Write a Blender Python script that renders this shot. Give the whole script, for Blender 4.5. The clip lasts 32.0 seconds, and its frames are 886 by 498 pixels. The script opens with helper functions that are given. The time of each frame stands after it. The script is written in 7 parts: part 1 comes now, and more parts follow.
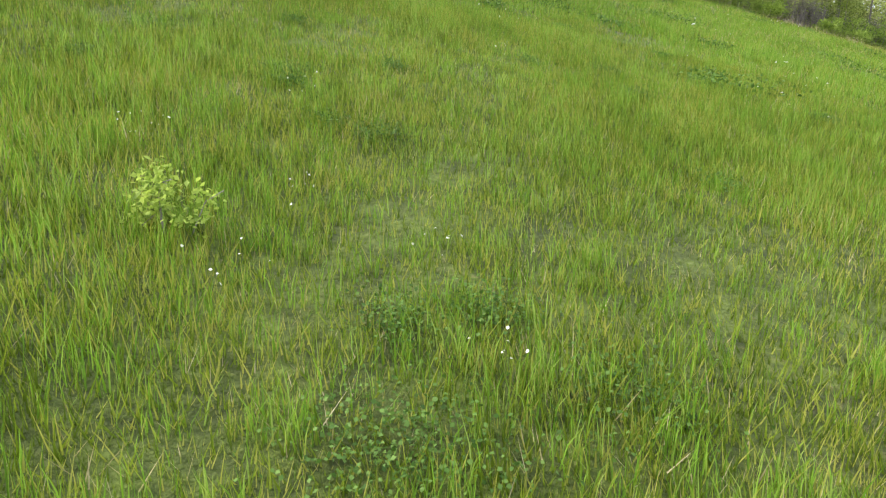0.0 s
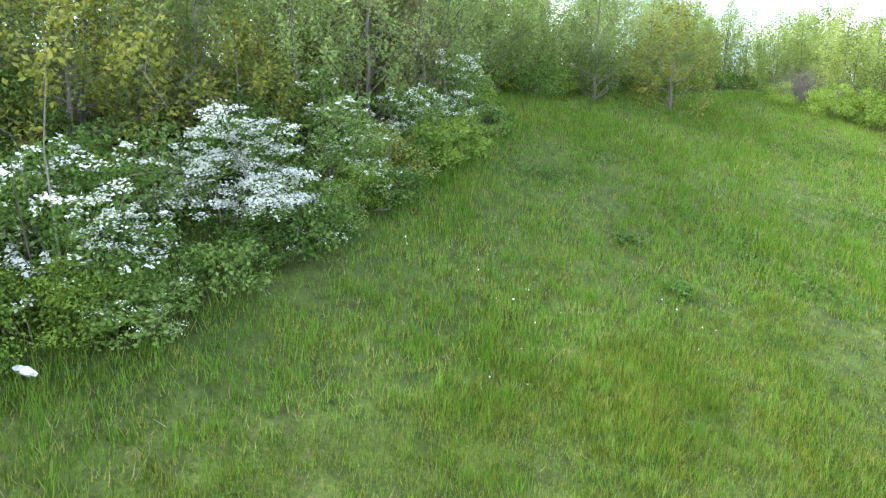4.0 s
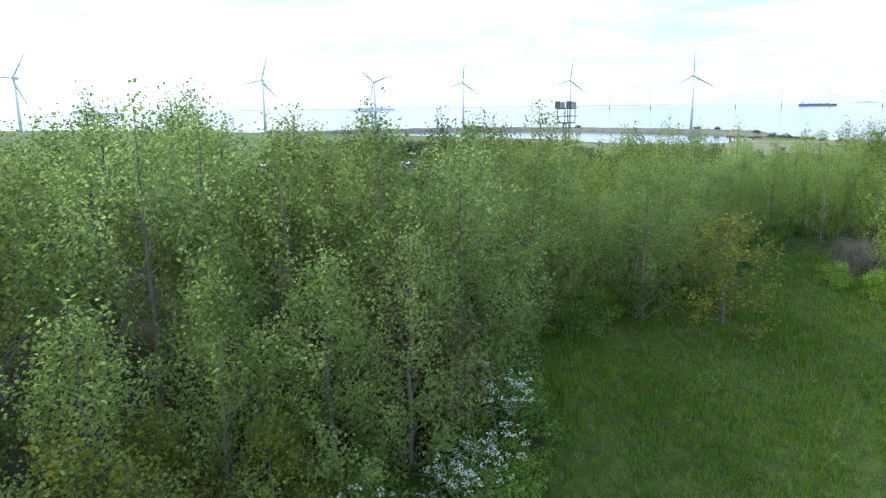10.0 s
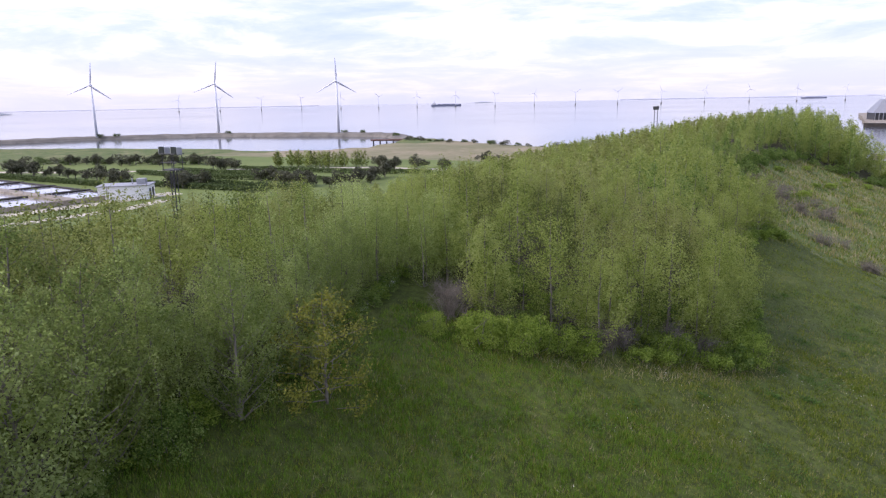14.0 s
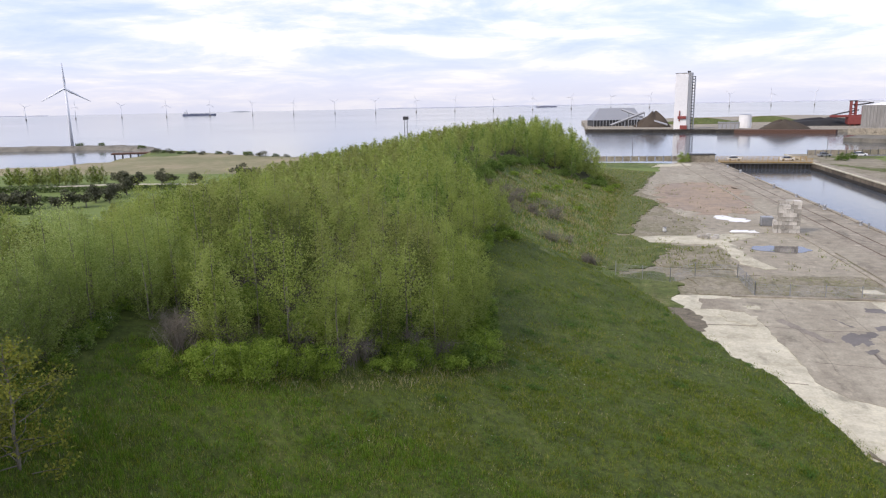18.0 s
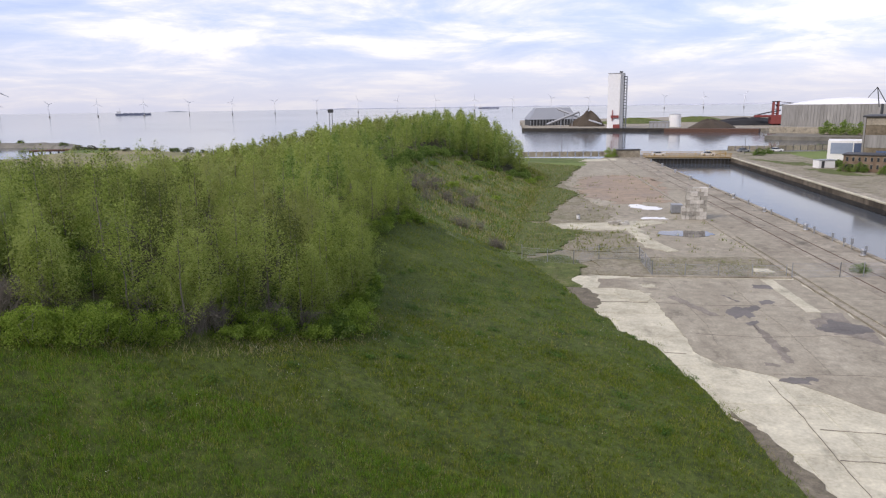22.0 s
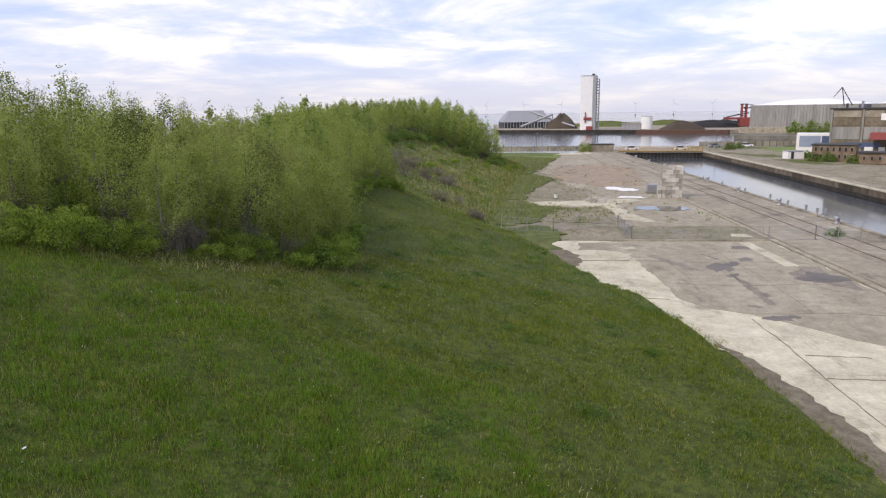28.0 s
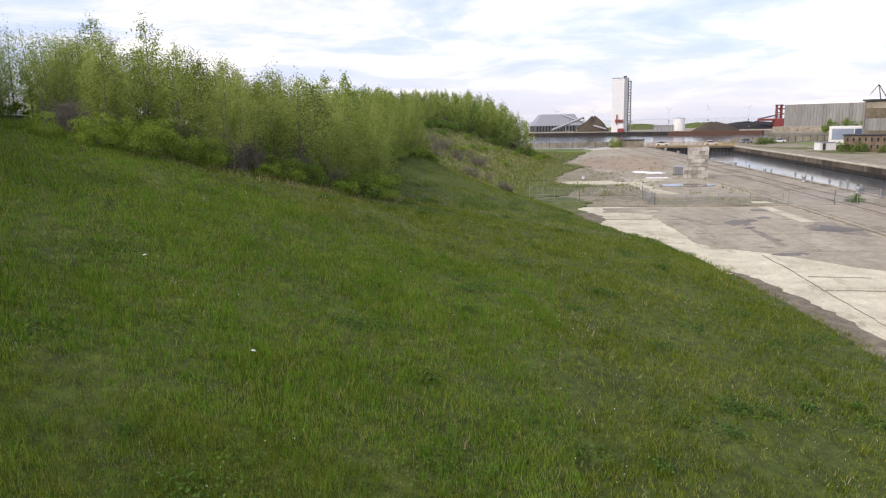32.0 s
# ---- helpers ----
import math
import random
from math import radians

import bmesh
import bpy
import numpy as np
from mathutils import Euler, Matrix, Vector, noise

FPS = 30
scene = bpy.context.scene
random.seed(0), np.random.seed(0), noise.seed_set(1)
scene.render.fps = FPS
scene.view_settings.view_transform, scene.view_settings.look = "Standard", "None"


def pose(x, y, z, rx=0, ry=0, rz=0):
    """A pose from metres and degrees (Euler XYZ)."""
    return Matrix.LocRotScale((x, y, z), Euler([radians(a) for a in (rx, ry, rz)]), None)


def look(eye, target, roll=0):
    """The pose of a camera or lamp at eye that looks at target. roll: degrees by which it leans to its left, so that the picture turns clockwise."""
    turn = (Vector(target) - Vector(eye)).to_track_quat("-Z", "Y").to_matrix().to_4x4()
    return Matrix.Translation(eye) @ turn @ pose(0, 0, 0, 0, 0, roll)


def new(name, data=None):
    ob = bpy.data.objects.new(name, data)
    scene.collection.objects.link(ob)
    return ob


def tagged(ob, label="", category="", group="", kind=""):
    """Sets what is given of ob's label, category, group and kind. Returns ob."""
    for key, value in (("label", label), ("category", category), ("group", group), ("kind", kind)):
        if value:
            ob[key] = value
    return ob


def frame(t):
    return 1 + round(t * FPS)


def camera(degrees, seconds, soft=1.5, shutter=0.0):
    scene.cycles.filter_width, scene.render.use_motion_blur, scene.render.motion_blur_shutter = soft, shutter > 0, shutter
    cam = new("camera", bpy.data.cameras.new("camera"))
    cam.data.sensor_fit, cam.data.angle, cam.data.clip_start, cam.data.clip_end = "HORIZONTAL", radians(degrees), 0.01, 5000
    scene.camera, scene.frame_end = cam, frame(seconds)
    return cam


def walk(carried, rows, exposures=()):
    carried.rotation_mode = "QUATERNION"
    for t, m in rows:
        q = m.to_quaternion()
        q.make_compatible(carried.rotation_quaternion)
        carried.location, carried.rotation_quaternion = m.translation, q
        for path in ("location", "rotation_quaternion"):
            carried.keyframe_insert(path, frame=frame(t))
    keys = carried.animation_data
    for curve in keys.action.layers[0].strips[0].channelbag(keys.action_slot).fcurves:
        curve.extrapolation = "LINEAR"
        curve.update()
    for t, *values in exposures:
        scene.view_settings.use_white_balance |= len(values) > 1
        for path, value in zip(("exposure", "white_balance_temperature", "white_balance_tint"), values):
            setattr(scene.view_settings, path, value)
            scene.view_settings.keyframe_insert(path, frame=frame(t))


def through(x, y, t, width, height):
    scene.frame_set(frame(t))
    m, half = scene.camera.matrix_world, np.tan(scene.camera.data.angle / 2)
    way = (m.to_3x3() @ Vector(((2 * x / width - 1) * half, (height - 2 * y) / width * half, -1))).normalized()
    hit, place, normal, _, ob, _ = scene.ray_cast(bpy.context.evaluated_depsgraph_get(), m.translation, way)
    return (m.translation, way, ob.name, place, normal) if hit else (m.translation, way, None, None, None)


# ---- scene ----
cam = camera(65.3, 32.0, soft=1.25)
PATH = [
    (0, (0.114, 0.663, 4.955), (-1.366, 1.946, 4.552), 0.9),
    (0.5, (-0.415, 1.125, 5.569), (-1.963, 2.324, 5.163), 1.4),
    (1, (-0.978, 1.459, 6.262), (-2.554, 2.619, 5.855), 1.6),
    (1.5, (-1.528, 1.684, 7.008), (-3.103, 2.849, 6.604), 1.6),
    (2, (-2.081, 1.823, 7.793), (-3.651, 2.994, 7.391), 1.4),
    (2.5, (-2.626, 1.919, 8.574), (-4.207, 3.075, 8.171), 1.3),
    (3, (-3.13, 1.97, 9.316), (-4.73, 3.102, 8.915), 1.2),
    (3.5, (-3.594, 1.994, 10.008), (-5.213, 3.099, 9.611), 1.0),
    (4, (-4.032, 1.978, 10.706), (-5.665, 3.063, 10.31), 0.9),
    (4.5, (-4.413, 1.94, 11.353), (-6.062, 3.001, 10.962), 0.7),
    (6.5, (-5.681, 1.674, 14.109), (-7.348, 2.704, 13.71), 0.4),
    (7, (-5.925, 1.694, 14.778), (-7.586, 2.734, 14.379), 0.5),
    (7.5, (-6.185, 1.766, 15.463), (-7.841, 2.813, 15.061), 0.4),
    (8, (-6.416, 1.888, 16.187), (-8.069, 2.937, 15.779), 0.4),
    (8.5, (-6.591, 2.08, 16.806), (-8.241, 3.135, 16.4), 0.1),
    (9, (-6.722, 2.324, 17.376), (-8.379, 3.368, 16.972), -0.5),
    (9.5, (-6.884, 2.625, 17.948), (-8.549, 3.654, 17.54), -0.6),
    (10, (-6.985, 3.011, 18.502), (-8.643, 4.054, 18.094), -0.8),
    (10.5, (-7.12, 3.447, 18.995), (-8.724, 4.571, 18.588), -0.7),
    (11, (-7.132, 3.864, 19.5), (-8.7, 5.036, 19.091), -0.8),
    (11.5, (-7.16, 4.355, 19.918), (-8.711, 5.55, 19.511), -1.0),
    (12, (-7.09, 4.859, 20.251), (-8.564, 6.148, 19.842), -0.9),
    (12.5, (-6.988, 5.337, 20.524), (-8.35, 6.743, 20.11), -0.9),
    (13, (-6.858, 5.764, 20.726), (-8.104, 7.273, 20.31), -0.9),
    (13.5, (-6.766, 6.176, 20.874), (-7.874, 7.788, 20.456), -1.0),
    (14, (-6.731, 6.552, 20.984), (-7.716, 8.241, 20.563), -1.1),
    (14.5, (-6.647, 6.918, 21.041), (-7.575, 8.638, 20.619), -1.3),
    (16.5, (-6.14, 7.467, 21.25), (-6.828, 9.299, 20.835), -1.1),
    (17, (-5.92, 7.419, 21.304), (-6.535, 9.277, 20.892), -1.2),
    (17.5, (-5.658, 7.436, 21.319), (-6.119, 9.338, 20.907), -1.0),
    (18, (-5.23, 7.428, 21.326), (-5.602, 9.35, 20.917), -1.1),
    (18.5, (-4.72, 7.501, 21.342), (-5.061, 9.429, 20.934), -1.2),
    (19, (-3.958, 7.588, 21.347), (-4.274, 9.52, 20.94), -1.3),
    (19.5, (-3.251, 7.729, 21.243), (-3.546, 9.665, 20.837), -1.3),
    (20, (-2.577, 7.86, 20.981), (-2.882, 9.795, 20.577), -1.3),
    (20.5, (-1.963, 7.923, 20.578), (-2.245, 9.861, 20.173), -1.3),
    (21, (-1.562, 7.996, 20.144), (-1.795, 9.94, 19.736), -1.0),
    (21.5, (-1.245, 8.085, 19.713), (-1.438, 10.033, 19.304), -0.9),
    (22, (-1.002, 8.273, 19.347), (-1.218, 10.219, 18.939), -0.8),
    (22.5, (-0.833, 8.46, 18.997), (-1.079, 10.402, 18.588), -0.8),
    (23, (-0.827, 8.616, 18.696), (-1.062, 10.56, 18.286), -0.5),
    (23.5, (-0.918, 8.717, 18.386), (-1.123, 10.664, 17.978), -0.1),
    (24, (-0.993, 8.722, 18.118), (-1.168, 10.672, 17.711), -0.1),
    (24.5, (-1.166, 8.741, 17.814), (-1.317, 10.693, 17.406), 0.1),
    (25, (-1.3, 8.68, 17.369), (-1.444, 10.634, 16.966), 0.0),
    (25.5, (-1.434, 8.604, 17.028), (-1.571, 10.558, 16.624), 0.1),
    (27.5, (-1.675, 8.177, 15.451), (-1.793, 10.135, 15.06), -0.6),
    (28, (-1.598, 7.959, 15.041), (-1.74, 9.917, 14.654), -0.7),
    (28.5, (-1.582, 7.609, 14.615), (-1.735, 9.566, 14.231), -0.8),
    (29, (-1.606, 7.148, 14.171), (-1.757, 9.105, 13.79), -1.0),
    (29.5, (-1.632, 6.589, 13.752), (-1.785, 8.547, 13.374), -1.1),
    (30, (-1.63, 5.976, 13.35), (-1.817, 7.931, 12.974), -1.1),
    (30.5, (-1.542, 5.29, 12.876), (-1.764, 7.243, 12.506), -1.2),
    (31, (-1.387, 4.617, 12.376), (-1.619, 6.569, 12.011), -1.3),
    (31.5, (-1.239, 3.902, 11.834), (-1.468, 5.856, 11.473), -1.3),
    (32, (-1.211, 3.14, 11.287), (-1.444, 5.093, 10.927), -1.2),
]
walk(cam, [(t, look(eye, target, roll)) for t, eye, target, roll in PATH],
     exposures=[(0, 1.82, 6850, 13), (1.3, 1.90, 6550, 9), (2.5, 2.02, 6050, -1), (4.5, 2.18, 6080, 6), (6.5, 2.06, 6250, 7), (8.0, 1.74, 5950, 3), (9.0, 1.27, 5750, -3), (10.0, 0.84, 5700, -2),
                (11.5, 0.62, 5580, 17), (13.0, 0.45, 5950, 30), (14.2, 0.45, 6250, 26), (17.0, 0.46, 6600, 17), (19.0, 0.19, 6650, 16), (25.0, 0.17, 6700, 17), (28.0, 0.21, 6800, 16), (32.0, 0.38, 6950, 16)])

# ---- world and light ----
world = bpy.data.worlds.new("sky")
scene.world = world
world.use_nodes = True
wt = world.node_tree
wt.nodes.clear()


def wn(kind, operation=""):
    n = wt.nodes.new(kind)
    if operation:
        n.operation = operation
    return n


SUN_AZ, SUN_EL = radians(230), radians(42)   # clockwise from +y
sky = wn("ShaderNodeTexSky")
sky.sky_type, sky.sun_disc, sky.sun_elevation, sky.sun_rotation, sky.dust_density = "NISHITA", False, SUN_EL, SUN_AZ, 2.0
wco = wn("ShaderNodeTexCoord")
wsep = wn("ShaderNodeSeparateXYZ")
wt.links.new(wco.outputs["Generated"], wsep.inputs[0])
wz = wn("ShaderNodeMath", operation="MAXIMUM")
wz.inputs[1].default_value = 0.0
wt.links.new(wsep.outputs["Z"], wz.inputs[0])
wadd = wn("ShaderNodeMath", operation="ADD")
wadd.inputs[1].default_value = 0.13
wt.links.new(wz.outputs[0], wadd.inputs[0])
uv = wn("ShaderNodeCombineXYZ")
for axis in "XY":
    dv = wn("ShaderNodeMath", operation="DIVIDE")
    wt.links.new(wsep.outputs[axis], dv.inputs[0])
    wt.links.new(wadd.outputs[0], dv.inputs[1])
    wt.links.new(dv.outputs[0], uv.inputs[axis])
wnoise = wn("ShaderNodeTexNoise")
wnoise.inputs["Scale"].default_value, wnoise.inputs["Detail"].default_value = 0.85, 9
wnoise.inputs["Roughness"].default_value, wnoise.inputs["Distortion"].default_value = 0.62, 0.35
wt.links.new(uv.outputs[0], wnoise.inputs["Vector"])
wramp = wn("ShaderNodeValToRGB")
els = wramp.color_ramp.elements
els[0].position, els[0].color = 0.385, (0.45, 0.56, 0.88, 1)
els[1].position, els[1].color = 0.80, (0.80, 0.81, 0.90, 1)
for p, c in ((0.465, (0.56, 0.65, 0.91, 1)), (0.525, (0.73, 0.77, 0.94, 1)), (0.58, (0.95, 0.95, 0.98, 1)), (0.65, (1.08, 1.06, 1.04, 1))):
    els.new(p).color = c
wt.links.new(wnoise.outputs[0], wramp.inputs[0])
# thin haze low over the sea
whaze = wn("ShaderNodeMapRange")
whaze.interpolation_type = "SMOOTHSTEP"
whaze.inputs["From Min"].default_value, whaze.inputs["From Max"].default_value = 0.0, 0.10
whaze.inputs["To Min"].default_value, whaze.inputs["To Max"].default_value = 0.75, 0.0
wt.links.new(wz.outputs[0], whaze.inputs["Value"])
wmix = wn("ShaderNodeMix")
wmix.data_type = "RGBA"
wt.links.new(whaze.outputs[0], wmix.inputs[0])
wt.links.new(wramp.outputs[0], wmix.inputs[6])
wmix.inputs[7].default_value = (0.74, 0.77, 0.88, 1)
bg_cloud, bg_sky, wsum, wout = wn("ShaderNodeBackground"), wn("ShaderNodeBackground"), wn("ShaderNodeAddShader"), wn("ShaderNodeOutputWorld")
bg_cloud.inputs["Strength"].default_value = 0.77
bg_sky.inputs["Strength"].default_value = 0.05
wt.links.new(wmix.outputs[2], bg_cloud.inputs["Color"])
wt.links.new(sky.outputs[0], bg_sky.inputs["Color"])
wt.links.new(bg_cloud.outputs[0], wsum.inputs[0])
wt.links.new(bg_sky.outputs[0], wsum.inputs[1])
wt.links.new(wsum.outputs[0], wout.inputs[0])

sun = new("sun", bpy.data.lights.new("sun", "SUN"))
sun.data.energy, sun.data.angle, sun.data.color = 2.0, radians(14), (1.0, 0.95, 0.88)
sun_dir = Vector((math.sin(SUN_AZ) * math.cos(SUN_EL), math.cos(SUN_AZ) * math.cos(SUN_EL), math.sin(SUN_EL)))
sun.matrix_world = look(sun_dir * 300, (0, 0, 0))

# ---- materials ----
def mat(name, stops, scale=1.0, fine=12.0, rough=0.8, bump=0.25, metal=0.0, jitter=0.0, island=0.0, spec=0.3, space="Object", stretch=(1, 1, 1), mixfine=0.35, depth=0.02):
    """A procedural surface: colour stops over coarse noise, a second finer noise, bump, and variation by object or island."""
    m = bpy.data.materials.new(name)
    m.use_nodes = True
    nt = m.node_tree
    b = nt.nodes["Principled BSDF"]
    co = nt.nodes.new("ShaderNodeTexCoord") if space == "Object" else nt.nodes.new("ShaderNodeNewGeometry")
    mp = nt.nodes.new("ShaderNodeMapping")
    mp.inputs["Scale"].default_value = stretch
    nt.links.new(co.outputs["Object" if space == "Object" else "Position"], mp.inputs["Vector"])
    n1, n2 = nt.nodes.new("ShaderNodeTexNoise"), nt.nodes.new("ShaderNodeTexNoise")
    for n, s in ((n1, scale), (n2, fine)):
        n.inputs["Scale"].default_value, n.inputs["Detail"].default_value, n.inputs["Roughness"].default_value = s, 5, 0.6
        nt.links.new(mp.outputs[0], n.inputs["Vector"])
    mx = nt.nodes.new("ShaderNodeMix")
    mx.inputs[0].default_value = mixfine
    nt.links.new(n1.outputs[0], mx.inputs[2])
    nt.links.new(n2.outputs[0], mx.inputs[3])
    val = mx.outputs[0]
    for amount, node, out in ((jitter, "ShaderNodeObjectInfo", "Random"), (island, "ShaderNodeNewGeometry", "Random Per Island")):
        if amount:
            src, ma = nt.nodes.new(node), nt.nodes.new("ShaderNodeMath")
            ma.operation = "MULTIPLY_ADD"
            ma.inputs[1].default_value = amount
            nt.links.new(src.outputs[out], ma.inputs[0])
            nt.links.new(val, ma.inputs[2])
            sub = nt.nodes.new("ShaderNodeMath")
            sub.operation = "SUBTRACT"
            sub.inputs[1].default_value = amount / 2
            nt.links.new(ma.outputs[0], sub.inputs[0])
            val = sub.outputs[0]
    ramp = nt.nodes.new("ShaderNodeValToRGB")
    e = ramp.color_ramp.elements
    while len(e) < len(stops):
        e.new(0.5)
    for i, c in enumerate(stops):
        e[i].position = 0.30 + 0.40 * i / max(1, len(stops) - 1)
        e[i].color = (*c, 1)
    nt.links.new(val, ramp.inputs[0])
    nt.links.new(ramp.outputs[0], b.inputs["Base Color"])
    b.inputs["Roughness"].default_value, b.inputs["Metallic"].default_value = rough, metal
    b.inputs["Specular IOR Level"].default_value = spec
    if bump:
        bp = nt.nodes.new("ShaderNodeBump")
        bp.inputs["Strength"].default_value, bp.inputs["Distance"].default_value = bump, depth
        nt.links.new(n2.outputs[0], bp.inputs["Height"])
        nt.links.new(bp.outputs[0], b.inputs["Normal"])
    return m


def leaf_mat(name, stops, jitter=0.25, island=0.45, rough=0.62, through=0.4, scale=0.8):
    """Leaves: varied leaf by leaf and plant by plant, with light passing through."""
    m = mat(name, stops, scale=scale, fine=6, rough=rough, bump=0, jitter=jitter, island=island, spec=0.18)
    nt = m.node_tree
    b, out = nt.nodes["Principled BSDF"], nt.nodes["Material Output"]
    tr, mixs = nt.nodes.new("ShaderNodeBsdfTranslucent"), nt.nodes.new("ShaderNodeMixShader")
    ramp = [n for n in nt.nodes if n.type == "VALTORGB"][0]
    nt.links.new(ramp.outputs[0], tr.inputs["Color"])
    mixs.inputs[0].default_value = through
    nt.links.new(b.outputs[0], mixs.inputs[1])
    nt.links.new(tr.outputs[0], mixs.inputs[2])
    nt.links.new(mixs.outputs[0], out.inputs["Surface"])
    return m


M_MEADOW = mat("meadow_soil_and_thatch", [(0.032, 0.046, 0.007), (0.055, 0.078, 0.011), (0.077, 0.105, 0.017), (0.13, 0.123, 0.040)], scale=0.35, fine=16, rough=0.95, bump=1.0, space="World", depth=0.1, mixfine=0.5)
M_FOREST = mat("woodland_floor", [(0.025, 0.02, 0.012), (0.05, 0.045, 0.02), (0.05, 0.075, 0.02)], scale=0.5, fine=6, rough=0.95, bump=0.8, space="World", depth=0.1)
M_DRY = mat("rough_slope_grass", [(0.05, 0.085, 0.018), (0.085, 0.125, 0.028), (0.13, 0.15, 0.048), (0.32, 0.28, 0.16)], scale=0.22, fine=3, rough=0.95, bump=0.9, space="World", depth=0.12)
M_LAWN = mat("park_lawn", [(0.085, 0.12, 0.028), (0.125, 0.17, 0.04), (0.165, 0.20, 0.058)], scale=0.03, fine=0.8, rough=0.95, bump=0.3, space="World")
M_DUNE = mat("sandy_heath", [(0.115, 0.135, 0.05), (0.20, 0.185, 0.095), (0.33, 0.265, 0.17)], scale=0.03, fine=0.3, rough=0.95, bump=0.3, space="World")
M_GRAVEL = mat("weedy_gravel", [(0.09, 0.12, 0.035), (0.20, 0.18, 0.114), (0.27, 0.24, 0.176), (0.32, 0.29, 0.220)], scale=0.25, fine=4, rough=0.95, bump=0.6, space="World", depth=0.03)
M_SANDY = mat("ochre_gravel", [(0.26, 0.225, 0.19), (0.30, 0.235, 0.17), (0.36, 0.275, 0.185)], scale=0.09, fine=2, rough=0.95, bump=0.4, space="World")
M_CONC = mat("pale_concrete", [(0.355, 0.325, 0.231), (0.51, 0.475, 0.352), (0.60, 0.565, 0.426)], scale=0.35, fine=5, rough=0.85, bump=0.3, space="World", jitter=0.12)
M_ASPH = mat("worn_grey_asphalt", [(0.20, 0.172, 0.126), (0.275, 0.243, 0.181), (0.32, 0.288, 0.215), (0.38, 0.345, 0.262)], scale=0.16, fine=4, rough=0.9, bump=0.35, space="World", jitter=0.12, stretch=(1.6, 0.6, 1))
M_ASPHD = mat("dark_patch_asphalt", [(0.10, 0.092, 0.084), (0.15, 0.138, 0.125), (0.19, 0.176, 0.16)], scale=0.4, fine=5, rough=0.9, bump=0.35, space="World")
M_STAIN = mat("stained_asphalt", [(0.175, 0.152, 0.122), (0.225, 0.198, 0.160), (0.29, 0.26, 0.211)], scale=0.4, fine=5, rough=0.9, bump=0.35, space="World", stretch=(1.6, 0.6, 1))
M_SOIL = mat("dark_trodden_soil", [(0.09, 0.076, 0.054), (0.15, 0.13, 0.092), (0.23, 0.205, 0.149)], scale=0.5, fine=7, rough=0.95, bump=0.7, space="World", depth=0.04)
M_TURF = mat("weedy_turf", [(0.045, 0.07, 0.014), (0.075, 0.10, 0.023), (0.115, 0.13, 0.04), (0.21, 0.18, 0.11)], scale=0.45, fine=4, rough=0.95, bump=0.9, space="World", depth=0.1)
M_QUAY = mat("stained_quay_concrete", [(0.19, 0.165, 0.121), (0.285, 0.252, 0.191), (0.37, 0.335, 0.259)], scale=0.3, fine=3, rough=0.9, bump=0.5, space="World", jitter=0.15)
M_WALLQ = mat("streaked_old_dock_wall", [(0.045, 0.036, 0.026), (0.10, 0.082, 0.06), (0.19, 0.16, 0.12)], scale=0.5, fine=3, rough=0.85, bump=0.6, space="World", jitter=0.25, stretch=(1, 1.2, 0.25), depth=0.06)
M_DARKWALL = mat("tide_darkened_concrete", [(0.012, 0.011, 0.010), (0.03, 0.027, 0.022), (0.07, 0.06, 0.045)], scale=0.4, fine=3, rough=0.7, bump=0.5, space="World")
M_STEEL = mat("galvanised_steel", [(0.28, 0.29, 0.30), (0.40, 0.41, 0.42)], scale=3, fine=20, rough=0.5, bump=0.1, metal=0.6)
M_DKSTEEL = mat("dark_painted_steel", [(0.03, 0.032, 0.035), (0.07, 0.07, 0.07)], scale=3, fine=20, rough=0.6, bump=0.1)
M_RUST = mat("rusty_steel", [(0.05, 0.028, 0.02), (0.11, 0.06, 0.042), (0.16, 0.10, 0.07)], scale=2, fine=14, rough=0.85, bump=0.4)
M_WHITE = mat("white_paint", [(0.68, 0.68, 0.66), (0.80, 0.80, 0.79)], scale=0.5, fine=6, rough=0.5, bump=0.05)
M_TURB = mat("turbine_grey_white", [(0.66, 0.68, 0.72), (0.76, 0.78, 0.80)], scale=0.2, fine=3, rough=0.45, bump=0.03)
M_YELLOW = mat("faded_yellow_paint", [(0.26, 0.17, 0.06), (0.42, 0.28, 0.09)], scale=1.5, fine=10, rough=0.65, bump=0.15)
M_RED = mat("dull_red_paint", [(0.17, 0.04, 0.035), (0.27, 0.07, 0.06)], scale=1, fine=8, rough=0.6, bump=0.1)
M_BLOCK = mat("cast_concrete_blocks", [(0.28, 0.26, 0.22), (0.42, 0.40, 0.35), (0.56, 0.53, 0.47)], scale=1.2, fine=9, rough=0.9, bump=0.35, jitter=0.5)
M_CLAD = mat("grey_fibre_cladding", [(0.16, 0.155, 0.14), (0.265, 0.258, 0.24), (0.35, 0.34, 0.315)], scale=0.25, fine=2, rough=0.85, bump=0.15, space="World", stretch=(1, 1, 0.12))
M_HALL = mat("brown_grey_hall_wall", [(0.09, 0.075, 0.045), (0.17, 0.14, 0.095), (0.26, 0.225, 0.17)], scale=0.3, fine=2, rough=0.85, bump=0.15, space="World", stretch=(1, 1, 0.6))
# distance haze is mixed into the island and ship hull colours
M_ISLE = mat("haze_tinted_wooded_island", [(0.17, 0.20, 0.22), (0.24, 0.27, 0.29)], scale=0.02, fine=0.2, rough=0.9, bump=0)
M_SHIP = mat("haze_tinted_blue_grey_hull", [(0.12, 0.14, 0.20), (0.20, 0.22, 0.29)], scale=0.05, fine=0.5, rough=0.7, bump=0)
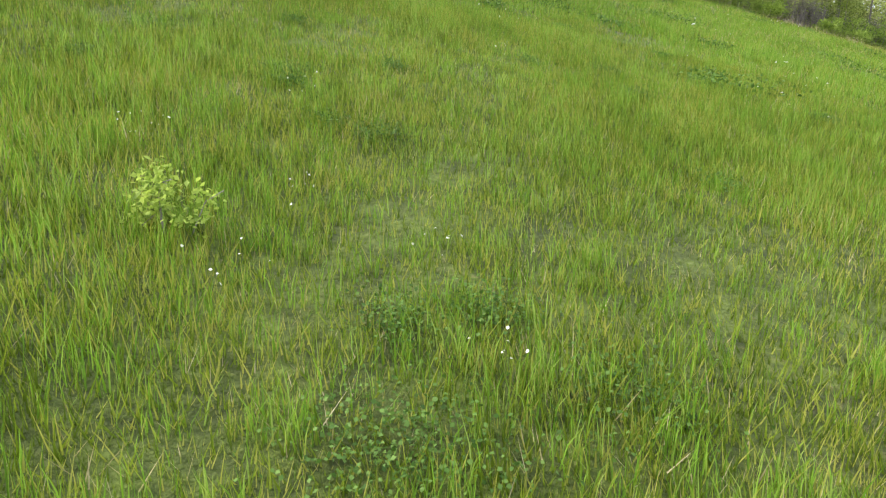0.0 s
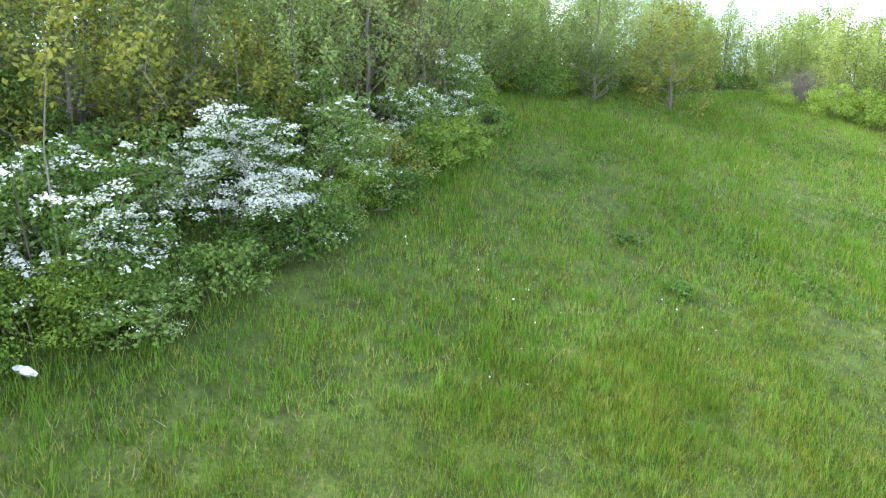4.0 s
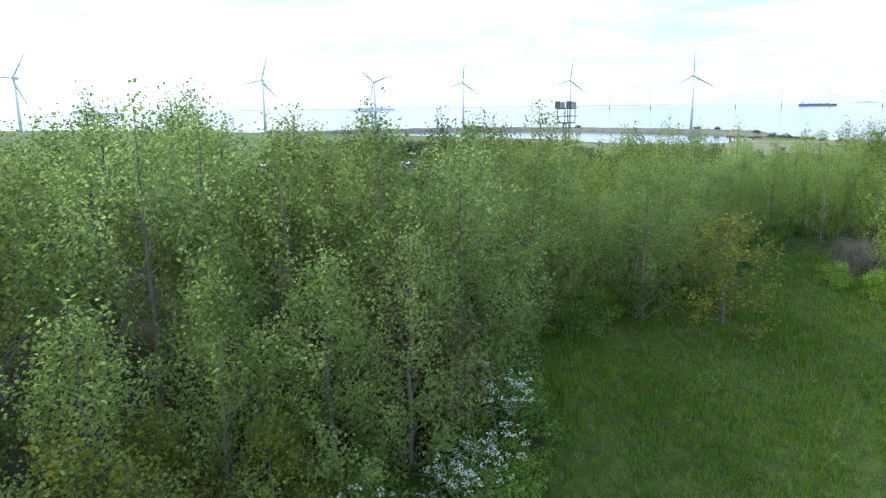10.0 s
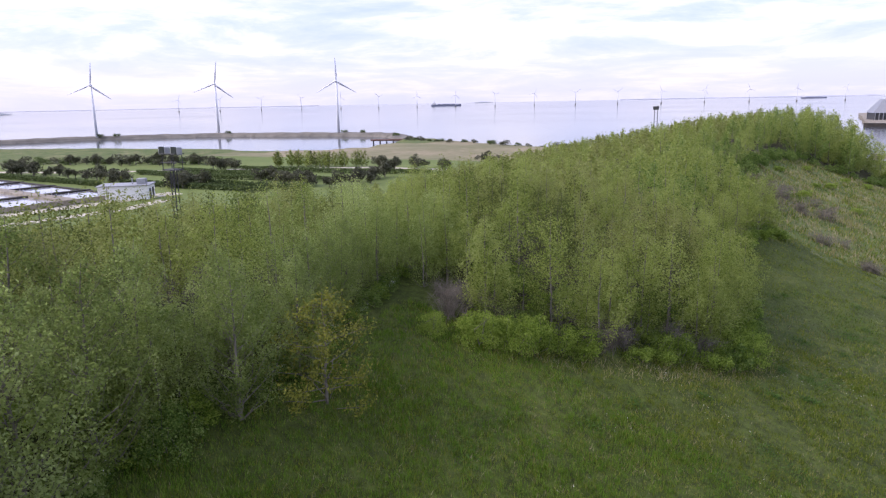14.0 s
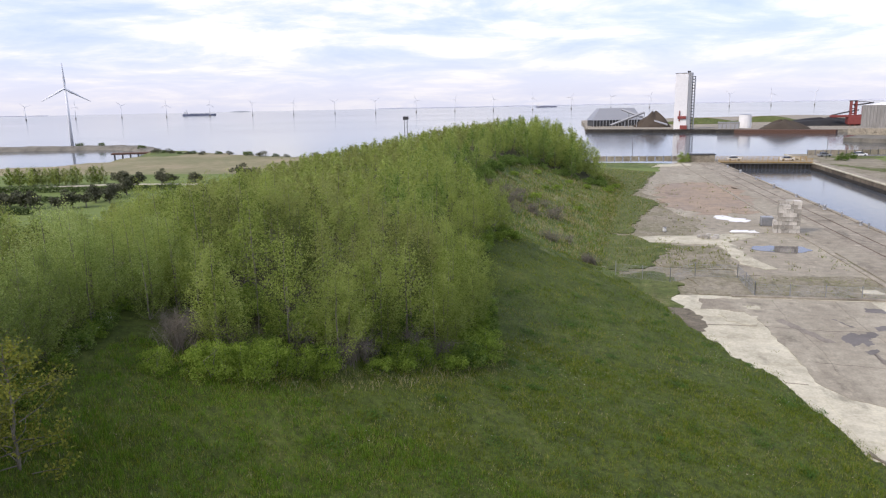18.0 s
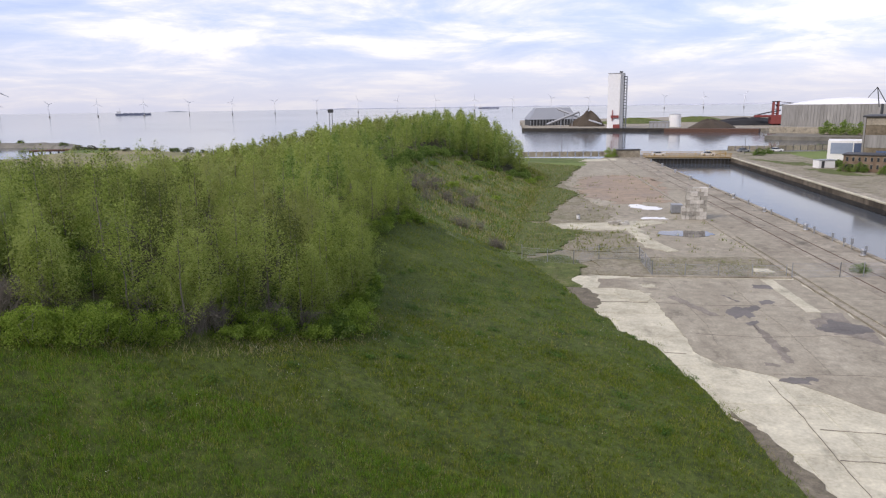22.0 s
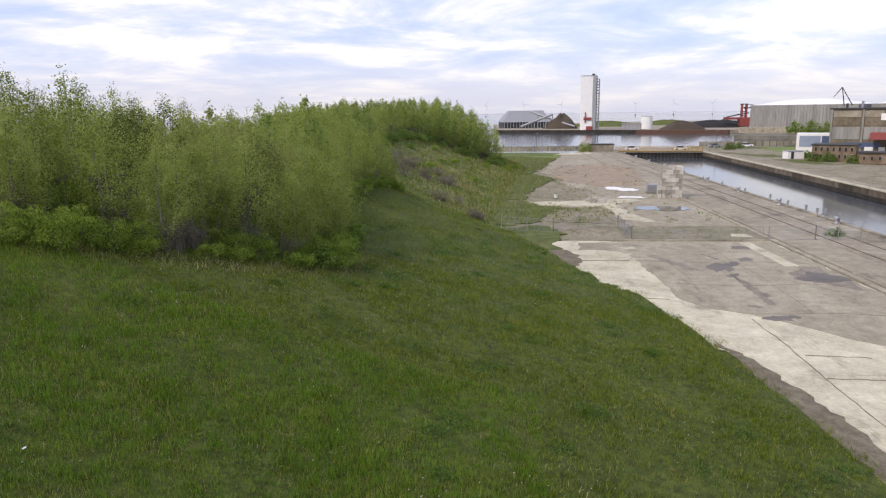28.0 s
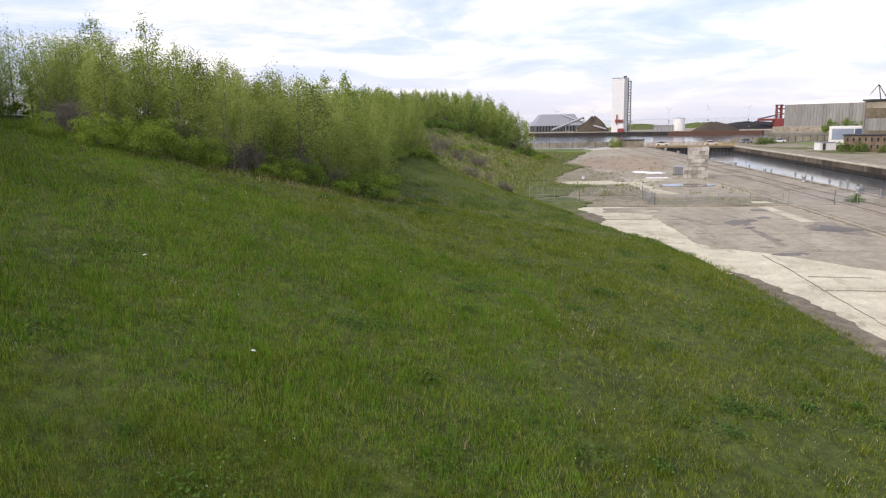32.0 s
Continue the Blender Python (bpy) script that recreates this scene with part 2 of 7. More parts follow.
# sea haze is put into the far shore's pale blue colours
M_FARSHORE = mat("haze_tinted_far_shore", [(0.58, 0.61, 0.70), (0.64, 0.67, 0.76)], scale=0.01, fine=0.1, rough=0.9, bump=0)
M_BRICK = mat("sooty_brick_wall", [(0.11, 0.075, 0.05), (0.20, 0.145, 0.10), (0.27, 0.205, 0.15)], scale=0.5, fine=6, rough=0.9, bump=0.3, space="World")
M_GLASS = mat("dark_window_glass", [(0.02, 0.025, 0.03), (0.04, 0.045, 0.05)], scale=1, fine=4, rough=0.12, bump=0, spec=0.6)
M_HAZEGLASS = mat("pale_blue_glass", [(0.22, 0.27, 0.36), (0.30, 0.35, 0.44)], scale=0.4, fine=4, rough=0.25, bump=0, spec=0.5)
M_BLUE = mat("blue_panels", [(0.055, 0.08, 0.15), (0.095, 0.13, 0.22)], scale=0.6, fine=5, rough=0.5, bump=0.05)
M_COAL = mat("coal_heap", [(0.012, 0.012, 0.013), (0.035, 0.034, 0.034)], scale=0.1, fine=1.5, rough=0.9, bump=0.7, space="World", depth=0.3)
M_EARTH = mat("brown_earth_heap", [(0.045, 0.036, 0.028), (0.09, 0.072, 0.054)], scale=0.1, fine=1.5, rough=0.95, bump=0.6, space="World", depth=0.3)
M_BARK = mat("grey_brown_bark", [(0.085, 0.075, 0.06), (0.17, 0.155, 0.125), (0.25, 0.23, 0.19)], scale=2, fine=14, rough=0.9, bump=0.5, jitter=0.2)
M_STONE = mat("breakwater_stone", [(0.08, 0.075, 0.06), (0.17, 0.16, 0.13), (0.24, 0.22, 0.18)], scale=0.2, fine=1.5, rough=0.9, bump=0.8, space="World", depth=0.3)
M_HEDGE = leaf_mat("clipped_hedge", [(0.06, 0.09, 0.03), (0.10, 0.14, 0.045), (0.14, 0.185, 0.065)])
M_PINE = leaf_mat("dull_pine_foliage", [(0.055, 0.06, 0.036), (0.095, 0.10, 0.058), (0.14, 0.145, 0.085)], through=0.2)
M_LEAF = leaf_mat("young_poplar_leaf", [(0.138, 0.192, 0.05), (0.23, 0.302, 0.083), (0.308, 0.385, 0.118), (0.375, 0.452, 0.178)], through=0.75, island=0.16)
M_LEAFO = leaf_mat("olive_poplar_leaf", [(0.108, 0.15, 0.028), (0.20, 0.265, 0.048), (0.285, 0.355, 0.074), (0.36, 0.42, 0.12)], through=0.6, jitter=0.5, island=0.4)
M_LEAFK = leaf_mat("deep_olive_leaf", [(0.085, 0.11, 0.024), (0.155, 0.19, 0.042), (0.235, 0.27, 0.065), (0.32, 0.355, 0.11)], through=0.5, jitter=0.5, island=0.36)
M_LEAFS = leaf_mat("silvery_willow_leaf", [(0.15, 0.21, 0.048), (0.26, 0.335, 0.082), (0.345, 0.425, 0.125), (0.43, 0.50, 0.20)], through=0.65, island=0.34)
M_LEAFY = leaf_mat("yellow_green_leaf", [(0.14, 0.155, 0.024), (0.235, 0.25, 0.038), (0.345, 0.35, 0.065)], through=0.5)
M_LEAFD = leaf_mat("dark_green_leaf", [(0.065, 0.12, 0.02), (0.12, 0.20, 0.035), (0.185, 0.28, 0.055), (0.27, 0.35, 0.10)], through=0.5)
M_LEAFB = leaf_mat("bright_bush_leaf", [(0.12, 0.195, 0.026), (0.225, 0.325, 0.046), (0.33, 0.43, 0.08)], through=0.55, island=0.6)
M_LEAFR = leaf_mat("bronze_leaf", [(0.15, 0.13, 0.06), (0.22, 0.19, 0.09), (0.25, 0.25, 0.10)], through=0.5)
M_TWIG = mat("bare_grey_twigs", [(0.115, 0.10, 0.078), (0.20, 0.178, 0.145)], scale=2, fine=10, rough=0.9, bump=0.2, island=0.4)
M_PETAL = leaf_mat("white_blossom", [(0.52, 0.53, 0.44), (0.68, 0.68, 0.60), (0.80, 0.80, 0.74)], jitter=0.05, island=0.4, through=0.3)
M_GRASS = leaf_mat("meadow_grass_blade", [(0.06, 0.098, 0.006), (0.11, 0.17, 0.010), (0.165, 0.235, 0.016), (0.27, 0.28, 0.05)], jitter=0, island=0.55, through=0.4, rough=0.6)
M_TUFT = leaf_mat("fresh_grass_tuft", [(0.075, 0.16, 0.010), (0.115, 0.235, 0.017), (0.165, 0.30, 0.028), (0.24, 0.33, 0.06)], jitter=0, island=0.4, through=0.45, rough=0.6, scale=0.45)
M_SLOPE = leaf_mat("slope_grass_blade", [(0.06, 0.09, 0.006), (0.115, 0.165, 0.011), (0.175, 0.235, 0.021), (0.29, 0.28, 0.07)], jitter=0, island=0.35, through=0.4, rough=0.6, scale=0.3)
M_CLOVER = leaf_mat("clover_leaf", [(0.04, 0.088, 0.012), (0.068, 0.142, 0.02), (0.105, 0.19, 0.034)], jitter=0, island=0.5, through=0.3)
M_STRAW = leaf_mat("dry_straw_blade", [(0.20, 0.18, 0.07), (0.33, 0.29, 0.13), (0.43, 0.38, 0.22)], jitter=0, island=0.5, through=0.3)
M_BAG = mat("crumpled_white_plastic", [(0.70, 0.71, 0.72), (0.85, 0.85, 0.86)], scale=4, fine=25, rough=0.35, bump=0.5)


def weathered(m, scale, low, high, spots=0.6, dark=0.65, pale=0.0):
    """Lays mottling, dark stains and pale scuffs over a surface's colour."""
    nt = m.node_tree
    b = nt.nodes["Principled BSDF"]
    ramp = [n for n in nt.nodes if n.type == "VALTORGB"][0]
    geo = nt.nodes.new("ShaderNodeNewGeometry")
    mp = nt.nodes.new("ShaderNodeMapping")
    mp.inputs["Rotation"].default_value = (0, 0, 0.5)
    mp.inputs["Scale"].default_value = (1.0, 0.45, 1.0)
    nt.links.new(geo.outputs["Position"], mp.inputs["Vector"])
    val = None
    for sc, lo, hi, a, c, vec in ((scale, 0.32, 0.68, low, high, geo.outputs["Position"]), (scale * 6, 0.35, 0.65, 0.88, 1.1, geo.outputs["Position"]), (scale * 0.45, spots, spots + 0.09, 1.0, dark, mp.outputs[0]), (scale * 0.8, 0.62, 0.68, 1.0, 1.0 + pale, mp.outputs[0])):
        n, r = nt.nodes.new("ShaderNodeTexNoise"), nt.nodes.new("ShaderNodeMapRange")
        n.inputs["Scale"].default_value, n.inputs["Detail"].default_value, n.inputs["Roughness"].default_value = sc, 8, 0.68
        nt.links.new(vec, n.inputs["Vector"])
        for k, v in (("From Min", lo), ("From Max", hi), ("To Min", a), ("To Max", c)):
            r.inputs[k].default_value = v
        nt.links.new(n.outputs[0], r.inputs["Value"])
        if val is None:
            val = r.outputs[0]
        else:
            mu = nt.nodes.new("ShaderNodeMath")
            mu.operation = "MULTIPLY"
            nt.links.new(val, mu.inputs[0])
            nt.links.new(r.outputs[0], mu.inputs[1])
            val = mu.outputs[0]
    sc = nt.nodes.new("ShaderNodeVectorMath")
    sc.operation = "SCALE"
    nt.links.new(ramp.outputs[0], sc.inputs[0])
    nt.links.new(val, sc.inputs["Scale"])
    nt.links.new(sc.outputs[0], b.inputs["Base Color"])


weathered(M_ASPH, 0.9, 0.74, 1.14, 0.58, 0.66, 0.25)
weathered(M_STAIN, 0.9, 0.74, 1.14, 0.56, 0.7)
weathered(M_CONC, 0.8, 0.78, 1.1, 0.57, 0.68, 0.12)
weathered(M_QUAY, 0.9, 0.7, 1.2, 0.56, 0.6, 0.3)
weathered(M_GRAVEL, 1.6, 0.65, 1.25, 0.57, 0.6)
weathered(M_SANDY, 0.5, 0.78, 1.15, 0.57, 0.72, 0.15)
weathered(M_SOIL, 1.5, 0.7, 1.25, 0.58, 0.7, 0.3)
weathered(M_MEADOW, 2.6, 0.5, 1.5, 0.58, 0.7)
weathered(M_TURF, 1.2, 0.6, 1.3, 0.58, 0.7)
weathered(M_DRY, 0.8, 0.65, 1.3, 0.58, 0.7)
weathered(M_HALL, 0.25, 0.7, 1.2, 0.56, 0.65, 0.3)
weathered(M_BLOCK, 1.1, 0.75, 1.15, 0.58, 0.65)


def water_mat():
    m = bpy.data.materials.new("sea_water")
    m.use_nodes = True
    nt = m.node_tree
    b = nt.nodes["Principled BSDF"]
    b.inputs["Base Color"].default_value = (0.07, 0.08, 0.09, 1)
    b.inputs["Roughness"].default_value = 0.16
    b.inputs["IOR"].default_value = 1.33
    geo, n, n2, bp = (nt.nodes.new("ShaderNode" + k) for k in ("NewGeometry", "TexNoise", "TexNoise", "Bump"))
    n.inputs["Scale"].default_value, n.inputs["Detail"].default_value = 0.7, 4
    bp.inputs["Strength"].default_value, bp.inputs["Distance"].default_value = 0.07, 0.2
    nt.links.new(geo.outputs["Position"], n.inputs["Vector"])
    nt.links.new(n.outputs[0], bp.inputs["Height"])
    nt.links.new(bp.outputs[0], b.inputs["Normal"])
    n2.inputs["Scale"].default_value = 0.004
    nt.links.new(geo.outputs["Position"], n2.inputs["Vector"])
    mr = nt.nodes.new("ShaderNodeMapRange")
    mr.inputs["To Min"].default_value, mr.inputs["To Max"].default_value = 0.05, 0.14
    nt.links.new(n2.outputs[0], mr.inputs["Value"])
    nt.links.new(mr.outputs[0], b.inputs["Roughness"])
    return m


M_WATER = water_mat()
M_PUDDLE = mat("standing_water", [(0.10, 0.095, 0.085), (0.14, 0.13, 0.12)], scale=1, fine=4, rough=0.03, bump=0, spec=0.6)
# basin water: the bright sky's reflection is painted into the pale base colour
M_TANK = mat("sky_pale_treatment_water", [(0.34, 0.35, 0.37), (0.46, 0.47, 0.49)], scale=0.1, fine=1, rough=0.06, bump=0, spec=0.6)

# ---- mesh helpers ----


def mesh_of(name, verts, faces, material, smooth=False):
    me = bpy.data.meshes.new(name)
    me.from_pydata(verts if isinstance(verts, list) else verts.tolist(), [], faces if isinstance(faces, list) else faces.tolist())
    for m in (material if isinstance(material, (list, tuple)) else [material]):
        me.materials.append(m)
    if smooth:
        me.polygons.foreach_set("use_smooth", [True] * len(me.polygons))
    me.update()
    return me


def link(name, me, parent=None, m=None, label=""):
    ob = new(name, me)
    if parent is not None:
        ob.parent = parent
    if m is not None:
        ob.matrix_basis = m
    if label:
        ob["label"] = label
    return ob


def thing(name, m, label, category, group="", kind=""):
    """An Empty at the base of a thing, which carries its parts."""
    ob = new(name)
    ob.empty_display_size = 0.2
    ob.matrix_basis = m
    return tagged(ob, label, category, group, kind)


class Geo:
    """Collects boxes, tubes and sheets into one mesh."""

    def __init__(self):
        self.v, self.f = [], []

    def add(self, verts, faces):
        o = len(self.v)
        self.v += [tuple(map(float, p)) for p in verts]
        self.f += [tuple(i + o for i in f) for f in faces]
        return self

    def box(self, cx, cy, z0, sx, sy, sz, turn=0.0, bev=0.0):
        """A box standing on z0, its edges broken by bev."""
        c, s = math.cos(turn), math.sin(turn)
        if bev <= 0:
            prof = [(z0, 0), (z0 + sz, 0)]
        else:
            prof = [(z0, bev), (z0 + bev, 0), (z0 + sz - bev, 0), (z0 + sz, bev)]
        vs, fs = [], []
        for z, inset in prof:
            for px, py in ((-1, -1), (1, -1), (1, 1), (-1, 1)):
                x, y = px * (sx / 2 - inset), py * (sy / 2 - inset)
                vs.append((cx + c * x - s * y, cy + s * x + c * y, z))
        k = len(prof)
        fs.append((3, 2, 1, 0))
        fs.append(tuple(4 * (k - 1) + i for i in range(4)))
        for r in range(k - 1):
            for i in range(4):
                j = (i + 1) % 4
                fs.append((4 * r + i, 4 * r + j, 4 * r + 4 + j, 4 * r + 4 + i))
        return self.add(vs, fs)

    def tube(self, pts, radii, sides=6, cap=True):
        pts = [Vector(p) for p in pts]
        if isinstance(radii, (int, float)):
            radii = [radii] * len(pts)
        vs, fs = [], []
        for i, p in enumerate(pts):
            d = (pts[min(i + 1, len(pts) - 1)] - pts[max(i - 1, 0)]).normalized()
            a = d.orthogonal().normalized() if abs(d.z) > 0.95 else d.cross(Vector((0, 0, 1))).normalized()
            b = d.cross(a)
            for k in range(sides):
                w = 2 * math.pi * k / sides
                vs.append(p + (a * math.cos(w) + b * math.sin(w)) * radii[i])
        for i in range(len(pts) - 1):
            for k in range(sides):
                j = (k + 1) % sides
                fs.append((i * sides + k, i * sides + j, (i + 1) * sides + j, (i + 1) * sides + k))
        if cap:
            fs.append(tuple(range(sides - 1, -1, -1)))
            fs.append(tuple((len(pts) - 1) * sides + k for k in range(sides)))
        return self.add(vs, fs)

    def prism(self, outline, z0, z1):
        n = len(outline)
        vs = [(x, y, z0) for x, y in outline] + [(x, y, z1) for x, y in outline]
        fs = [tuple(range(n - 1, -1, -1)), tuple(range(n, 2 * n))]
        fs += [(i, (i + 1) % n, n + (i + 1) % n, n + i) for i in range(n)]
        return self.add(vs, fs)

    def mesh(self, name, material, smooth=False):
        return mesh_of(name, self.v, self.f, material, smooth)


def part(name, geo, material, parent, label="", m=None, smooth=False):
    return link(name, geo.mesh(name, material, smooth), parent, m, label)


# ---- the lie of the land ----
TOE_Y = [-60, 28, 35, 39, 42.5, 47, 50, 54, 57, 60, 67, 75, 91, 112, 139, 172, 194, 217]
TOE_X = [13.5, 13.3, 12.8, 12.4, 11.9, 11.1, 10.5, 9.9, 9.3, 7.6, 5.4, 3.4, -1.8, 0.0, 2.4, 6.4, 4, -24]
COAST = [(39.53, 242.3), (-35.12, 247.83), (-106.2, 262.7), (-159, 294.4), (-202.1, 317.3), (-209.2, 307.6), (-197.7, 285.6), (-183.6, 239.8), (-204.8, 210.8), (-228.5, 218.7), (-306.8, 202.9),
         (-386.9, 171.2), (-445, 147.4), (-497.8, 136), (-621, 56.8), (-797, -84), (-797, -524), (520.4, -551.6), (520.4, 264.41), (260, 268.09), (70.78, 268.09), (39.53, 268.09)]


def poly_distance(x, y, poly):
    """Signed distance to a closed outline, positive inside."""
    d = np.full(x.shape, 1e9)
    inside = np.zeros(x.shape, bool)
    for (ax, ay), (bx, by) in zip(poly, poly[1:] + poly[:1]):
        ex, ey = bx - ax, by - ay
        t = np.clip(((x - ax) * ex + (y - ay) * ey) / (ex * ex + ey * ey), 0, 1)
        d = np.minimum(d, np.hypot(x - ax - t * ex, y - ay - t * ey))
        if ay != by:
            cross = ((ay > y) != (by > y)) & (x < ex * (y - ay) / ey + ax)
            inside ^= cross
    return np.where(inside, d, -d)


def smooth_step(v, a, b):
    t = np.clip((v - a) / (b - a), 0, 1)
    return t * t * (3 - 2 * t)


def quay_left(y):
    return 38.8 + (y - 85.0) * 0.0


def quay_right(y):
    return 60.2 + (y - 120.0) * 0.042


def ground(x, y):
    """Height of the ground over the sea: a curved bank, a mound further on, a flat yard, park and shore."""
    x, y = np.asarray(x, float), np.asarray(y, float)
    toe = np.interp(y, TOE_Y, TOE_X)
    u = np.maximum(0, toe - x)
    yc = np.clip(y, -3, 58)
    xc = np.maximum(x, -45)
    bank = 0.75 - 0.26996 * xc + 0.004161 * xc * xc + 0.08743 * yc + 0.001763 * xc * yc - 0.001228 * yc * yc
    bank = np.logaddexp(bank / 0.25, 0) * 0.25 * smooth_step(u, 0, 3.5)
    far_bank = (0.118 * u + 0.00412 * u * u) * (1 + 1.3 * smooth_step(y, 55, 85))
    w = smooth_step(y, 48, 68)
    rise = bank * (1 - w) + far_bank * w
    cap = 10.5 - 2.0 * smooth_step(y, 42, 70) + 2.2 * smooth_step(y, 88, 130)
    cap = cap * (1 - smooth_step(y, 175, 226))
    west = np.maximum(0, -27 - x)
    crest = np.maximum(cap - 0.155 * west - 0.0008 * west ** 2, 0.9)
    k = 1.0
    hill = np.maximum(-np.logaddexp(-rise / k, -crest / k) * k, 0)
    hill = np.where(u <= 0, 0, np.where(rise < 2.5, np.minimum(rise, np.maximum(hill, rise * 0.93)), hill))
    z = 2.0 + hill + 0.68 * np.exp(-((x + 17) ** 2 + (y - 36) ** 2) / 72.0)
    z += 0.035 * np.sin(x * 1.3 + 1.7 * np.sin(y * 0.6)) * np.sin(y * 1.1 + 0.8) * smooth_step(u, 1, 6)
    z += 0.06 * np.sin(x * 0.37 + y * 0.21) * np.sin(y * 0.43 - x * 0.17) * smooth_step(u, 1, 10)
    z = np.where(u <= 0.3, 1.93, z)
    land = smooth_step(poly_distance(x, y, COAST), -4, 7)
    z = -4 + (z + 4) * land
    dock = (x > quay_left(y) - 3.0) & (x < quay_right(y) + 2.5) & (y < 300)
    return np.where(dock, -5.0, z)


def gz(x, y):
    return float(ground(np.array([x]), np.array([y]))[0])


def axis_steps(*runs):
    out = []
    for a, b, s in runs:
        out += list(np.arange(a, b, s))
    return np.array(out + [runs[-1][1]])


WOODS_A = [(-15.1, 1.1), (-14.2, -5.6), (-13.7, -28.5), (-85.7, -42.8), (-87.6, 57.3), (-76.1, 76.3), (-33.4, 45.2), (-29.6, 40.6), (-26.2, 35.2), (-24.9, 29.6), (-23.4, 24.3), (-24.2, 20.3), (-23.6, 17.4), (-20.2, 13.6), (-17.4, 9.1), (-15.6, 4.4)]
WOODS_B = [(-19.7, 32.3), (-18.7, 33.6), (-16.0, 36.0), (-10.3, 45.0), (-10.9, 53.5), (-14.5, 65.9), (-12.7, 76.3), (-11, 82.1), (-15.6, 86), (-17.2, 95), (-19, 103), (-19.8, 119), (-17.8, 136.6), (-13.6, 146.8), (-8.4, 152.4), (-0.6, 159.6), (0.4, 168), (-6, 186), (-19, 204), (-59, 195.5), (-81.9, 143), (-78, 80.2), (-38.1, 50.6), (-30, 41.1), (-24.0, 35.6), (-21.6, 33.6)]


def build_ground():
    xs = axis_steps((-900, -120, 15), (-120, -60, 3), (-60, 20, 1), (20, 76, 2), (76, 120, 6), (120, 600, 20))
    ys = axis_steps((-600, -40, 20), (-40, -10, 2), (-10, 100, 1), (100, 220, 2), (220, 420, 6))
    gx, gy = np.meshgrid(xs, ys)
    gzs = ground(gx, gy)
    nx, ny = len(xs), len(ys)
    verts = np.stack([gx.ravel(), gy.ravel(), gzs.ravel()], 1)
    i = np.arange(nx * ny).reshape(ny, nx)
    quads = np.stack([i[:-1, :-1].ravel(), i[:-1, 1:].ravel(), i[1:, 1:].ravel(), i[1:, :-1].ravel()], 1)
    me = mesh_of("ground", verts, quads, [M_MEADOW, M_FOREST, M_DRY, M_LAWN, M_DUNE, M_GRAVEL], smooth=True)
    c = verts[quads].mean(1)
    x, y = c[:, 0], c[:, 1]
    toe = np.interp(y, TOE_Y, TOE_X)
    kind = np.zeros(len(c), int)
    kind[(x < toe) & (y > 86 + 4 * np.sin(x))] = 2
    kind[x >= toe + 0.5 + 0.8 * np.sin(y * 0.9) * np.sin(y * 0.37)] = 5
    kind[(x < -66) | (y > 200)] = 3
    kind[(y > 203 + 0.1 * x) & (x < -58) & (y > 140)] = 4
    kind[(x < -298 + 0.48 * y) | (y > 190) & (x < -215)] = 2
    kind[(y > 217) & (x < 36) & (x > -58)] = 2
    wood = np.maximum(poly_distance(x, y, WOODS_A), poly_distance(x, y, WOODS_B)) > 1.6
    kind[wood] = 1
    me.polygons.foreach_set("material_index", kind.astype(np.int32))
    tagged(link("ground", me), "grassy earth bank falling to a gravel yard, park and shore", "ground", kind="structure")


build_ground()

sea = Geo()
ring = [(4850 * math.cos(2 * math.pi * k / 128), 4850 * math.sin(2 * math.pi * k / 128), 0.0) for k in range(128)]
sea.add(ring, [tuple(range(128))])
tagged(link("water", sea.mesh("water", M_WATER)), "calm grey-blue sea reaching to the horizon", "water", kind="structure")

# ---- plants ----
def unit(v):
    return v / np.maximum(np.linalg.norm(v, axis=-1, keepdims=True), 1e-9)


def leaves(centres, length, width, r, up=0.5, outward=None, tri=False):
    """Small leaves, one island each, at the given places: diamonds, or triangles for far plants; outward turns their faces to the light."""
    n = len(centres)
    nrm = r.normal(size=(n, 3)) + np.array([0, 0, up])
    if outward is not None:
        nrm = nrm + outward
    nrm = unit(nrm)
    a = unit(np.cross(nrm, r.normal(size=(n, 3))))
    b = np.cross(nrm, a)
    s = r.uniform(0.7, 1.3, (n, 1))
    l, w = a * length * s / 2, b * width * s / 2
    if tri:
        v = np.stack([centres - l - w, centres + l - w * 0.6, centres + w * 1.4], 1).reshape(-1, 3)
        return v, np.arange(3 * n).reshape(n, 3)
    fold = nrm * width * 0.18
    v = np.stack([centres - l, centres + w + fold, centres + l, centres - w + fold], 1).reshape(-1, 3)
    f = np.arange(4 * n).reshape(n, 4)
    return v, f


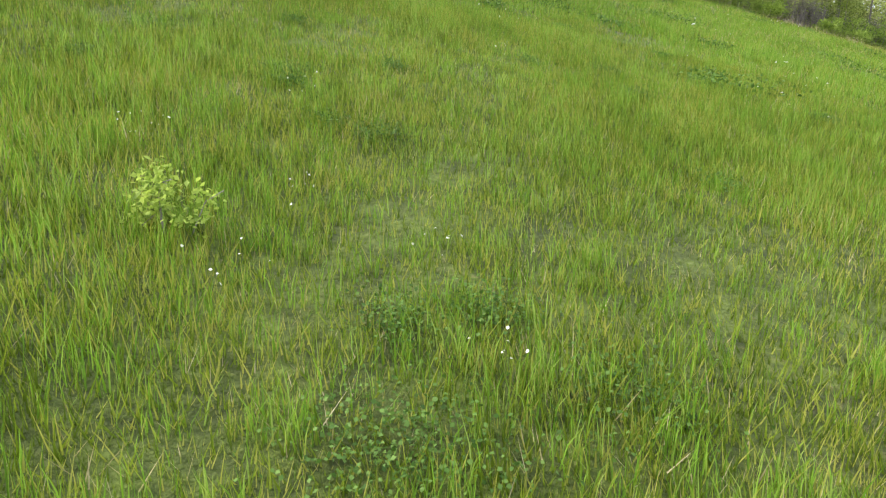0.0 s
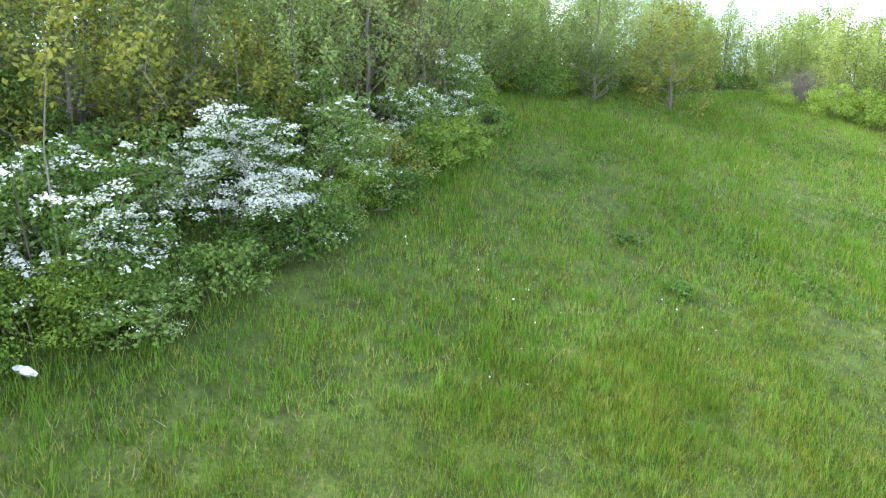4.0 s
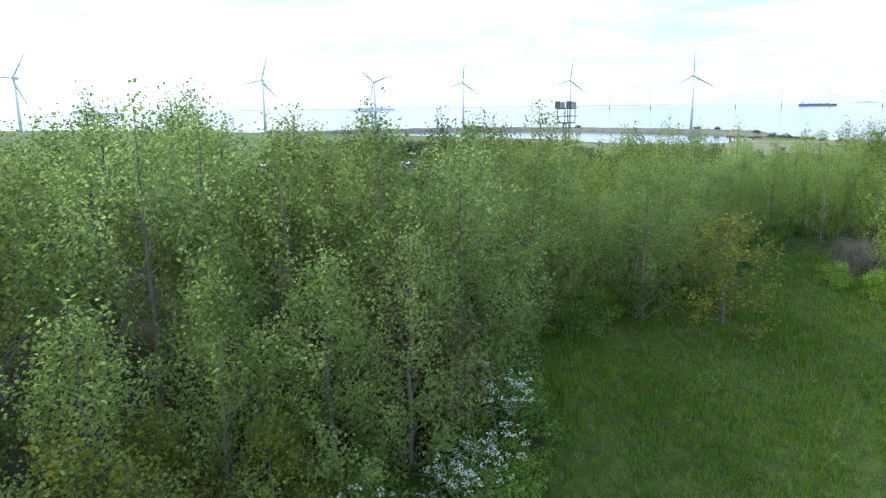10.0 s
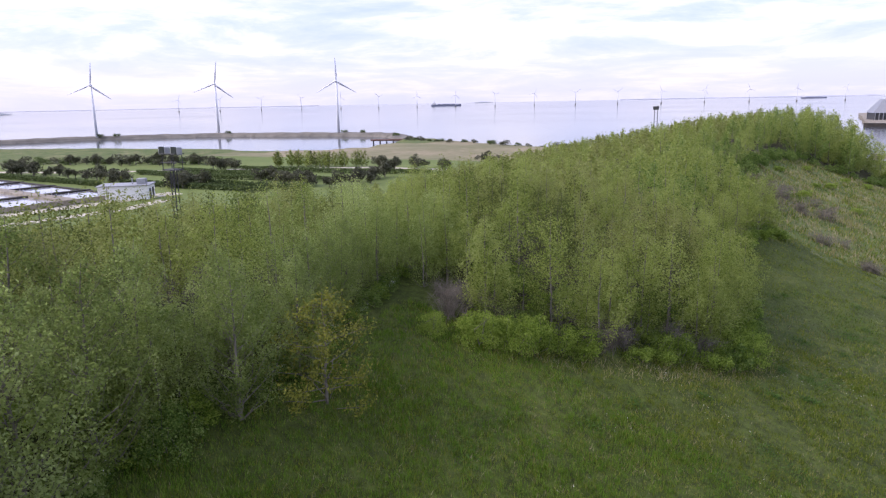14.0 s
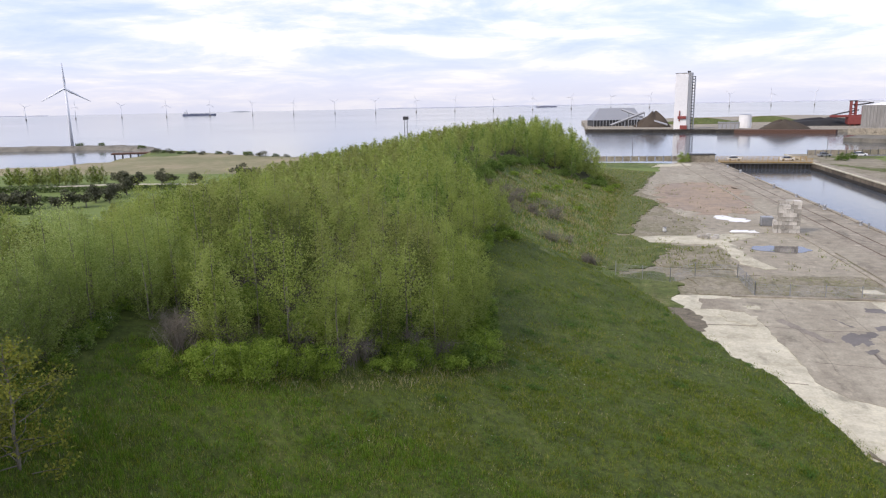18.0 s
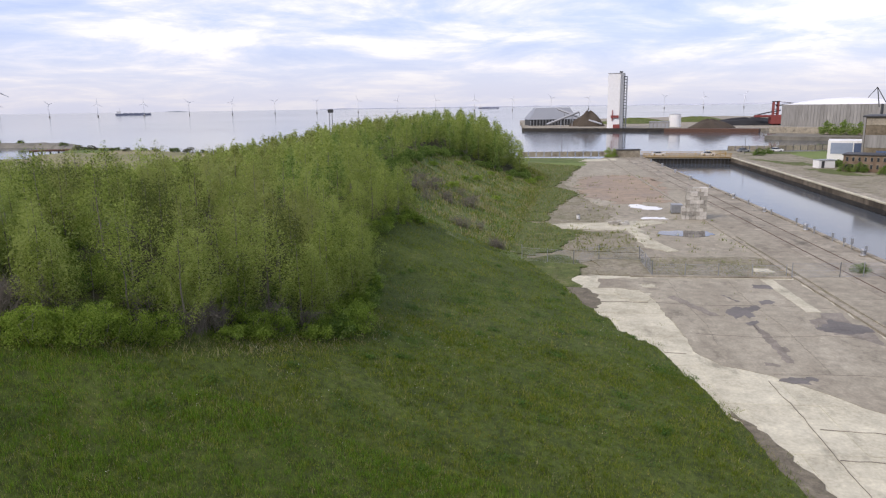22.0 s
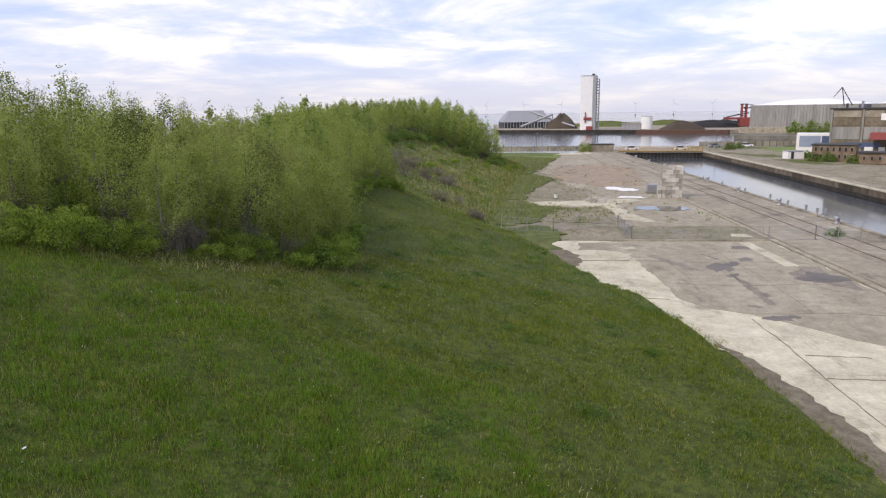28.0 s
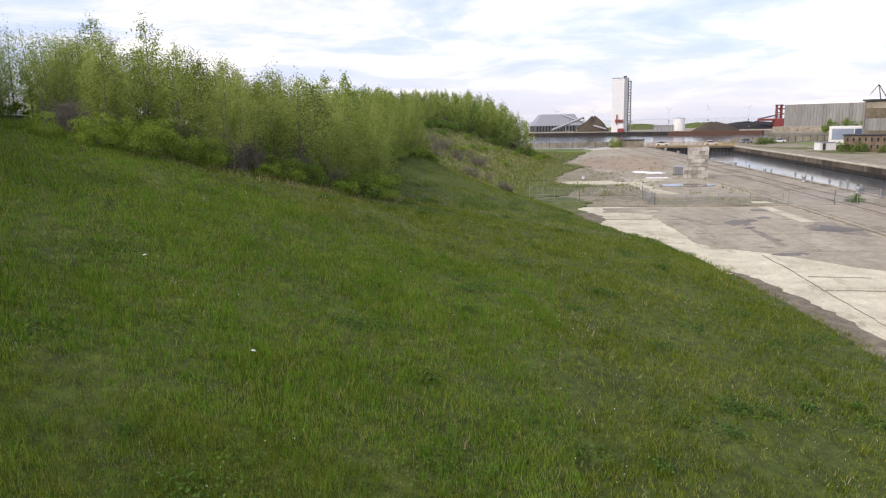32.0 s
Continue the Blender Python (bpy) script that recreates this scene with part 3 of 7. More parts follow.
def branch_points(r, h, lean, spread, n_branch, low, rise, shoots=4):
    """Trunk, branch and shoot lines of a young upright tree with an egg-shaped crown, with their radii."""
    trunk = [np.array([0, 0, -0.3])]
    for k in range(1, 8):
        t = k / 7
        trunk.append(np.array([lean[0] * t * t + r.normal(0, 0.03), lean[1] * t * t + r.normal(0, 0.03), h * t]))
    lines = [(trunk, np.linspace(0.011 * h + 0.012, 0.008, 8))]
    tips = []
    bulge = r.uniform(0.75, 1.25, 9)
    for k in range(n_branch):
        t = low + (0.95 - low) * ((k + r.uniform(0, 1)) / n_branch)
        u = (t - low) / (1 - low)
        az = k * 2.4 + r.uniform(-0.5, 0.5)
        girth = 0.62 + 1.15 * u if u < 0.33 else max(0.05, (1 - u) / 0.67) ** 0.9
        ln = spread * girth * r.uniform(0.78, 1.15) * bulge[int(az * 1.43) % 9] + 0.08
        tb = max(0.03, t - 0.85 * ln * rise / h)
        i = min(6, int(tb * 7))
        p = trunk[i] + (trunk[i + 1] - trunk[i]) * (tb * 7 - i)
        out = np.array([math.cos(az), math.sin(az), 0])
        pts = [p]
        for q in (0.4, 0.75, 1.0):
            pts.append(p + out * ln * q + np.array([0, 0, ln * rise * q * (0.6 + 0.5 * q)]) + r.normal(0, 0.04 * ln, 3))
        lines.append((pts, np.linspace(0.005 * h * (1 - t) + 0.006, 0.004, 4)))
        for j in range(shoots):
            q = r.uniform(0.1, 1.0)
            base = pts[1] + (pts[3] - pts[1]) * q
            tip = base + unit(out * 0.35 + r.normal(0, 0.5, 3) + np.array([0, 0, 0.45 + 0.4 * rise])) * (ln * r.uniform(0.25, 0.5) + 0.12)
            lines.append(([base, tip], [0.005, 0.003]))
            tips.append((base, tip))
        tips.append((pts[1], pts[2]))
        tips.append((pts[2], pts[3]))
    tips.append((trunk[5], trunk[7]))
    tips.append((trunk[6], trunk[7] + np.array([0, 0, 0.05 * h])))
    return lines, tips


def tree_meshes(name, seed, h, spread, n_branch, n_leaf, leaf, material, low=0.2, rise=0.75, fluff=0.16, twigs=True, sides=4, tri=False, shoots=4, face=0.45):
    r = np.random.default_rng(seed)
    lines, tips = branch_points(r, h, r.normal(0, 0.03 * h, 2), spread, n_branch, low, rise, shoots)
    g = Geo()
    for pts, rad in lines[: len(lines) if twigs else 1 + n_branch // 2]:
        if not twigs and len(pts) < 3:
            continue
        g.tube(pts, list(map(float, rad)), 7 if len(pts) > 4 and twigs else sides if len(pts) > 2 else 3, cap=False)
    a = np.array([t[0] for t in tips])
    b = np.array([t[1] for t in tips])
    ln = np.linalg.norm(b - a, axis=1) + 0.08
    pick = r.choice(len(tips), n_leaf, p=ln / ln.sum())
    q = r.uniform(0.0, 1.08, (n_leaf, 1))
    c = a[pick] + (b[pick] - a[pick]) * q + r.normal(0, 1, (n_leaf, 3)) * np.array([fluff, fluff, fluff * 1.2])
    heart = np.stack([c[:, 0] * 0, c[:, 1] * 0, np.clip(c[:, 2] - 0.25 * spread, low * h, 0.72 * h)], 1)
    v, f = leaves(c, leaf, leaf * 0.62, r, up=0.8, outward=unit(c - heart) * face, tri=tri)
    return g.mesh(name + "_trunk", M_BARK, True), mesh_of(name + "_crown", v, f, material)


def bush_meshes(name, seed, w, h, n_leaf, leaf, material, lumps=14, blossom=0, fill=0.45, stems=9, split=False, tri=False, lump=(0.16, 0.30), flat=1.0):
    """A multi-stemmed shrub: a leafy uneven mound over stems, with white blossom if asked."""
    r = np.random.default_rng(seed)
    g = Geo()
    cen, rad = [], []
    for k in range(lumps):
        az, q = r.uniform(0, 2 * math.pi), math.sqrt(r.uniform(0, 1))
        zz = h * (0.22 + 0.62 * r.uniform(0, 1) * (1 - 0.55 * q * q))
        if k % 3 == 0:
            q, zz = r.uniform(0.8, 1.1), h * r.uniform(0.10, 0.22)
        cen.append((w / 2 * 0.72 * q * math.cos(az), w / 2 * 0.72 * q * math.sin(az), zz))
        rad.append(r.uniform(*lump) * min(w, h * 1.4))
    cen, rad = np.array(cen), np.array(rad)
    stem_meshes = []
    for k in range(stems):
        g = Geo() if split else g
        tip = cen[k % lumps]
        base = np.array([tip[0] * 0.25, tip[1] * 0.25, -0.25])
        mid = (base + tip) / 2 + r.normal(0, 0.08 * w, 3)
        g.tube([base, mid, tip, tip + r.normal(0, 0.12 * h, 3) + np.array([0, 0, 0.15 * h])], [0.010 * h + 0.003, 0.007 * h + 0.002, 0.004 * h + 0.001, 0.003], 4, cap=False)
        if split:
            stem_meshes.append(g.mesh(name + "_stem", M_BARK, True))
    pick = r.choice(lumps, n_leaf, p=rad ** 2 / (rad ** 2).sum())
    d = unit(r.normal(size=(n_leaf, 3)) + np.array([0, 0, 0.15]))
    shell = 1 - fill * r.uniform(0, 1, (n_leaf, 1)) ** 2
    c = cen[pick] + d * np.array([1, 1, flat]) * rad[pick][:, None] * shell * r.uniform(0.85, 1.12, (n_leaf, 1))
    c[:, 2] = np.abs(c[:, 2]) * 0.98 + 0.03
    v, f = leaves(c, leaf, leaf * 0.66, r, up=0.7, outward=d * 0.6, tri=tri)
    out = [stem_meshes if split else g.mesh(name + "_stems", M_BARK, True), mesh_of(name + "_foliage", v, f, material)]
    if blossom:
        spots = c[(d[:, 2] > 0.05) & (shell[:, 0] > 0.9)]
        heads, per, sig = blossom
        spots = spots[r.choice(len(spots), min(heads, len(spots)), replace=False)]
        flat = np.repeat(spots, per, 0) + r.normal(0, 1, (len(spots) * per, 3)) * np.array([sig, sig, sig * 0.5]) + np.array([0, 0, 0.03])
        v, f = leaves(flat, 0.055, 0.05, r, up=2.2)
        out.append(mesh_of(name + "_blossom", v, f, M_PETAL))
    return out


def plant(name, meshes, names, x, y, size, turn, label, category, group="", squash=1.0):
    t = thing(name, Matrix.Translation((x, y, gz(x, y) - 0.03)) @ Matrix.Rotation(turn, 4, "Z") @ Matrix.Diagonal((size, size, size * squash, 1)), label, category, group)
    for n, me in zip(names, meshes):
        if isinstance(me, list):
            for stem in me:
                link("stem", stem, t)
        else:
            link(n, me, t)
    return t


TREE_PARTS, BUSH_PARTS = ("trunk", "crown"), ("branchwork", "foliage", "blossom")
NEAR = [tree_meshes(f"near_tree{k}", 20 + k, 6.0, 1.60 + 0.15 * (k % 3), 44, 8600, 0.092, M_LEAF, low=0.05 + 0.05 * (k % 2), rise=0.95, fluff=0.13) for k in range(5)]
NEAR_TOP = [tree_meshes(f"inner_tree{k}", 30 + k, 6.0, 1.70 + 0.1 * k, 30, 5000, 0.10, (M_LEAF, M_LEAFK, M_LEAF)[k], low=0.30, rise=0.95, fluff=0.14, shoots=3) for k in range(3)]
MID = [tree_meshes(f"mid_tree{k}", 40 + k, 6.2, 1.55 + 0.18 * (k % 3), 34, 3500, 0.108, M_LEAFO, low=0.15 + 0.04 * (k % 3), rise=1.0, fluff=0.14, twigs=False, sides=3, tri=True, shoots=5) for k in range(6)]
MID_A = [tree_meshes(f"edge_mid_tree{k}", 44 + k, 6.2, 1.6 + 0.15 * k, 34, 3500, 0.10, M_LEAFS, low=0.12, rise=1.0, fluff=0.14, twigs=False, sides=3, tri=True, shoots=5) for k in range(3)]
MID_TOP = [tree_meshes(f"inner_mid_tree{k}", 50 + k, 6.2, 1.6 + 0.12 * (k % 3), 26, 2200, 0.118, (M_LEAFK, M_LEAFK, M_LEAFO)[k % 3], low=0.30, rise=1.0, fluff=0.14, twigs=False, sides=3, tri=True) for k in range(3)]
FAR = [tree_meshes(f"far_tree{k}", 60 + k, 5.4, 1.7, 18, 700, 0.30, (M_LEAFO, M_LEAFK, M_LEAFK, M_LEAFO)[k], low=0.12, rise=1.3, fluff=0.17, twigs=False, sides=3, tri=True) for k in range(4)]

FLANK = [tree_meshes(f"flank_tree{k}", 70 + k, 5.4, 1.5, 20, 1400, 0.21, (M_LEAFO, M_LEAFD, M_LEAFO)[k], low=0.06, rise=1.1, fluff=0.17, twigs=False, sides=3, tri=True) for k in range(3)]


def scatter(poly, step, seed, keep):
    r = np.random.default_rng(seed)
    px = [p[0] for p in poly]
    py = [p[1] for p in poly]
    out = []
    y = min(py)
    row = 0
    while y < max(py):
        x = min(px) + (row % 2) * step / 2
        while x < max(px):
            qx, qy = x + r.uniform(-0.42, 0.42) * step, y + r.uniform(-0.42, 0.42) * step
            if keep(qx, qy) and poly_distance(np.array([qx]), np.array([qy]), poly)[0] > 0.5:
                out.append((qx, qy, r.uniform(0, 6.28), r.uniform(0.82, 1.18), int(r.integers(0, 60))))
            x += step
        y += step * 0.86
        row += 1
    return out


def dist(x, y):
    return math.hypot(x + 6, y - 6)


def join_stuff(name, items, label, category):
    """Joins plants, given as pairs of meshes and a pose, into one object."""
    mats, vs, li, ls, mi, base, loops = [], [], [], [], [], 0, 0
    for meshes, m in items:
        rot, loc = np.array(m.to_3x3()), np.array(m.translation)
        for me in meshes:
            v = np.empty(len(me.vertices) * 3)
            me.vertices.foreach_get("co", v)
            corner, first = np.empty(len(me.loops), np.int32), np.empty(len(me.polygons), np.int32)
            me.loops.foreach_get("vertex_index", corner)
            me.polygons.foreach_get("loop_start", first)
            vs.append(v.reshape(-1, 3) @ rot.T + loc)
            li.append(corner + base)
            ls.append(first + loops)
            if me.materials[0] not in mats:
                mats.append(me.materials[0])
            mi.append(np.full(len(first), mats.index(me.materials[0]), np.int32))
            base += len(v) // 3
            loops += len(corner)
    vs, li, ls, mi = np.concatenate(vs), np.concatenate(li), np.concatenate(ls), np.concatenate(mi)
    me = bpy.data.meshes.new(name)
    me.vertices.add(len(vs))
    me.vertices.foreach_set("co", vs.ravel())
    me.loops.add(len(li))
    me.loops.foreach_set("vertex_index", li.astype(np.int32))
    me.polygons.add(len(ls))
    me.polygons.foreach_set("loop_start", ls.astype(np.int32))
    for m in mats:
        me.materials.append(m)
    me.polygons.foreach_set("material_index", mi)
    me.update(calc_edges=True)
    return tagged(link(name, me), label, category, kind="stuff")


# trees that stand out along the meadow's edge: place, height, kind
EDGE_TREES = ((-21.5, 12.6, 7.2, 1), (-22.4, 11.0, 7.7, 0), (-20.0, 10.2, 6.0, 2), (-19.7, 8.2, 6.0, 3), (-19.5, 5.9, 6.2, 0), (-19.3, 3.6, 6.2, 1), (-19.0, 1.2, 6.2, 4), (-23.3, 16.4, 6.3, 1), (-22.7, 20.9, 5.5, 3), (-23.3, 24.4, 4.6, 0),
              (-24.8, 19.0, 5.8, 4), (-22.6, 14.2, 6.8, 2), (-24.9, 22.6, 4.8, 2), (-24.4, 26.6, 4.4, 1), (-25.3, 28.6, 4.2, 4), (-26.0, 30.8, 4.2, 0))


def grow_woods():
    todo = []
    for poly, seed in ((WOODS_A, 3), (WOODS_B, 5)):
        for lod, step, lo, hi in (("near", 2.3, 0, 25), ("mid", 2.6, 25, 60), ("far", 3.9, 60, 400)):
            for x, y, turn, size, k in scatter(poly, step, seed + len(lod), lambda qx, qy: lo <= dist(qx, qy) < hi):
                edge = poly_distance(np.array([x]), np.array([y]), poly)[0]
                if lod == "far" and x < -34 and k % 3 == 0:
                    continue
                if y < -5 or x < -60 and y < 12 or x < -30 and y < -4:
                    continue
                if poly is WOODS_A and (edge < 3.2 and y < 16 or any(math.hypot(x - q[0], y - q[1]) < 1.5 for q in EDGE_TREES)):
                    continue
                size = 1 + (size - 1) * (0.35 if y > 95 else 1)
                size *= 0.86 + 0.14 * min(1, edge / 5)
                if poly is WOODS_B:
                    size *= 0.82 if lod == "near" else (0.87 if x > -22 else 0.81) if y < 62 else 0.85 if x < -24 else 0.93
                    size *= 1 + 0.55 * float(smooth_step(x, -22.0, -8.0)) * (y > 130)
                elif x < -24 and y > 14:
                    size *= 0.88 if x > -29 and y < 27 else 0.89 if y < 22 else 0.85 if y < 29 else 0.77
                elif lod == "near":
                    size *= 0.98
                inner = edge > 3.6
                lst = {"near": NEAR_TOP if inner else NEAR, "mid": MID_TOP if inner else MID_A if poly is WOODS_A else MID, "far": FLANK if (y > 128 and x > -22) or (y < 128 and x > -27) else FAR}[lod]
                squash = 1.0 + 0.15 * ((k % 7) / 7 - 0.4)
                todo.append((dist(x, y), lst[k % len(lst)], x, y, size, turn, squash, lod))
    todo.sort(key=lambda q: q[0])
    for d, meshes, x, y, size, turn, squash, lod in todo[:270]:
        plant("tree", meshes, TREE_PARTS, x, y, size, turn, "slender young poplar with fresh green leaves in a dense thicket", "tree", "young trees of the thicket", squash=squash)
    rest = [(meshes, Matrix.Translation((x, y, gz(x, y) - 0.03)) @ Matrix.Rotation(turn, 4, "Z") @ Matrix.Diagonal((size, size, size * squash, 1))) for d, meshes, x, y, size, turn, squash, lod in todo[270:]]
    join_stuff("far_thicket", rest, "dense thicket of young green poplars over the bank", "thicket")
    for x, y, h, k in EDGE_TREES:
        plant("tree", NEAR[k], TREE_PARTS, x, y, h / 6.3, x * 3, "young silvery-leaved tree standing at the wood's edge" if k % 2 else "leafy young poplar at the edge of the meadow", "tree")


grow_woods()

# ---- shrubs along the woods' edge ----
GREEN = [bush_meshes(f"green_bush{k}", 100 + k, 3.0, 2.3, 3600, 0.092, (M_LEAFB, M_LEAFD)[k % 2], split=True, lumps=44, lump=(0.09, 0.19), flat=0.6) for k in range(4)]
HAW = [bush_meshes(f"hawthorn{k}", 120 + k, 3.2, 2.7, 4200, 0.075, M_LEAFD, blossom=b, split=True, lumps=52, lump=(0.08, 0.17), flat=0.55) for k, b in enumerate(((420, 22, 0.07), (190, 13, 0.055), (70, 10, 0.05)))]
GUEL = bush_meshes("guelder", 130, 3.0, 2.8, 3600, 0.09, M_LEAFD, blossom=(75, 14, 0.035), split=True, lumps=46, lump=(0.09, 0.18), flat=0.6)
YEL = [bush_meshes(f"yellow_shrub{k}", 140 + k, 2.8, 3.0, 1500, 0.15, M_LEAFY, lumps=18, fill=0.7) for k in range(2)]
BRONZE = tree_meshes("bronze_tree", 150, 4.6, 1.2, 26, 1700, 0.15, M_LEAFR, low=0.15, fluff=0.2)
LOWB = [bush_meshes(f"low_bush{k}", 160 + k, 2.4, 1.6, 1500, 0.125, (M_LEAFB, M_LEAFB, M_LEAFD)[k], lumps=34, fill=0.6, tri=True, lump=(0.09, 0.20), flat=0.6) for k in range(3)]


def bare_shrub(seed, w, h, n=70):
    r = np.random.default_rng(seed)
    g = Geo()
    for k in range(n):
        az, lean = r.uniform(0, 6.28), r.uniform(0.1, 0.9)
        base = np.array([r.normal(0, 0.12 * w), r.normal(0, 0.12 * w), -0.1])
        tip = base + np.array([math.cos(az) * w / 2 * lean, math.sin(az) * w / 2 * lean, h * r.uniform(0.6, 1.0)])
        mid = (base + tip) / 2 + r.normal(0, 0.06 * w, 3)
        g.tube([base, mid, tip], [0.018, 0.011, 0.004], 3, cap=False)
        for j in range(4):
            q = r.uniform(0.4, 1)
            b = mid + (tip - mid) * q
            g.tube([b, b + r.normal(0, 0.16 * w, 3) + np.array([0, 0, 0.1 * h])], [0.007, 0.003], 3, cap=False)
    return (g.mesh("bare_stems", M_TWIG),)


BARE = [bare_shrub(170 + k, 2.2, 1.7, 44) for k in range(2)]
DEAD = bare_shrub(175, 3.4, 2.4, 16)


def shrub(meshes, x, y, size, turn, label, category="shrub", name="shrub", squash=1.0, parts=BUSH_PARTS, group=""):
    return plant(name, meshes, parts, x, y, size, turn, label, category, group, squash)


L_GREEN, L_HAW = "dense bright green shrub at the foot of the trees", "flowering hawthorn bush covered in white blossom"
# hedge along the meadow, front to back
shrub(GREEN[1], -14.6, -4.7, 1.15, 0.3, "dark green hedge shrub beside the meadow")
shrub(GREEN[0], -14.6, -1.6, 1.15, 1.0, L_GREEN)
shrub(HAW[1], -14.6, 0.7, 1.0, 1.4, "hawthorn bush half covered in white blossom", "hawthorn", "hawthorn")
shrub(HAW[1], -15.4, 3.1, 1.05, 0.4, "hawthorn bush half covered in white blossom", "hawthorn", "hawthorn")
shrub(HAW[0], -16.4, 5.7, 1.0, 2.2, L_HAW, "hawthorn", "hawthorn")
shrub(GREEN[1], -17.2, 4.3, 0.85, 0.9, "dark green hedge shrub beside the meadow")
shrub(GUEL, -17.9, 8.1, 1.0, 0.0, "green shrub dotted with flat white flower heads", "shrub")
shrub(HAW[2], -16.9, 8.3, 0.80, 1.2, "green hawthorn with scattered white blossom", "hawthorn", "hawthorn")
shrub(YEL[0], -17.6, 9.7, 0.55, 0.4, "yellow-green shrub among the hedge")
shrub(HAW[1], -18.4, 10.6, 0.80, 3.0, "hawthorn bush half covered in white blossom", "hawthorn", "hawthorn")
shrub(HAW[1], -19.8, 12.4, 0.98, 4.0, "hawthorn bush half covered in white blossom", "hawthorn", "hawthorn")
shrub(GREEN[3], -21.6, 13.7, 0.9, 0.0, "dark green hedge shrub beside the meadow")
for x, y, s, k in ((-16.3, 1.9, 0.95, 1), (-17.0, 3.4, 0.9, 3), (-16.2, -0.6, 1.0, 1), (-15.9, 7.4, 0.5, 3), (-13.9, 1.1, 0.72, 0), (-14.35, 2.4, 0.62, 0), (-14.6, 3.1, 0.6, 2), (-14.0, -0.6, 0.8, 2), (-18.0, 6.8, 0.8, 3)):
    shrub(GREEN[k], x, y, s, x, "dark green hedge shrub beside the meadow")
# low skirt of young shoots at the hedge's foot
r_sk = np.random.default_rng(43)
SKIRT = [bush_meshes(f"skirt{k}", 180 + k, 3.0, 2.4, 1500, 0.15, (M_LEAFD, M_LEAFD, M_LEAFB, M_LEAFB)[k], blossom=((25, 12, 0.12), 0, 0, 0)[k], lumps=30, lump=(0.10, 0.2), flat=0.65) for k in range(4)]
FOOT = [(-13.2, -4.0), (-13.2, 0.0), (-13.3, 2.4), (-14.2, 3.7), (-14.7, 5.1), (-15.3, 6.5), (-16.0, 8.4), (-17.9, 11.3), (-19.3, 13.5), (-22.0, 15.0), (-23.5, 17.4), (-23.8, 19.6)]
for (ax, ay), (bx, by) in zip(FOOT, FOOT[1:]):
    n = max(1, round(math.hypot(bx - ax, by - ay) / 0.85))
    for k in range(n):
        q = (k + r_sk.uniform(0.1, 0.9)) / n
        x, y = ax + (bx - ax) * q - 0.25 + r_sk.normal(0, 0.12), ay + (by - ay) * q
        m = SKIRT[int(r_sk.integers(2 if y < 3 else 0, 4 if y < 3 else 3))]
        if 1.9 < y < 2.7:
            continue
        shrub(m, x, y, r_sk.uniform(0.40, 0.62), r_sk.uniform(0, 6), "low leafy hawthorn growth at the foot of the hedge", squash=r_sk.uniform(0.75, 1.05), group="hedge foot growth")
shrub(GREEN[3], -22.8, 18.3, 0.8, 2.0, "dark green leafy shrub between young trees")
for x, y, s, k in ((-27.2, 31.8, 0.64, 2), (-28.2, 34.2, 0.62, 4), (-27.6, 36.8, 0.58, 0), (-26.8, 34.4, 0.74, 0), (-26.5, 35.7, 0.7, 2), (-26.8, 37.4, 0.72, 4), (-26.2, 38.7, 0.7, 0), (-27.1, 39.9, 0.56, 2)):
    plant("tree", MID_A[k // 2], TREE_PARTS, x, y, s, x * 3, "slim young poplar at the edge of the meadow", "tree")
MAPLE = [tree_meshes(f"yellow_maple{k}", 145 + k, 3.1, 1.65, 26, 3600, 0.088, M_LEAFY, low=0.06, rise=0.3, fluff=0.09, shoots=3, face=0.2) for k in range(2)]
for x, y, s, k in ((-18.5, 3.4, 1.35, 0), (-19.4, 4.7, 1.1, 1), (-18.0, -1.4, 1.2, 1), (-18.9, 6.6, 1.0, 0), (-21.5, 23.7, 1.3, 1)):
    plant("maple", MAPLE[k], TREE_PARTS, x, y, s, x, "small yellow-green maple with leaves in flat layers", "maple")
for x, y, k in ((-18.2, 1.5, 1.0), (-17.6, 0.7, 0.9), (-18.9, 2.4, 0.95)):
    shrub(GREEN[1], x, y, k, x * 7, "dark green shrub in the shade of the thicket")
shrub(YEL[1], -17.7, -3.5, 1.0, 0.8, "yellow-green shrub in the shade of the thicket")
plant("tree", BRONZE, TREE_PARTS, -21.1, 10.6, 1.05, 0.0, "young tree with sparse bronze spring leaves", "tree")
plant("tree", BRONZE, TREE_PARTS, -20, 11.6, 0.78, 1.0, "young tree with sparse bronze spring leaves", "tree")
shrub(DEAD, -18.9, 5.4, 1.0, 0.0, "dead leafless branches leaning in the thicket")
shrub(GREEN[2], -21.55, 30.9, 0.5, 0.0, "small lone green bush at the path", squash=1.25)
shrub(BARE[1], -21.9, 33.0, 0.95, 0.5, "bare grey leafless shrub with fine twigs")
r_fr = np.random.default_rng(41)
EDGE_B = [(-19.4, 32.3), (-18.4, 33.5), (-16.1, 35.3), (-13.0, 39.2), (-10.1, 44.5), (-10.5, 49.7), (-11, 55.4), (-14.3, 65.9), (-12.5, 76.3), (-10.8, 82.1)]
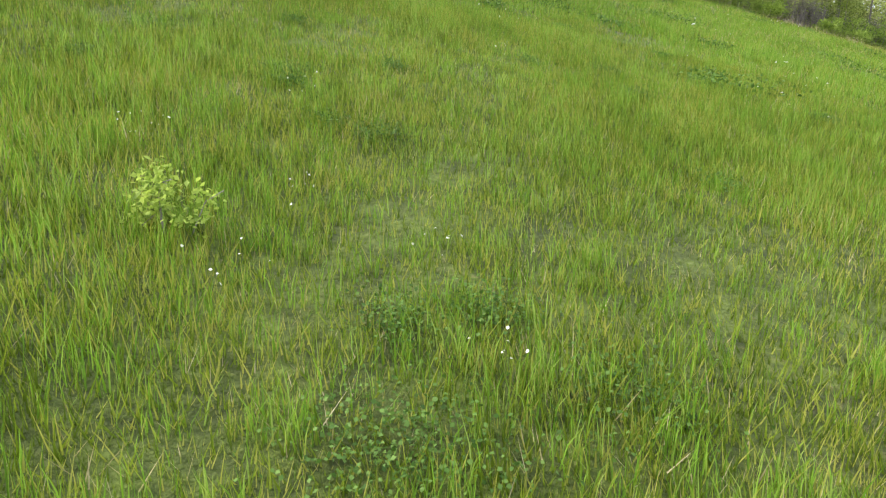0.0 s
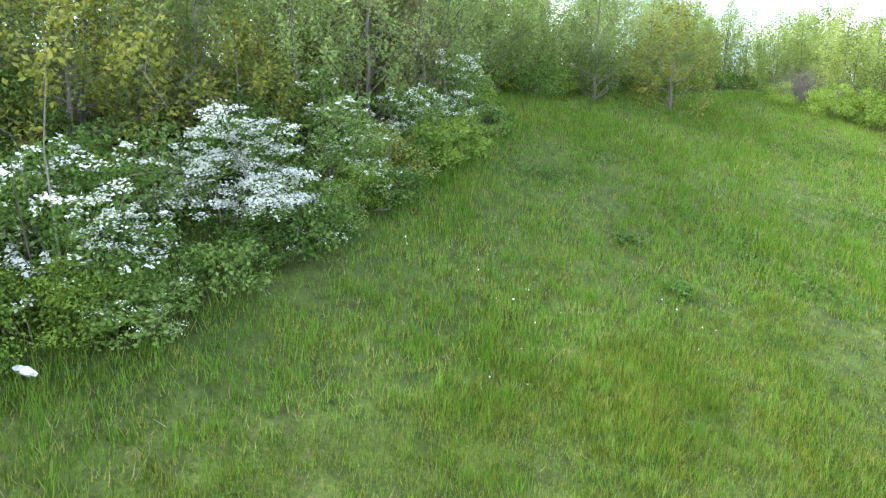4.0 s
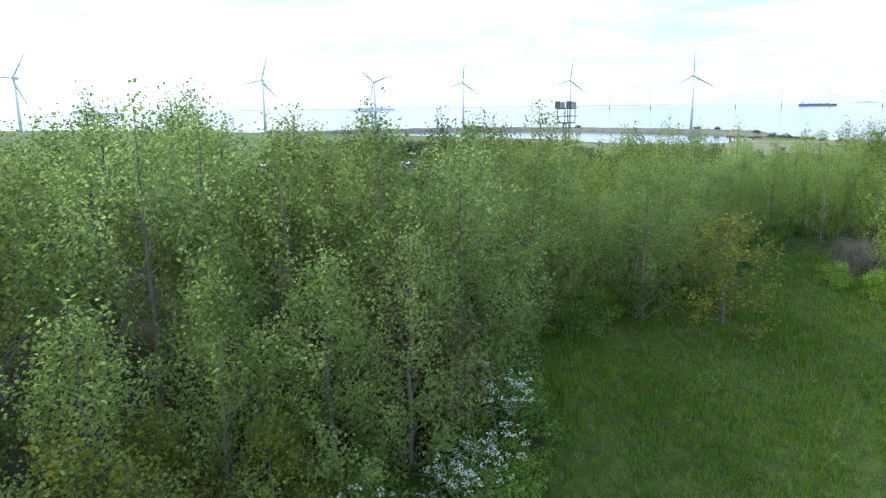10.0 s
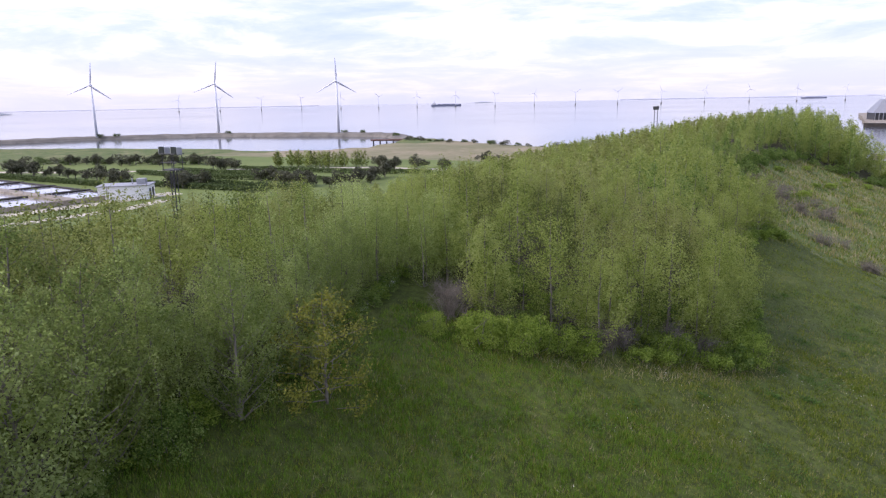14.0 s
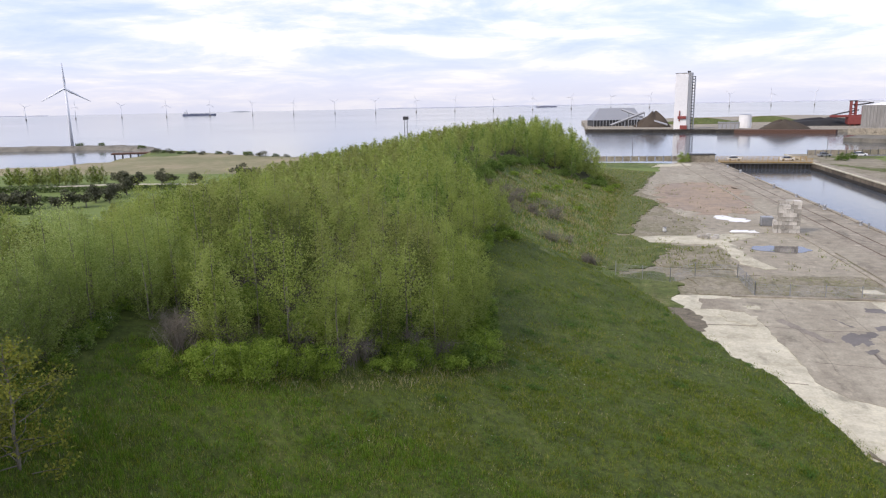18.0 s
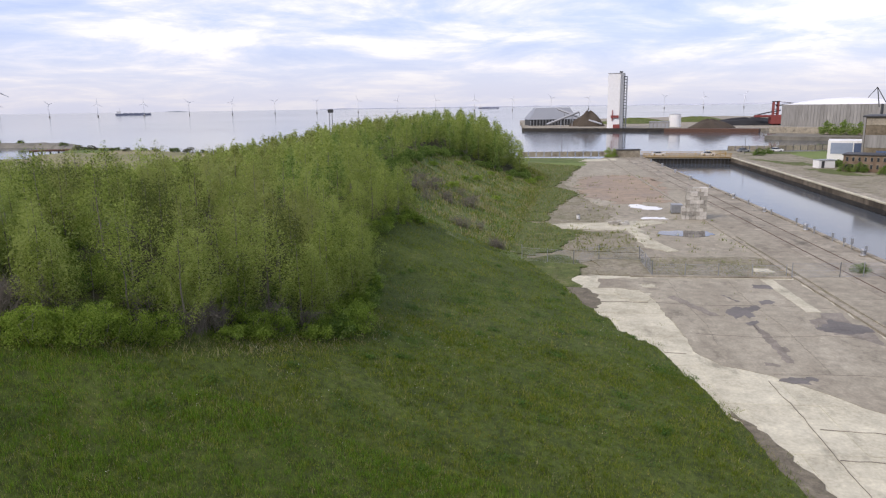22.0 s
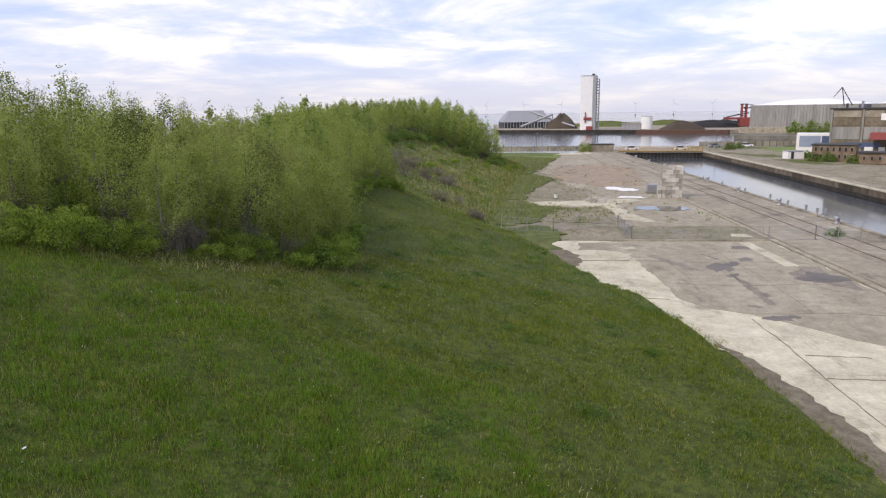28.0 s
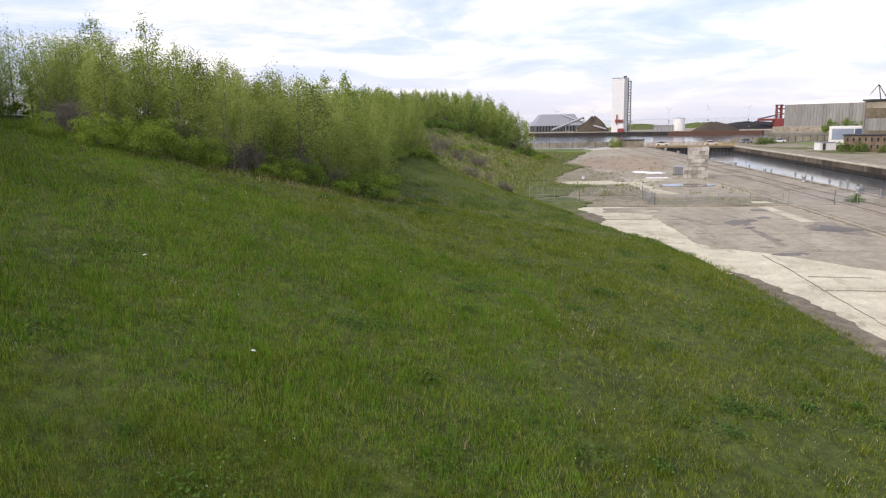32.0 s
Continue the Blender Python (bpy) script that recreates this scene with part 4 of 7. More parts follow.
for (ax, ay), (bx, by) in zip(EDGE_B, EDGE_B[1:]):
    n = max(2, int(math.hypot(bx - ax, by - ay) / 0.95))
    for k in range(n):
        ln = math.hypot(bx - ax, by - ay)
        x, y = ax + (bx - ax) * k / n - (by - ay) / ln * 0.6 + r_fr.normal(0, 0.3), ay + (by - ay) * k / n + (bx - ax) / ln * 0.6 + r_fr.normal(0, 0.3)
        if y < 44 and k % 3:
            continue
        if r_fr.uniform() < 0.05 and y < 48:
            shrub(BARE[k % 2], x, y, r_fr.uniform(0.7, 1.0), r_fr.uniform(0, 6), "bare grey leafless shrub with fine twigs", group="edge shrubs", squash=0.8)
        else:
            shrub(LOWB[k % 3], x, y, r_fr.uniform(0.55, 1.05), r_fr.uniform(0, 6), "low bright green bush along the edge of the trees", group="edge shrubs")
for (ax, ay), (bx, by) in zip(EDGE_B, EDGE_B[1:]):
    n = max(2, int(math.hypot(bx - ax, by - ay) / 1.7))
    ln = math.hypot(bx - ax, by - ay)
    for k in range(n):
        q, off = (k + r_fr.uniform(0, 1)) / n, r_fr.uniform(1.0, 2.4)
        x, y = ax + (bx - ax) * q - (by - ay) / ln * off, ay + (by - ay) * q + (bx - ax) / ln * off
        plant("tree", MID[int(r_fr.integers(0, 6))], TREE_PARTS, x, y, float(r_fr.choice([0.5, 0.62, 0.75, 0.9])) * r_fr.uniform(0.92, 1.08), k, "slim young poplar in the front row of the thicket", "tree", "front row poplars")
for (ax, ay), (bx, by) in zip(EDGE_B, EDGE_B[1:]):
    ln = math.hypot(bx - ax, by - ay)
    n = max(2, int(ln / 1.5))
    for k in range(n):
        q, off = (k + r_fr.uniform(0, 1)) / n, r_fr.uniform(0.9, 2.2)
        x, y = ax + (bx - ax) * q - (by - ay) / ln * off, ay + (by - ay) * q + (bx - ax) / ln * off
        if k % 4 == 1:
            shrub(BARE[k % 8 // 4], x, y, r_fr.uniform(0.7, 1.1), k, "bare grey leafless shrub with fine twigs", group="edge shrubs")
        else:
            shrub(SKIRT[1 + k % 3], x, y, r_fr.uniform(0.35, 0.6), k, "leafy undergrowth shrub beneath the young trees", group="undergrowth")
sx, sy = [], []
for (ax, ay), (bx, by) in zip(EDGE_B[:6], EDGE_B[1:6]):
    ln = math.hypot(bx - ax, by - ay)
    q, off = r_fr.uniform(0, 1, int(ln * 60)), r_fr.uniform(-1.3, 0.3, int(ln * 60))
    sx.append(ax + (bx - ax) * q - (by - ay) / ln * off)
    sy.append(ay + (by - ay) * q + (bx - ax) / ln * off)
EDGE_STRAW = np.concatenate(sx), np.concatenate(sy)
# bright bushes and bare ones that stand out in front of the thicket
for x, y, k in ((-20.0, 32.0, 0.75), (-19.7, 32.7, 0.62), (-18.7, 33.1, 0.8), (-18.3, 33.9, 0.8), (-17.5, 35.0, 0.66), (-16.6, 35.8, 0.72), (-14.0, 39.8, 0.66), (-13.3, 40.9, 0.7), (-12.0, 43.5, 0.62), (-10.5, 45.1, 0.85), (-10.3, 46.9, 0.8)):
    shrub(GREEN[0 if int(x * 10) % 2 else 2], x + 0.15, y - 0.1, k, x * 5, "bright green leafy bush in front of the thicket", group="edge shrubs", squash=1.15)
for x, y in ((-21.8, 32.7), (-15.9, 36.4), (-15.6, 37.2), (-14.9, 38.2), (-12.1, 42.6)):
    shrub(BARE[0], x - 0.2, y + 0.3, 0.85, x * 5, "bare grey leafless shrub with fine twigs", group="edge shrubs")
# young poplars that close the gap between the woods
for x, y, k in ((-24.6, 35.2, 0.62), (-25.3, 36.6, 0.7), (-24.2, 36.9, 0.66), (-25.8, 38.2, 0.74), (-24.9, 38.4, 0.7)):
    plant("tree", MID_A[int(k * 100) % 3], TREE_PARTS, x, y, k, x * 3, "slim young poplar at the edge of the meadow", "tree")
# dense front of the wood beyond the hedge
FRONT_A = [(-23.6, 17.6), (-23.3, 20.2), (-23.4, 23.0), (-23.8, 26.2), (-24.4, 29.4), (-25.2, 32.6), (-26.2, 35.6)]
for (ax, ay), (bx, by) in zip(FRONT_A, FRONT_A[1:]):
    for k in range(4):
        q, off = (k + r_fr.uniform(0, 1)) / 4, r_fr.uniform(-0.8, 1.0)
        plant("tree", MID_A[int(r_fr.integers(0, 3))], TREE_PARTS, ax + (bx - ax) * q - off - 1.2, ay + (by - ay) * q, r_fr.uniform(0.5, 0.7), k, "slim young poplar at the edge of the meadow", "tree", "wood edge poplars")
    for k in range(3):
        q = (k + r_fr.uniform(0, 1)) / 3
        shrub(SKIRT[k % 3], ax + (bx - ax) * q - 0.1, ay + (by - ay) * q, r_fr.uniform(0.3, 0.55), k, "leafy undergrowth shrub beneath the young trees", group="undergrowth")
# understorey inside the woods' margin
for poly, n in ((WOODS_A, 34), (WOODS_B, 30)):
    cand = scatter(poly, 2.6, 77, lambda qx, qy: qy > -8 and qy < 90 and qx > -32)
    cand = [c for c in cand if 1.0 < poly_distance(np.array([c[0]]), np.array([c[1]]), poly)[0] < 6]
    for x, y, turn, size, k in sorted(cand, key=lambda c: dist(c[0], c[1]))[:n]:
        shrub((LOWB[k % 3], LOWB[2], LOWB[1], LOWB[0])[k % 4], x, y, size * 0.95, turn, "leafy undergrowth shrub beneath the young trees", group="undergrowth")
# rough shrubs on the far slope and in the yard
r_sb = np.random.default_rng(47)
for ax, ay, bx, by, n, wide in ((-19.0, 101.0, -6.8, 110.5, 17, 1.9), (-17.5, 108.5, -11.5, 115.5, 6, 1.2), (-16.2, 90.0, -17.6, 99.0, 5, 0.8), (-9.0, 93.0, -6.6, 96.5, 3, 0.7), (-4.2, 87.9, -2.6, 88.8, 4, 0.3), (-21.6, 33.4, -23.6, 35.4, 5, 0.4)):
    for k in range(n):
        q = (k + r_sb.uniform(0, 1)) / n
        x, y = ax + (bx - ax) * q + r_sb.normal(0, wide), ay + (by - ay) * q + r_sb.normal(0, wide)
        shrub(BARE[k % 2], x, y, r_sb.uniform(0.8, 1.4) if y > 60 else 0.9, r_sb.uniform(0, 6), "bare grey-brown scrub on the rough slope", group="slope scrub", squash=0.62)
MOUND = [(-16.6, 95), (-18.4, 103), (-19.2, 119), (-17.2, 136), (-13.2, 146), (-8.0, 151.6), (-0.4, 159.0), (1.0, 166)]
for (ax, ay), (bx, by) in zip(MOUND, MOUND[1:]):
    n = max(2, int(math.hypot(bx - ax, by - ay) / 2.1))
    for k in range(n):
        shrub(LOWB[2], ax + (bx - ax) * k / n + r_fr.normal(0, 0.5), ay + (by - ay) * k / n + r_fr.normal(0, 0.5), r_fr.uniform(0.8, 1.3), r_fr.uniform(0, 6), "green bush along the foot of the mound's trees", group="mound edge bushes")
for x, y, s in ((-8.5, 133.5, 1.0), (-4.7, 122.1, 0.8), (-11.4, 116.4, 1.0), (1.6, 155.3, 1.2), (-13.3, 110.6, 0.9), (3.4, 163.7, 1.0), (-12.4, 139.0, 0.9), (-6.5, 146.0, 0.8), (-15.6, 126.0, 0.8), (-10.4, 129.0, 0.7), (-3.0, 149.5, 0.9)):
    shrub(LOWB[0], x, y, s, s * 7, "low green bush on the rough slope", group="slope bushes")
shrub(GREEN[0], 28.24, 237.24, 1.5, 0.0, "rounded green bush at the end of the quay", squash=1.3)
shrub(GREEN[1], 36.06, 240, 0.9, 1.0, "dark bush beside the quay hut", squash=1.3)
shrub(LOWB[2], 33.97, 81.5, 1.0, 0.0, "weedy bush growing from the quay paving", squash=0.7)
for x, y, s in ((82.06, 199.94, 1.0), (78.59, 187.96, 1.1), (80.76, 185.2, 1.2), (83.8, 179.67, 1.0), (75.98, 242.3, 1.2), (81.19, 249.67, 1.0), (154.7, 382.7, 3.2), (160.5, 377.1, 3.4), (166.3, 372.6, 3.0)):
    t = shrub(LOWB[2], x, y, s * 1.4, s, "green shrub growing by the harbour buildings", squash=1.1, group="harbour shrubs")
    t.location.z = 1.95
SHORE = [bush_meshes(f"shore_bush{k}", 165 + k, 2.6, 1.3, 500, 0.2, M_PINE if k else M_HEDGE, lumps=22, fill=0.6, tri=True, flat=0.6) for k in range(2)]
for k in range(24):
    a = k / 23
    x, y = -190 + 115 * a + r_fr.uniform(-5, 5), 288 - 42 * a + r_fr.uniform(-5, 3)
    shrub(SHORE[k % 2], x, y, r_fr.uniform(0.8, 1.9), k, "dark windswept bush on the sandy shore", group="shore bushes")
for k, (x, y) in enumerate(((-245, 133), (-245, 138), (-234, 137), (-234, 142), (-224, 140), (-223, 145), (-214, 144), (-213, 149), (-204, 147), (-203, 152), (-194, 150), (-193, 155), (-184, 154), (-183, 158), (-174, 157), (-173, 162))):
    shrub(SHORE[k % 2], x, y, 1.6 + 0.9 * ((k * 7) % 5) / 4, k, "rounded green bush on the lagoon shore", group="lagoon bushes")
for k in range(9):
    x, y = ((-283.1, 359.5), (-269, 359.5), (-364, 338.4), (-418.6, 294.4), (-425.6, 287.4), (-449.4, 229.3), (-455.6, 158), (-456.4, 151.8), (-225, 331.4))[k]
    t = shrub(SHORE[0], x, y, 1.9, k, "dark bush on the breakwater", group="breakwater bushes")
    t.location.z = 2.0

# ---- meadow grass ----
def blades(x, y, h, w, lean, r, segs=2):
    """Bent grass blades at the given feet."""
    n = len(x)
    z = ground(x, y) - 0.02
    az = r.uniform(0, 2 * math.pi, n)
    dx, dy = np.cos(az) * lean * h, np.sin(az) * lean * h
    fa = r.uniform(0, 2 * math.pi, n)
    wx, wy = np.cos(fa) * w / 2, np.sin(fa) * w / 2
    if segs == 2:
        v = np.stack([np.stack([x - wx, y - wy, z], 1), np.stack([x + wx, y + wy, z], 1),
                      np.stack([x + dx * 0.35 + wx * 0.8, y + dy * 0.35 + wy * 0.8, z + h * 0.6], 1), np.stack([x + dx * 0.35 - wx * 0.8, y + dy * 0.35 - wy * 0.8, z + h * 0.6], 1),
                      np.stack([x + dx + wx * 0.1, y + dy + wy * 0.1, z + h], 1), np.stack([x + dx - wx * 0.1, y + dy - wy * 0.1, z + h], 1)], 1).reshape(-1, 3)
        b = np.arange(n)[:, None] * 6
        f = np.concatenate([b + np.array([0, 1, 2, 3]), b + np.array([3, 2, 4, 5])], 0)
    else:
        v = np.stack([np.stack([x - wx * 1.1, y - wy * 1.1, z], 1), np.stack([x + wx * 1.1, y + wy * 1.1, z], 1), np.stack([x + dx, y + dy, z + h], 1)], 1).reshape(-1, 3)
        f = np.arange(3 * n).reshape(n, 3)
    return v, f


def open_ground(x, y):
    toe = np.interp(y, TOE_Y, TOE_X)
    wood = np.maximum(poly_distance(x, y, WOODS_A), poly_distance(x, y, WOODS_B))
    ragged_edge = 0.35 + 0.45 * np.sin(y * 1.7) * np.sin(y * 0.61 + 1) + 0.2 * np.sin(y * 5.3)
    return (x < toe + ragged_edge) & (wood < 0.9)


def quad_mesh(name, v, f, material):
    me = bpy.data.meshes.new(name)
    me.vertices.add(len(v))
    me.vertices.foreach_set("co", v.ravel())
    me.loops.add(f.size)
    me.loops.foreach_set("vertex_index", f.ravel().astype(np.int32))
    me.polygons.add(len(f))
    me.polygons.foreach_set("loop_start", np.arange(0, f.size, f.shape[1], dtype=np.int32))
    me.materials.append(material)
    me.update(calc_edges=True)
    return me


def patchy(x, y):
    """Slow variation of growth over the meadow, 0 to 1."""
    s = np.sin(x * 0.9 + 1.3 * np.sin(y * 0.5)) + np.sin(y * 0.8 - 0.7 * np.sin(x * 0.7 + 1)) + 0.8 * np.sin(x * 2.1 + y * 1.7) + 0.6 * np.sin(x * 4.3 - y * 3.1 + 2)
    return np.clip(0.5 + s / 6.0, 0, 1)


def grass_zone(name, x0, x1, y0, y1, tufts, per, h, w, sigma, seed, material, label, segs=2, skip=None, lean=0.35):
    r = np.random.default_rng(seed)
    tx, ty = r.uniform(x0, x1, tufts), r.uniform(y0, y1, tufts)
    grow = patchy(tx, ty)
    keep = r.uniform(0, 1, tufts) < 0.30 + 0.7 * grow
    tx, ty, grow = tx[keep], ty[keep], grow[keep]
    size = r.uniform(0.55, 1.25, len(tx)) * (0.65 + 0.6 * grow)
    x = np.repeat(tx, per) + r.normal(0, sigma, len(tx) * per)
    y = np.repeat(ty, per) + r.normal(0, sigma, len(tx) * per)
    hh = np.repeat(size, per) * r.uniform(0.45, 1.15, len(x)) * h
    ok = open_ground(x, y)
    if skip is not None:
        ok &= ~((x > skip[0]) & (x < skip[1]) & (y > skip[2]) & (y < skip[3]))
    x, y, hh = x[ok], y[ok], hh[ok]
    v, f = blades(x, y, hh, w * r.uniform(0.6, 1.3, len(x)), r.uniform(0.05, 2 * lean, len(x)), r, segs)
    tagged(link(name, quad_mesh(name, v, f, material)), label, "grass", kind="stuff")
    

BOX1 = (-11.5, 0.8, -0.4, 15.0)
grass_zone("near_grass", *BOX1, 8000, 12, 0.25, 0.007, 0.06, 1, M_TUFT, "long tufted meadow grass with thin upright blades", 2, lean=0.24)
grass_zone("near_grass", *BOX1, 14000, 11, 0.22, 0.009, 0.08, 13, M_GRASS, "darker upright meadow grass between the tufts", 1, lean=0.26)
grass_zone("near_grass", *BOX1, 26000, 9, 0.15, 0.013, 0.11, 11, M_GRASS, "short dense meadow grass between the tufts", 1, lean=0.4)
grass_zone("near_grass", *BOX1, 2200, 7, 0.17, 0.007, 0.10, 12, M_STRAW, "dry straw-coloured blades in the meadow", 1, lean=0.5)
grass_zone("meadow_grass", -24, 0, -4, 33, 30000, 12, 0.27, 0.016, 0.08, 2, M_TUFT, "patchy tufted green meadow grass on the bank", 1, BOX1, lean=0.22)
grass_zone("meadow_grass", -24, 0, -4, 33, 40000, 8, 0.19, 0.022, 0.15, 22, M_GRASS, "short green meadow grass on the bank", 1, BOX1)
grass_zone("meadow_grass", -24, 0, -4, 33, 7000, 7, 0.2, 0.012, 0.2, 23, M_STRAW, "dry straw-coloured blades among the meadow grass", 1, BOX1, lean=0.5)
grass_zone("slope_grass", -22, 16, 4, 52, 28000, 9, 0.25, 0.025, 0.10, 3, M_SLOPE, "fresh green grass tufts on the lower bank", 1, (-24, 0, -4, 33))
grass_zone("slope_grass", -22, 16, 4, 52, 28000, 8, 0.17, 0.027, 0.18, 33, M_GRASS, "short thick green grass on the lower bank", 1, (-24, 0, -4, 33))
grass_zone("slope_grass", -22, 16, 4, 60, 6500, 7, 0.2, 0.02, 0.3, 34, M_STRAW, "dry straw-coloured blades scattered over the bank", 1, (-24, 0, -4, 20), lean=0.6)
grass_zone("far_grass", -16, 10, 52, 96, 8000, 6, 0.24, 0.045, 0.25, 4, M_SLOPE, "green grass on the far part of the bank", 1)
grass_zone("rough_grass", -22, 10, 90, 215, 6500, 6, 0.55, 0.08, 0.7, 5, M_STRAW, "dry straw-coloured tussocks on the rough slope", 1)
grass_zone("rough_grass", -22, 10, 90, 215, 8000, 6, 0.5, 0.09, 0.5, 6, M_GRASS, "green tussocks on the rough slope", 1)


r_es = np.random.default_rng(71)
n = len(EDGE_STRAW[0])
v, f = blades(*EDGE_STRAW, r_es.uniform(0.15, 0.5, n), r_es.uniform(0.012, 0.03, n), r_es.uniform(0.2, 1.1, n), r_es, 1)
tagged(link("edge_straw", quad_mesh("edge_straw", v, f, M_STRAW)), "dry straw-coloured grass along the foot of the thicket", "grass", kind="stuff")


def low_leaves(name, spots, per, spread, size, material, label, seed, lift=0.06):
    r = np.random.default_rng(seed)
    x = np.concatenate([cx + r.normal(0, spread * s, per) for cx, cy, s in spots])
    r2 = np.random.default_rng(seed + 1)
    y = np.concatenate([cy + r2.normal(0, spread * s, per) for cx, cy, s in spots])
    ok = open_ground(x, y)
    x, y = x[ok], y[ok]
    z = ground(x, y) + r.uniform(0.02, 2 * lift, len(x))
    v, f = leaves(np.stack([x, y, z], 1), size, size * 0.8, r, up=1.6)
    tagged(link(name, quad_mesh(name, v, f, material)), label, "weeds", kind="stuff")


r_cl = np.random.default_rng(8)
spots = [(r_cl.uniform(-11, -2.5), r_cl.uniform(1.5, 14), r_cl.uniform(0.4, 0.9)) for _ in range(14)]
spots += [(-1.9, 2.5, 1.2), (-2.1, 2.2, 0.9), (-1.7, 3.5, 0.8), (-2.6, 3.4, 0.6), (-2.8, 2.85, 0.6), (-5.4, 4.6, 0.7), (-3.3, 7.3, 0.7)]
low_leaves("clover_patches", spots, 520, 0.22, 0.026, M_CLOVER, "dark green clover patches in the meadow", 61)
spots = [(r_cl.uniform(-19, 11), r_cl.uniform(12, 76), r_cl.uniform(0.25, 1.5)) for _ in range(190)]
low_leaves("weed_patches", spots, 190, 0.5, 0.068, M_CLOVER, "dark broad-leaved weed patches on the bank", 62, 0.10)
spots = [(r_cl.uniform(-16, 9), r_cl.uniform(8, 66), r_cl.uniform(0.5, 1.4)) for _ in range(60)] + [(-5 + r_cl.normal(0, 2.5), 47 + r_cl.normal(0, 3), 0.8) for _ in range(18)]
low_leaves("white_flowers", spots, 8, 0.5, 0.04, M_PETAL, "scattered tiny white meadow flowers", 63, 0.2)
spots = [(-5.9, 2.5, 0.4), (-5.8, 2.7, 0.3), (-4.4, 3.2, 0.5), (-3.2, 3.5, 0.4), (-3.6, 2.2, 0.5), (-2.2, 3.0, 0.3), (-6.6, 4.4, 0.5), (-8.1, 9.0, 0.5)]
low_leaves("white_flowers", spots, 7, 0.22, 0.022, M_PETAL, "small cluster of white meadow flowers", 64, 0.14)
# yellowish seedling in the foreground meadow
SEED = bush_meshes("seedling", 190, 0.62, 0.62, 620, 0.045, M_LEAFB, lumps=16, fill=0.8, stems=5, lump=(0.12, 0.22))
shrub(SEED, -4.3, 2.2, 1.0, 0.0, "small yellow-green seedling shrub in the meadow")
# litter bag under the hedge
BAGX, BAGY = -13.6, 2.15
r_bag = np.random.default_rng(3)
vs, fs = [], []
for i in range(7):
    for j in range(12):
        a, b = math.pi * i / 6, 2 * math.pi * j / 12
        q = 1 + r_bag.uniform(-0.22, 0.22)
        vs.append((0.17 * math.sin(a) * math.cos(b) * q, 0.07 * math.sin(a) * math.sin(b) * q, 0.05 + 0.05 * math.cos(a) * q))
for i in range(6):
    fs += [(12 * i + j, 12 * i + (j + 1) % 12, 12 * i + 12 + (j + 1) % 12, 12 * i + 12 + j) for j in range(12)]
tagged(link("plastic_bag", mesh_of("plastic_bag", vs, fs, M_BAG), m=pose(BAGX, BAGY, gz(BAGX, BAGY) + 0.10, 0, 10, 40)), "crumpled white plastic bag lying under the hedge", "plastic bag")
for x, y in ((-12.2, 21.8), (-7.5, 18.0), (2.0, 84.0)):
    tagged(link("litter", Geo().box(0, 0, 0, 0.09, 0.07, 0.03, bev=0.012).mesh("litter", M_BAG), m=pose(x, y, gz(x, y) + 0.12, 8, 12, x * 40)), "scrap of white paper lying in the grass", "litter", "scraps in the grass")

# ---- quay, dock and yard ----
def ragged(outline, r, step=1.2, amp=0.25):
    """An outline with its edges broken into short uneven runs."""
    out = []
    for (ax, ay), (bx, by) in zip(outline, outline[1:] + outline[:1]):
        n = max(1, int(math.hypot(bx - ax, by - ay) / step))
        for k in range(n):
            t = k / n
            j = amp if k else amp * 0.3
            out.append((ax + (bx - ax) * t + r.uniform(-j, j), ay + (by - ay) * t + r.uniform(-j, j)))
    return out


def sheet(name, outline, z0, z1, material, label, category, seed=1, step=1.2, amp=0.25, parent=None, kind="structure"):
    r = np.random.default_rng(seed)
    o = ragged(outline, r, step, amp) if amp else outline
    ob = link(name, Geo().prism(o, z0, z1).mesh(name, material), parent)
    if parent is None:
        tagged(ob, label, category, kind=kind)
    elif label:
        ob["label"] = label
    return ob


tagged(sheet("pavement", [(13.14, -54.26), (12.79, 28.63), (12.1, 35.08), (11.4, 39.68), (10.02, 47.05), (8.19, 54.42), (6.54, 59.02), (4.98, 67.31), (3.25, 74.68), (4.11, 78.36), (26.16, 78.36), (25.64, -54.26)], 1.5, 2.0, M_CONC, "pale cracked concrete yard beside the grass bank", "pavement", 3, 1.5, 0.22), kind="structure")
# concrete bays divided by open joints
bays = tagged(new("concrete_bays"), "pale cast concrete bays with dark joints", "pavement", kind="structure")
r_bay = np.random.default_rng(11)
for row in range(9):
    y0 = 24 + row * 5.9
    x0 = float(np.interp(y0 + 5.9, TOE_Y, TOE_X)) + 1.1
    while x0 < 20:
        w = 4.2 + r_bay.uniform(-0.2, 0.2)
        g = Geo().box(x0 + w / 2, y0 + 2.95, 1.8, w - 0.035, 5.865, 0.2 + 0.012 + r_bay.uniform(0, 0.02), bev=0.012)
        part("slab", g, M_CONC, bays)
        x0 += w
# worn asphalt over the concrete
sheet("asphalt_layer", [(26.07, 40.0), (26.07, 77.63), (11.32, 77.81), (9.5, 74.68), (11.0, 71), (11.2, 69.3), (11.3, 65.7), (11.5, 59.7), (11.6, 55.6), (12.8, 53.6), (15.2, 52.1), (17.2, 49.8), (20.2, 46.1), (23.5, 42.5)], 2.0, 2.045, M_ASPH, "thin worn grey asphalt flaking off the concrete", "pavement", 5, 0.8, 0.2)
sheet("asphalt_layer", [(7.06, 77.07), (6.54, 73.39), (10.54, 73.02), (11.06, 77.26)], 2.0, 2.04, M_ASPH, "weathered grey asphalt patch", "pavement", 6, 0.8, 0.3)
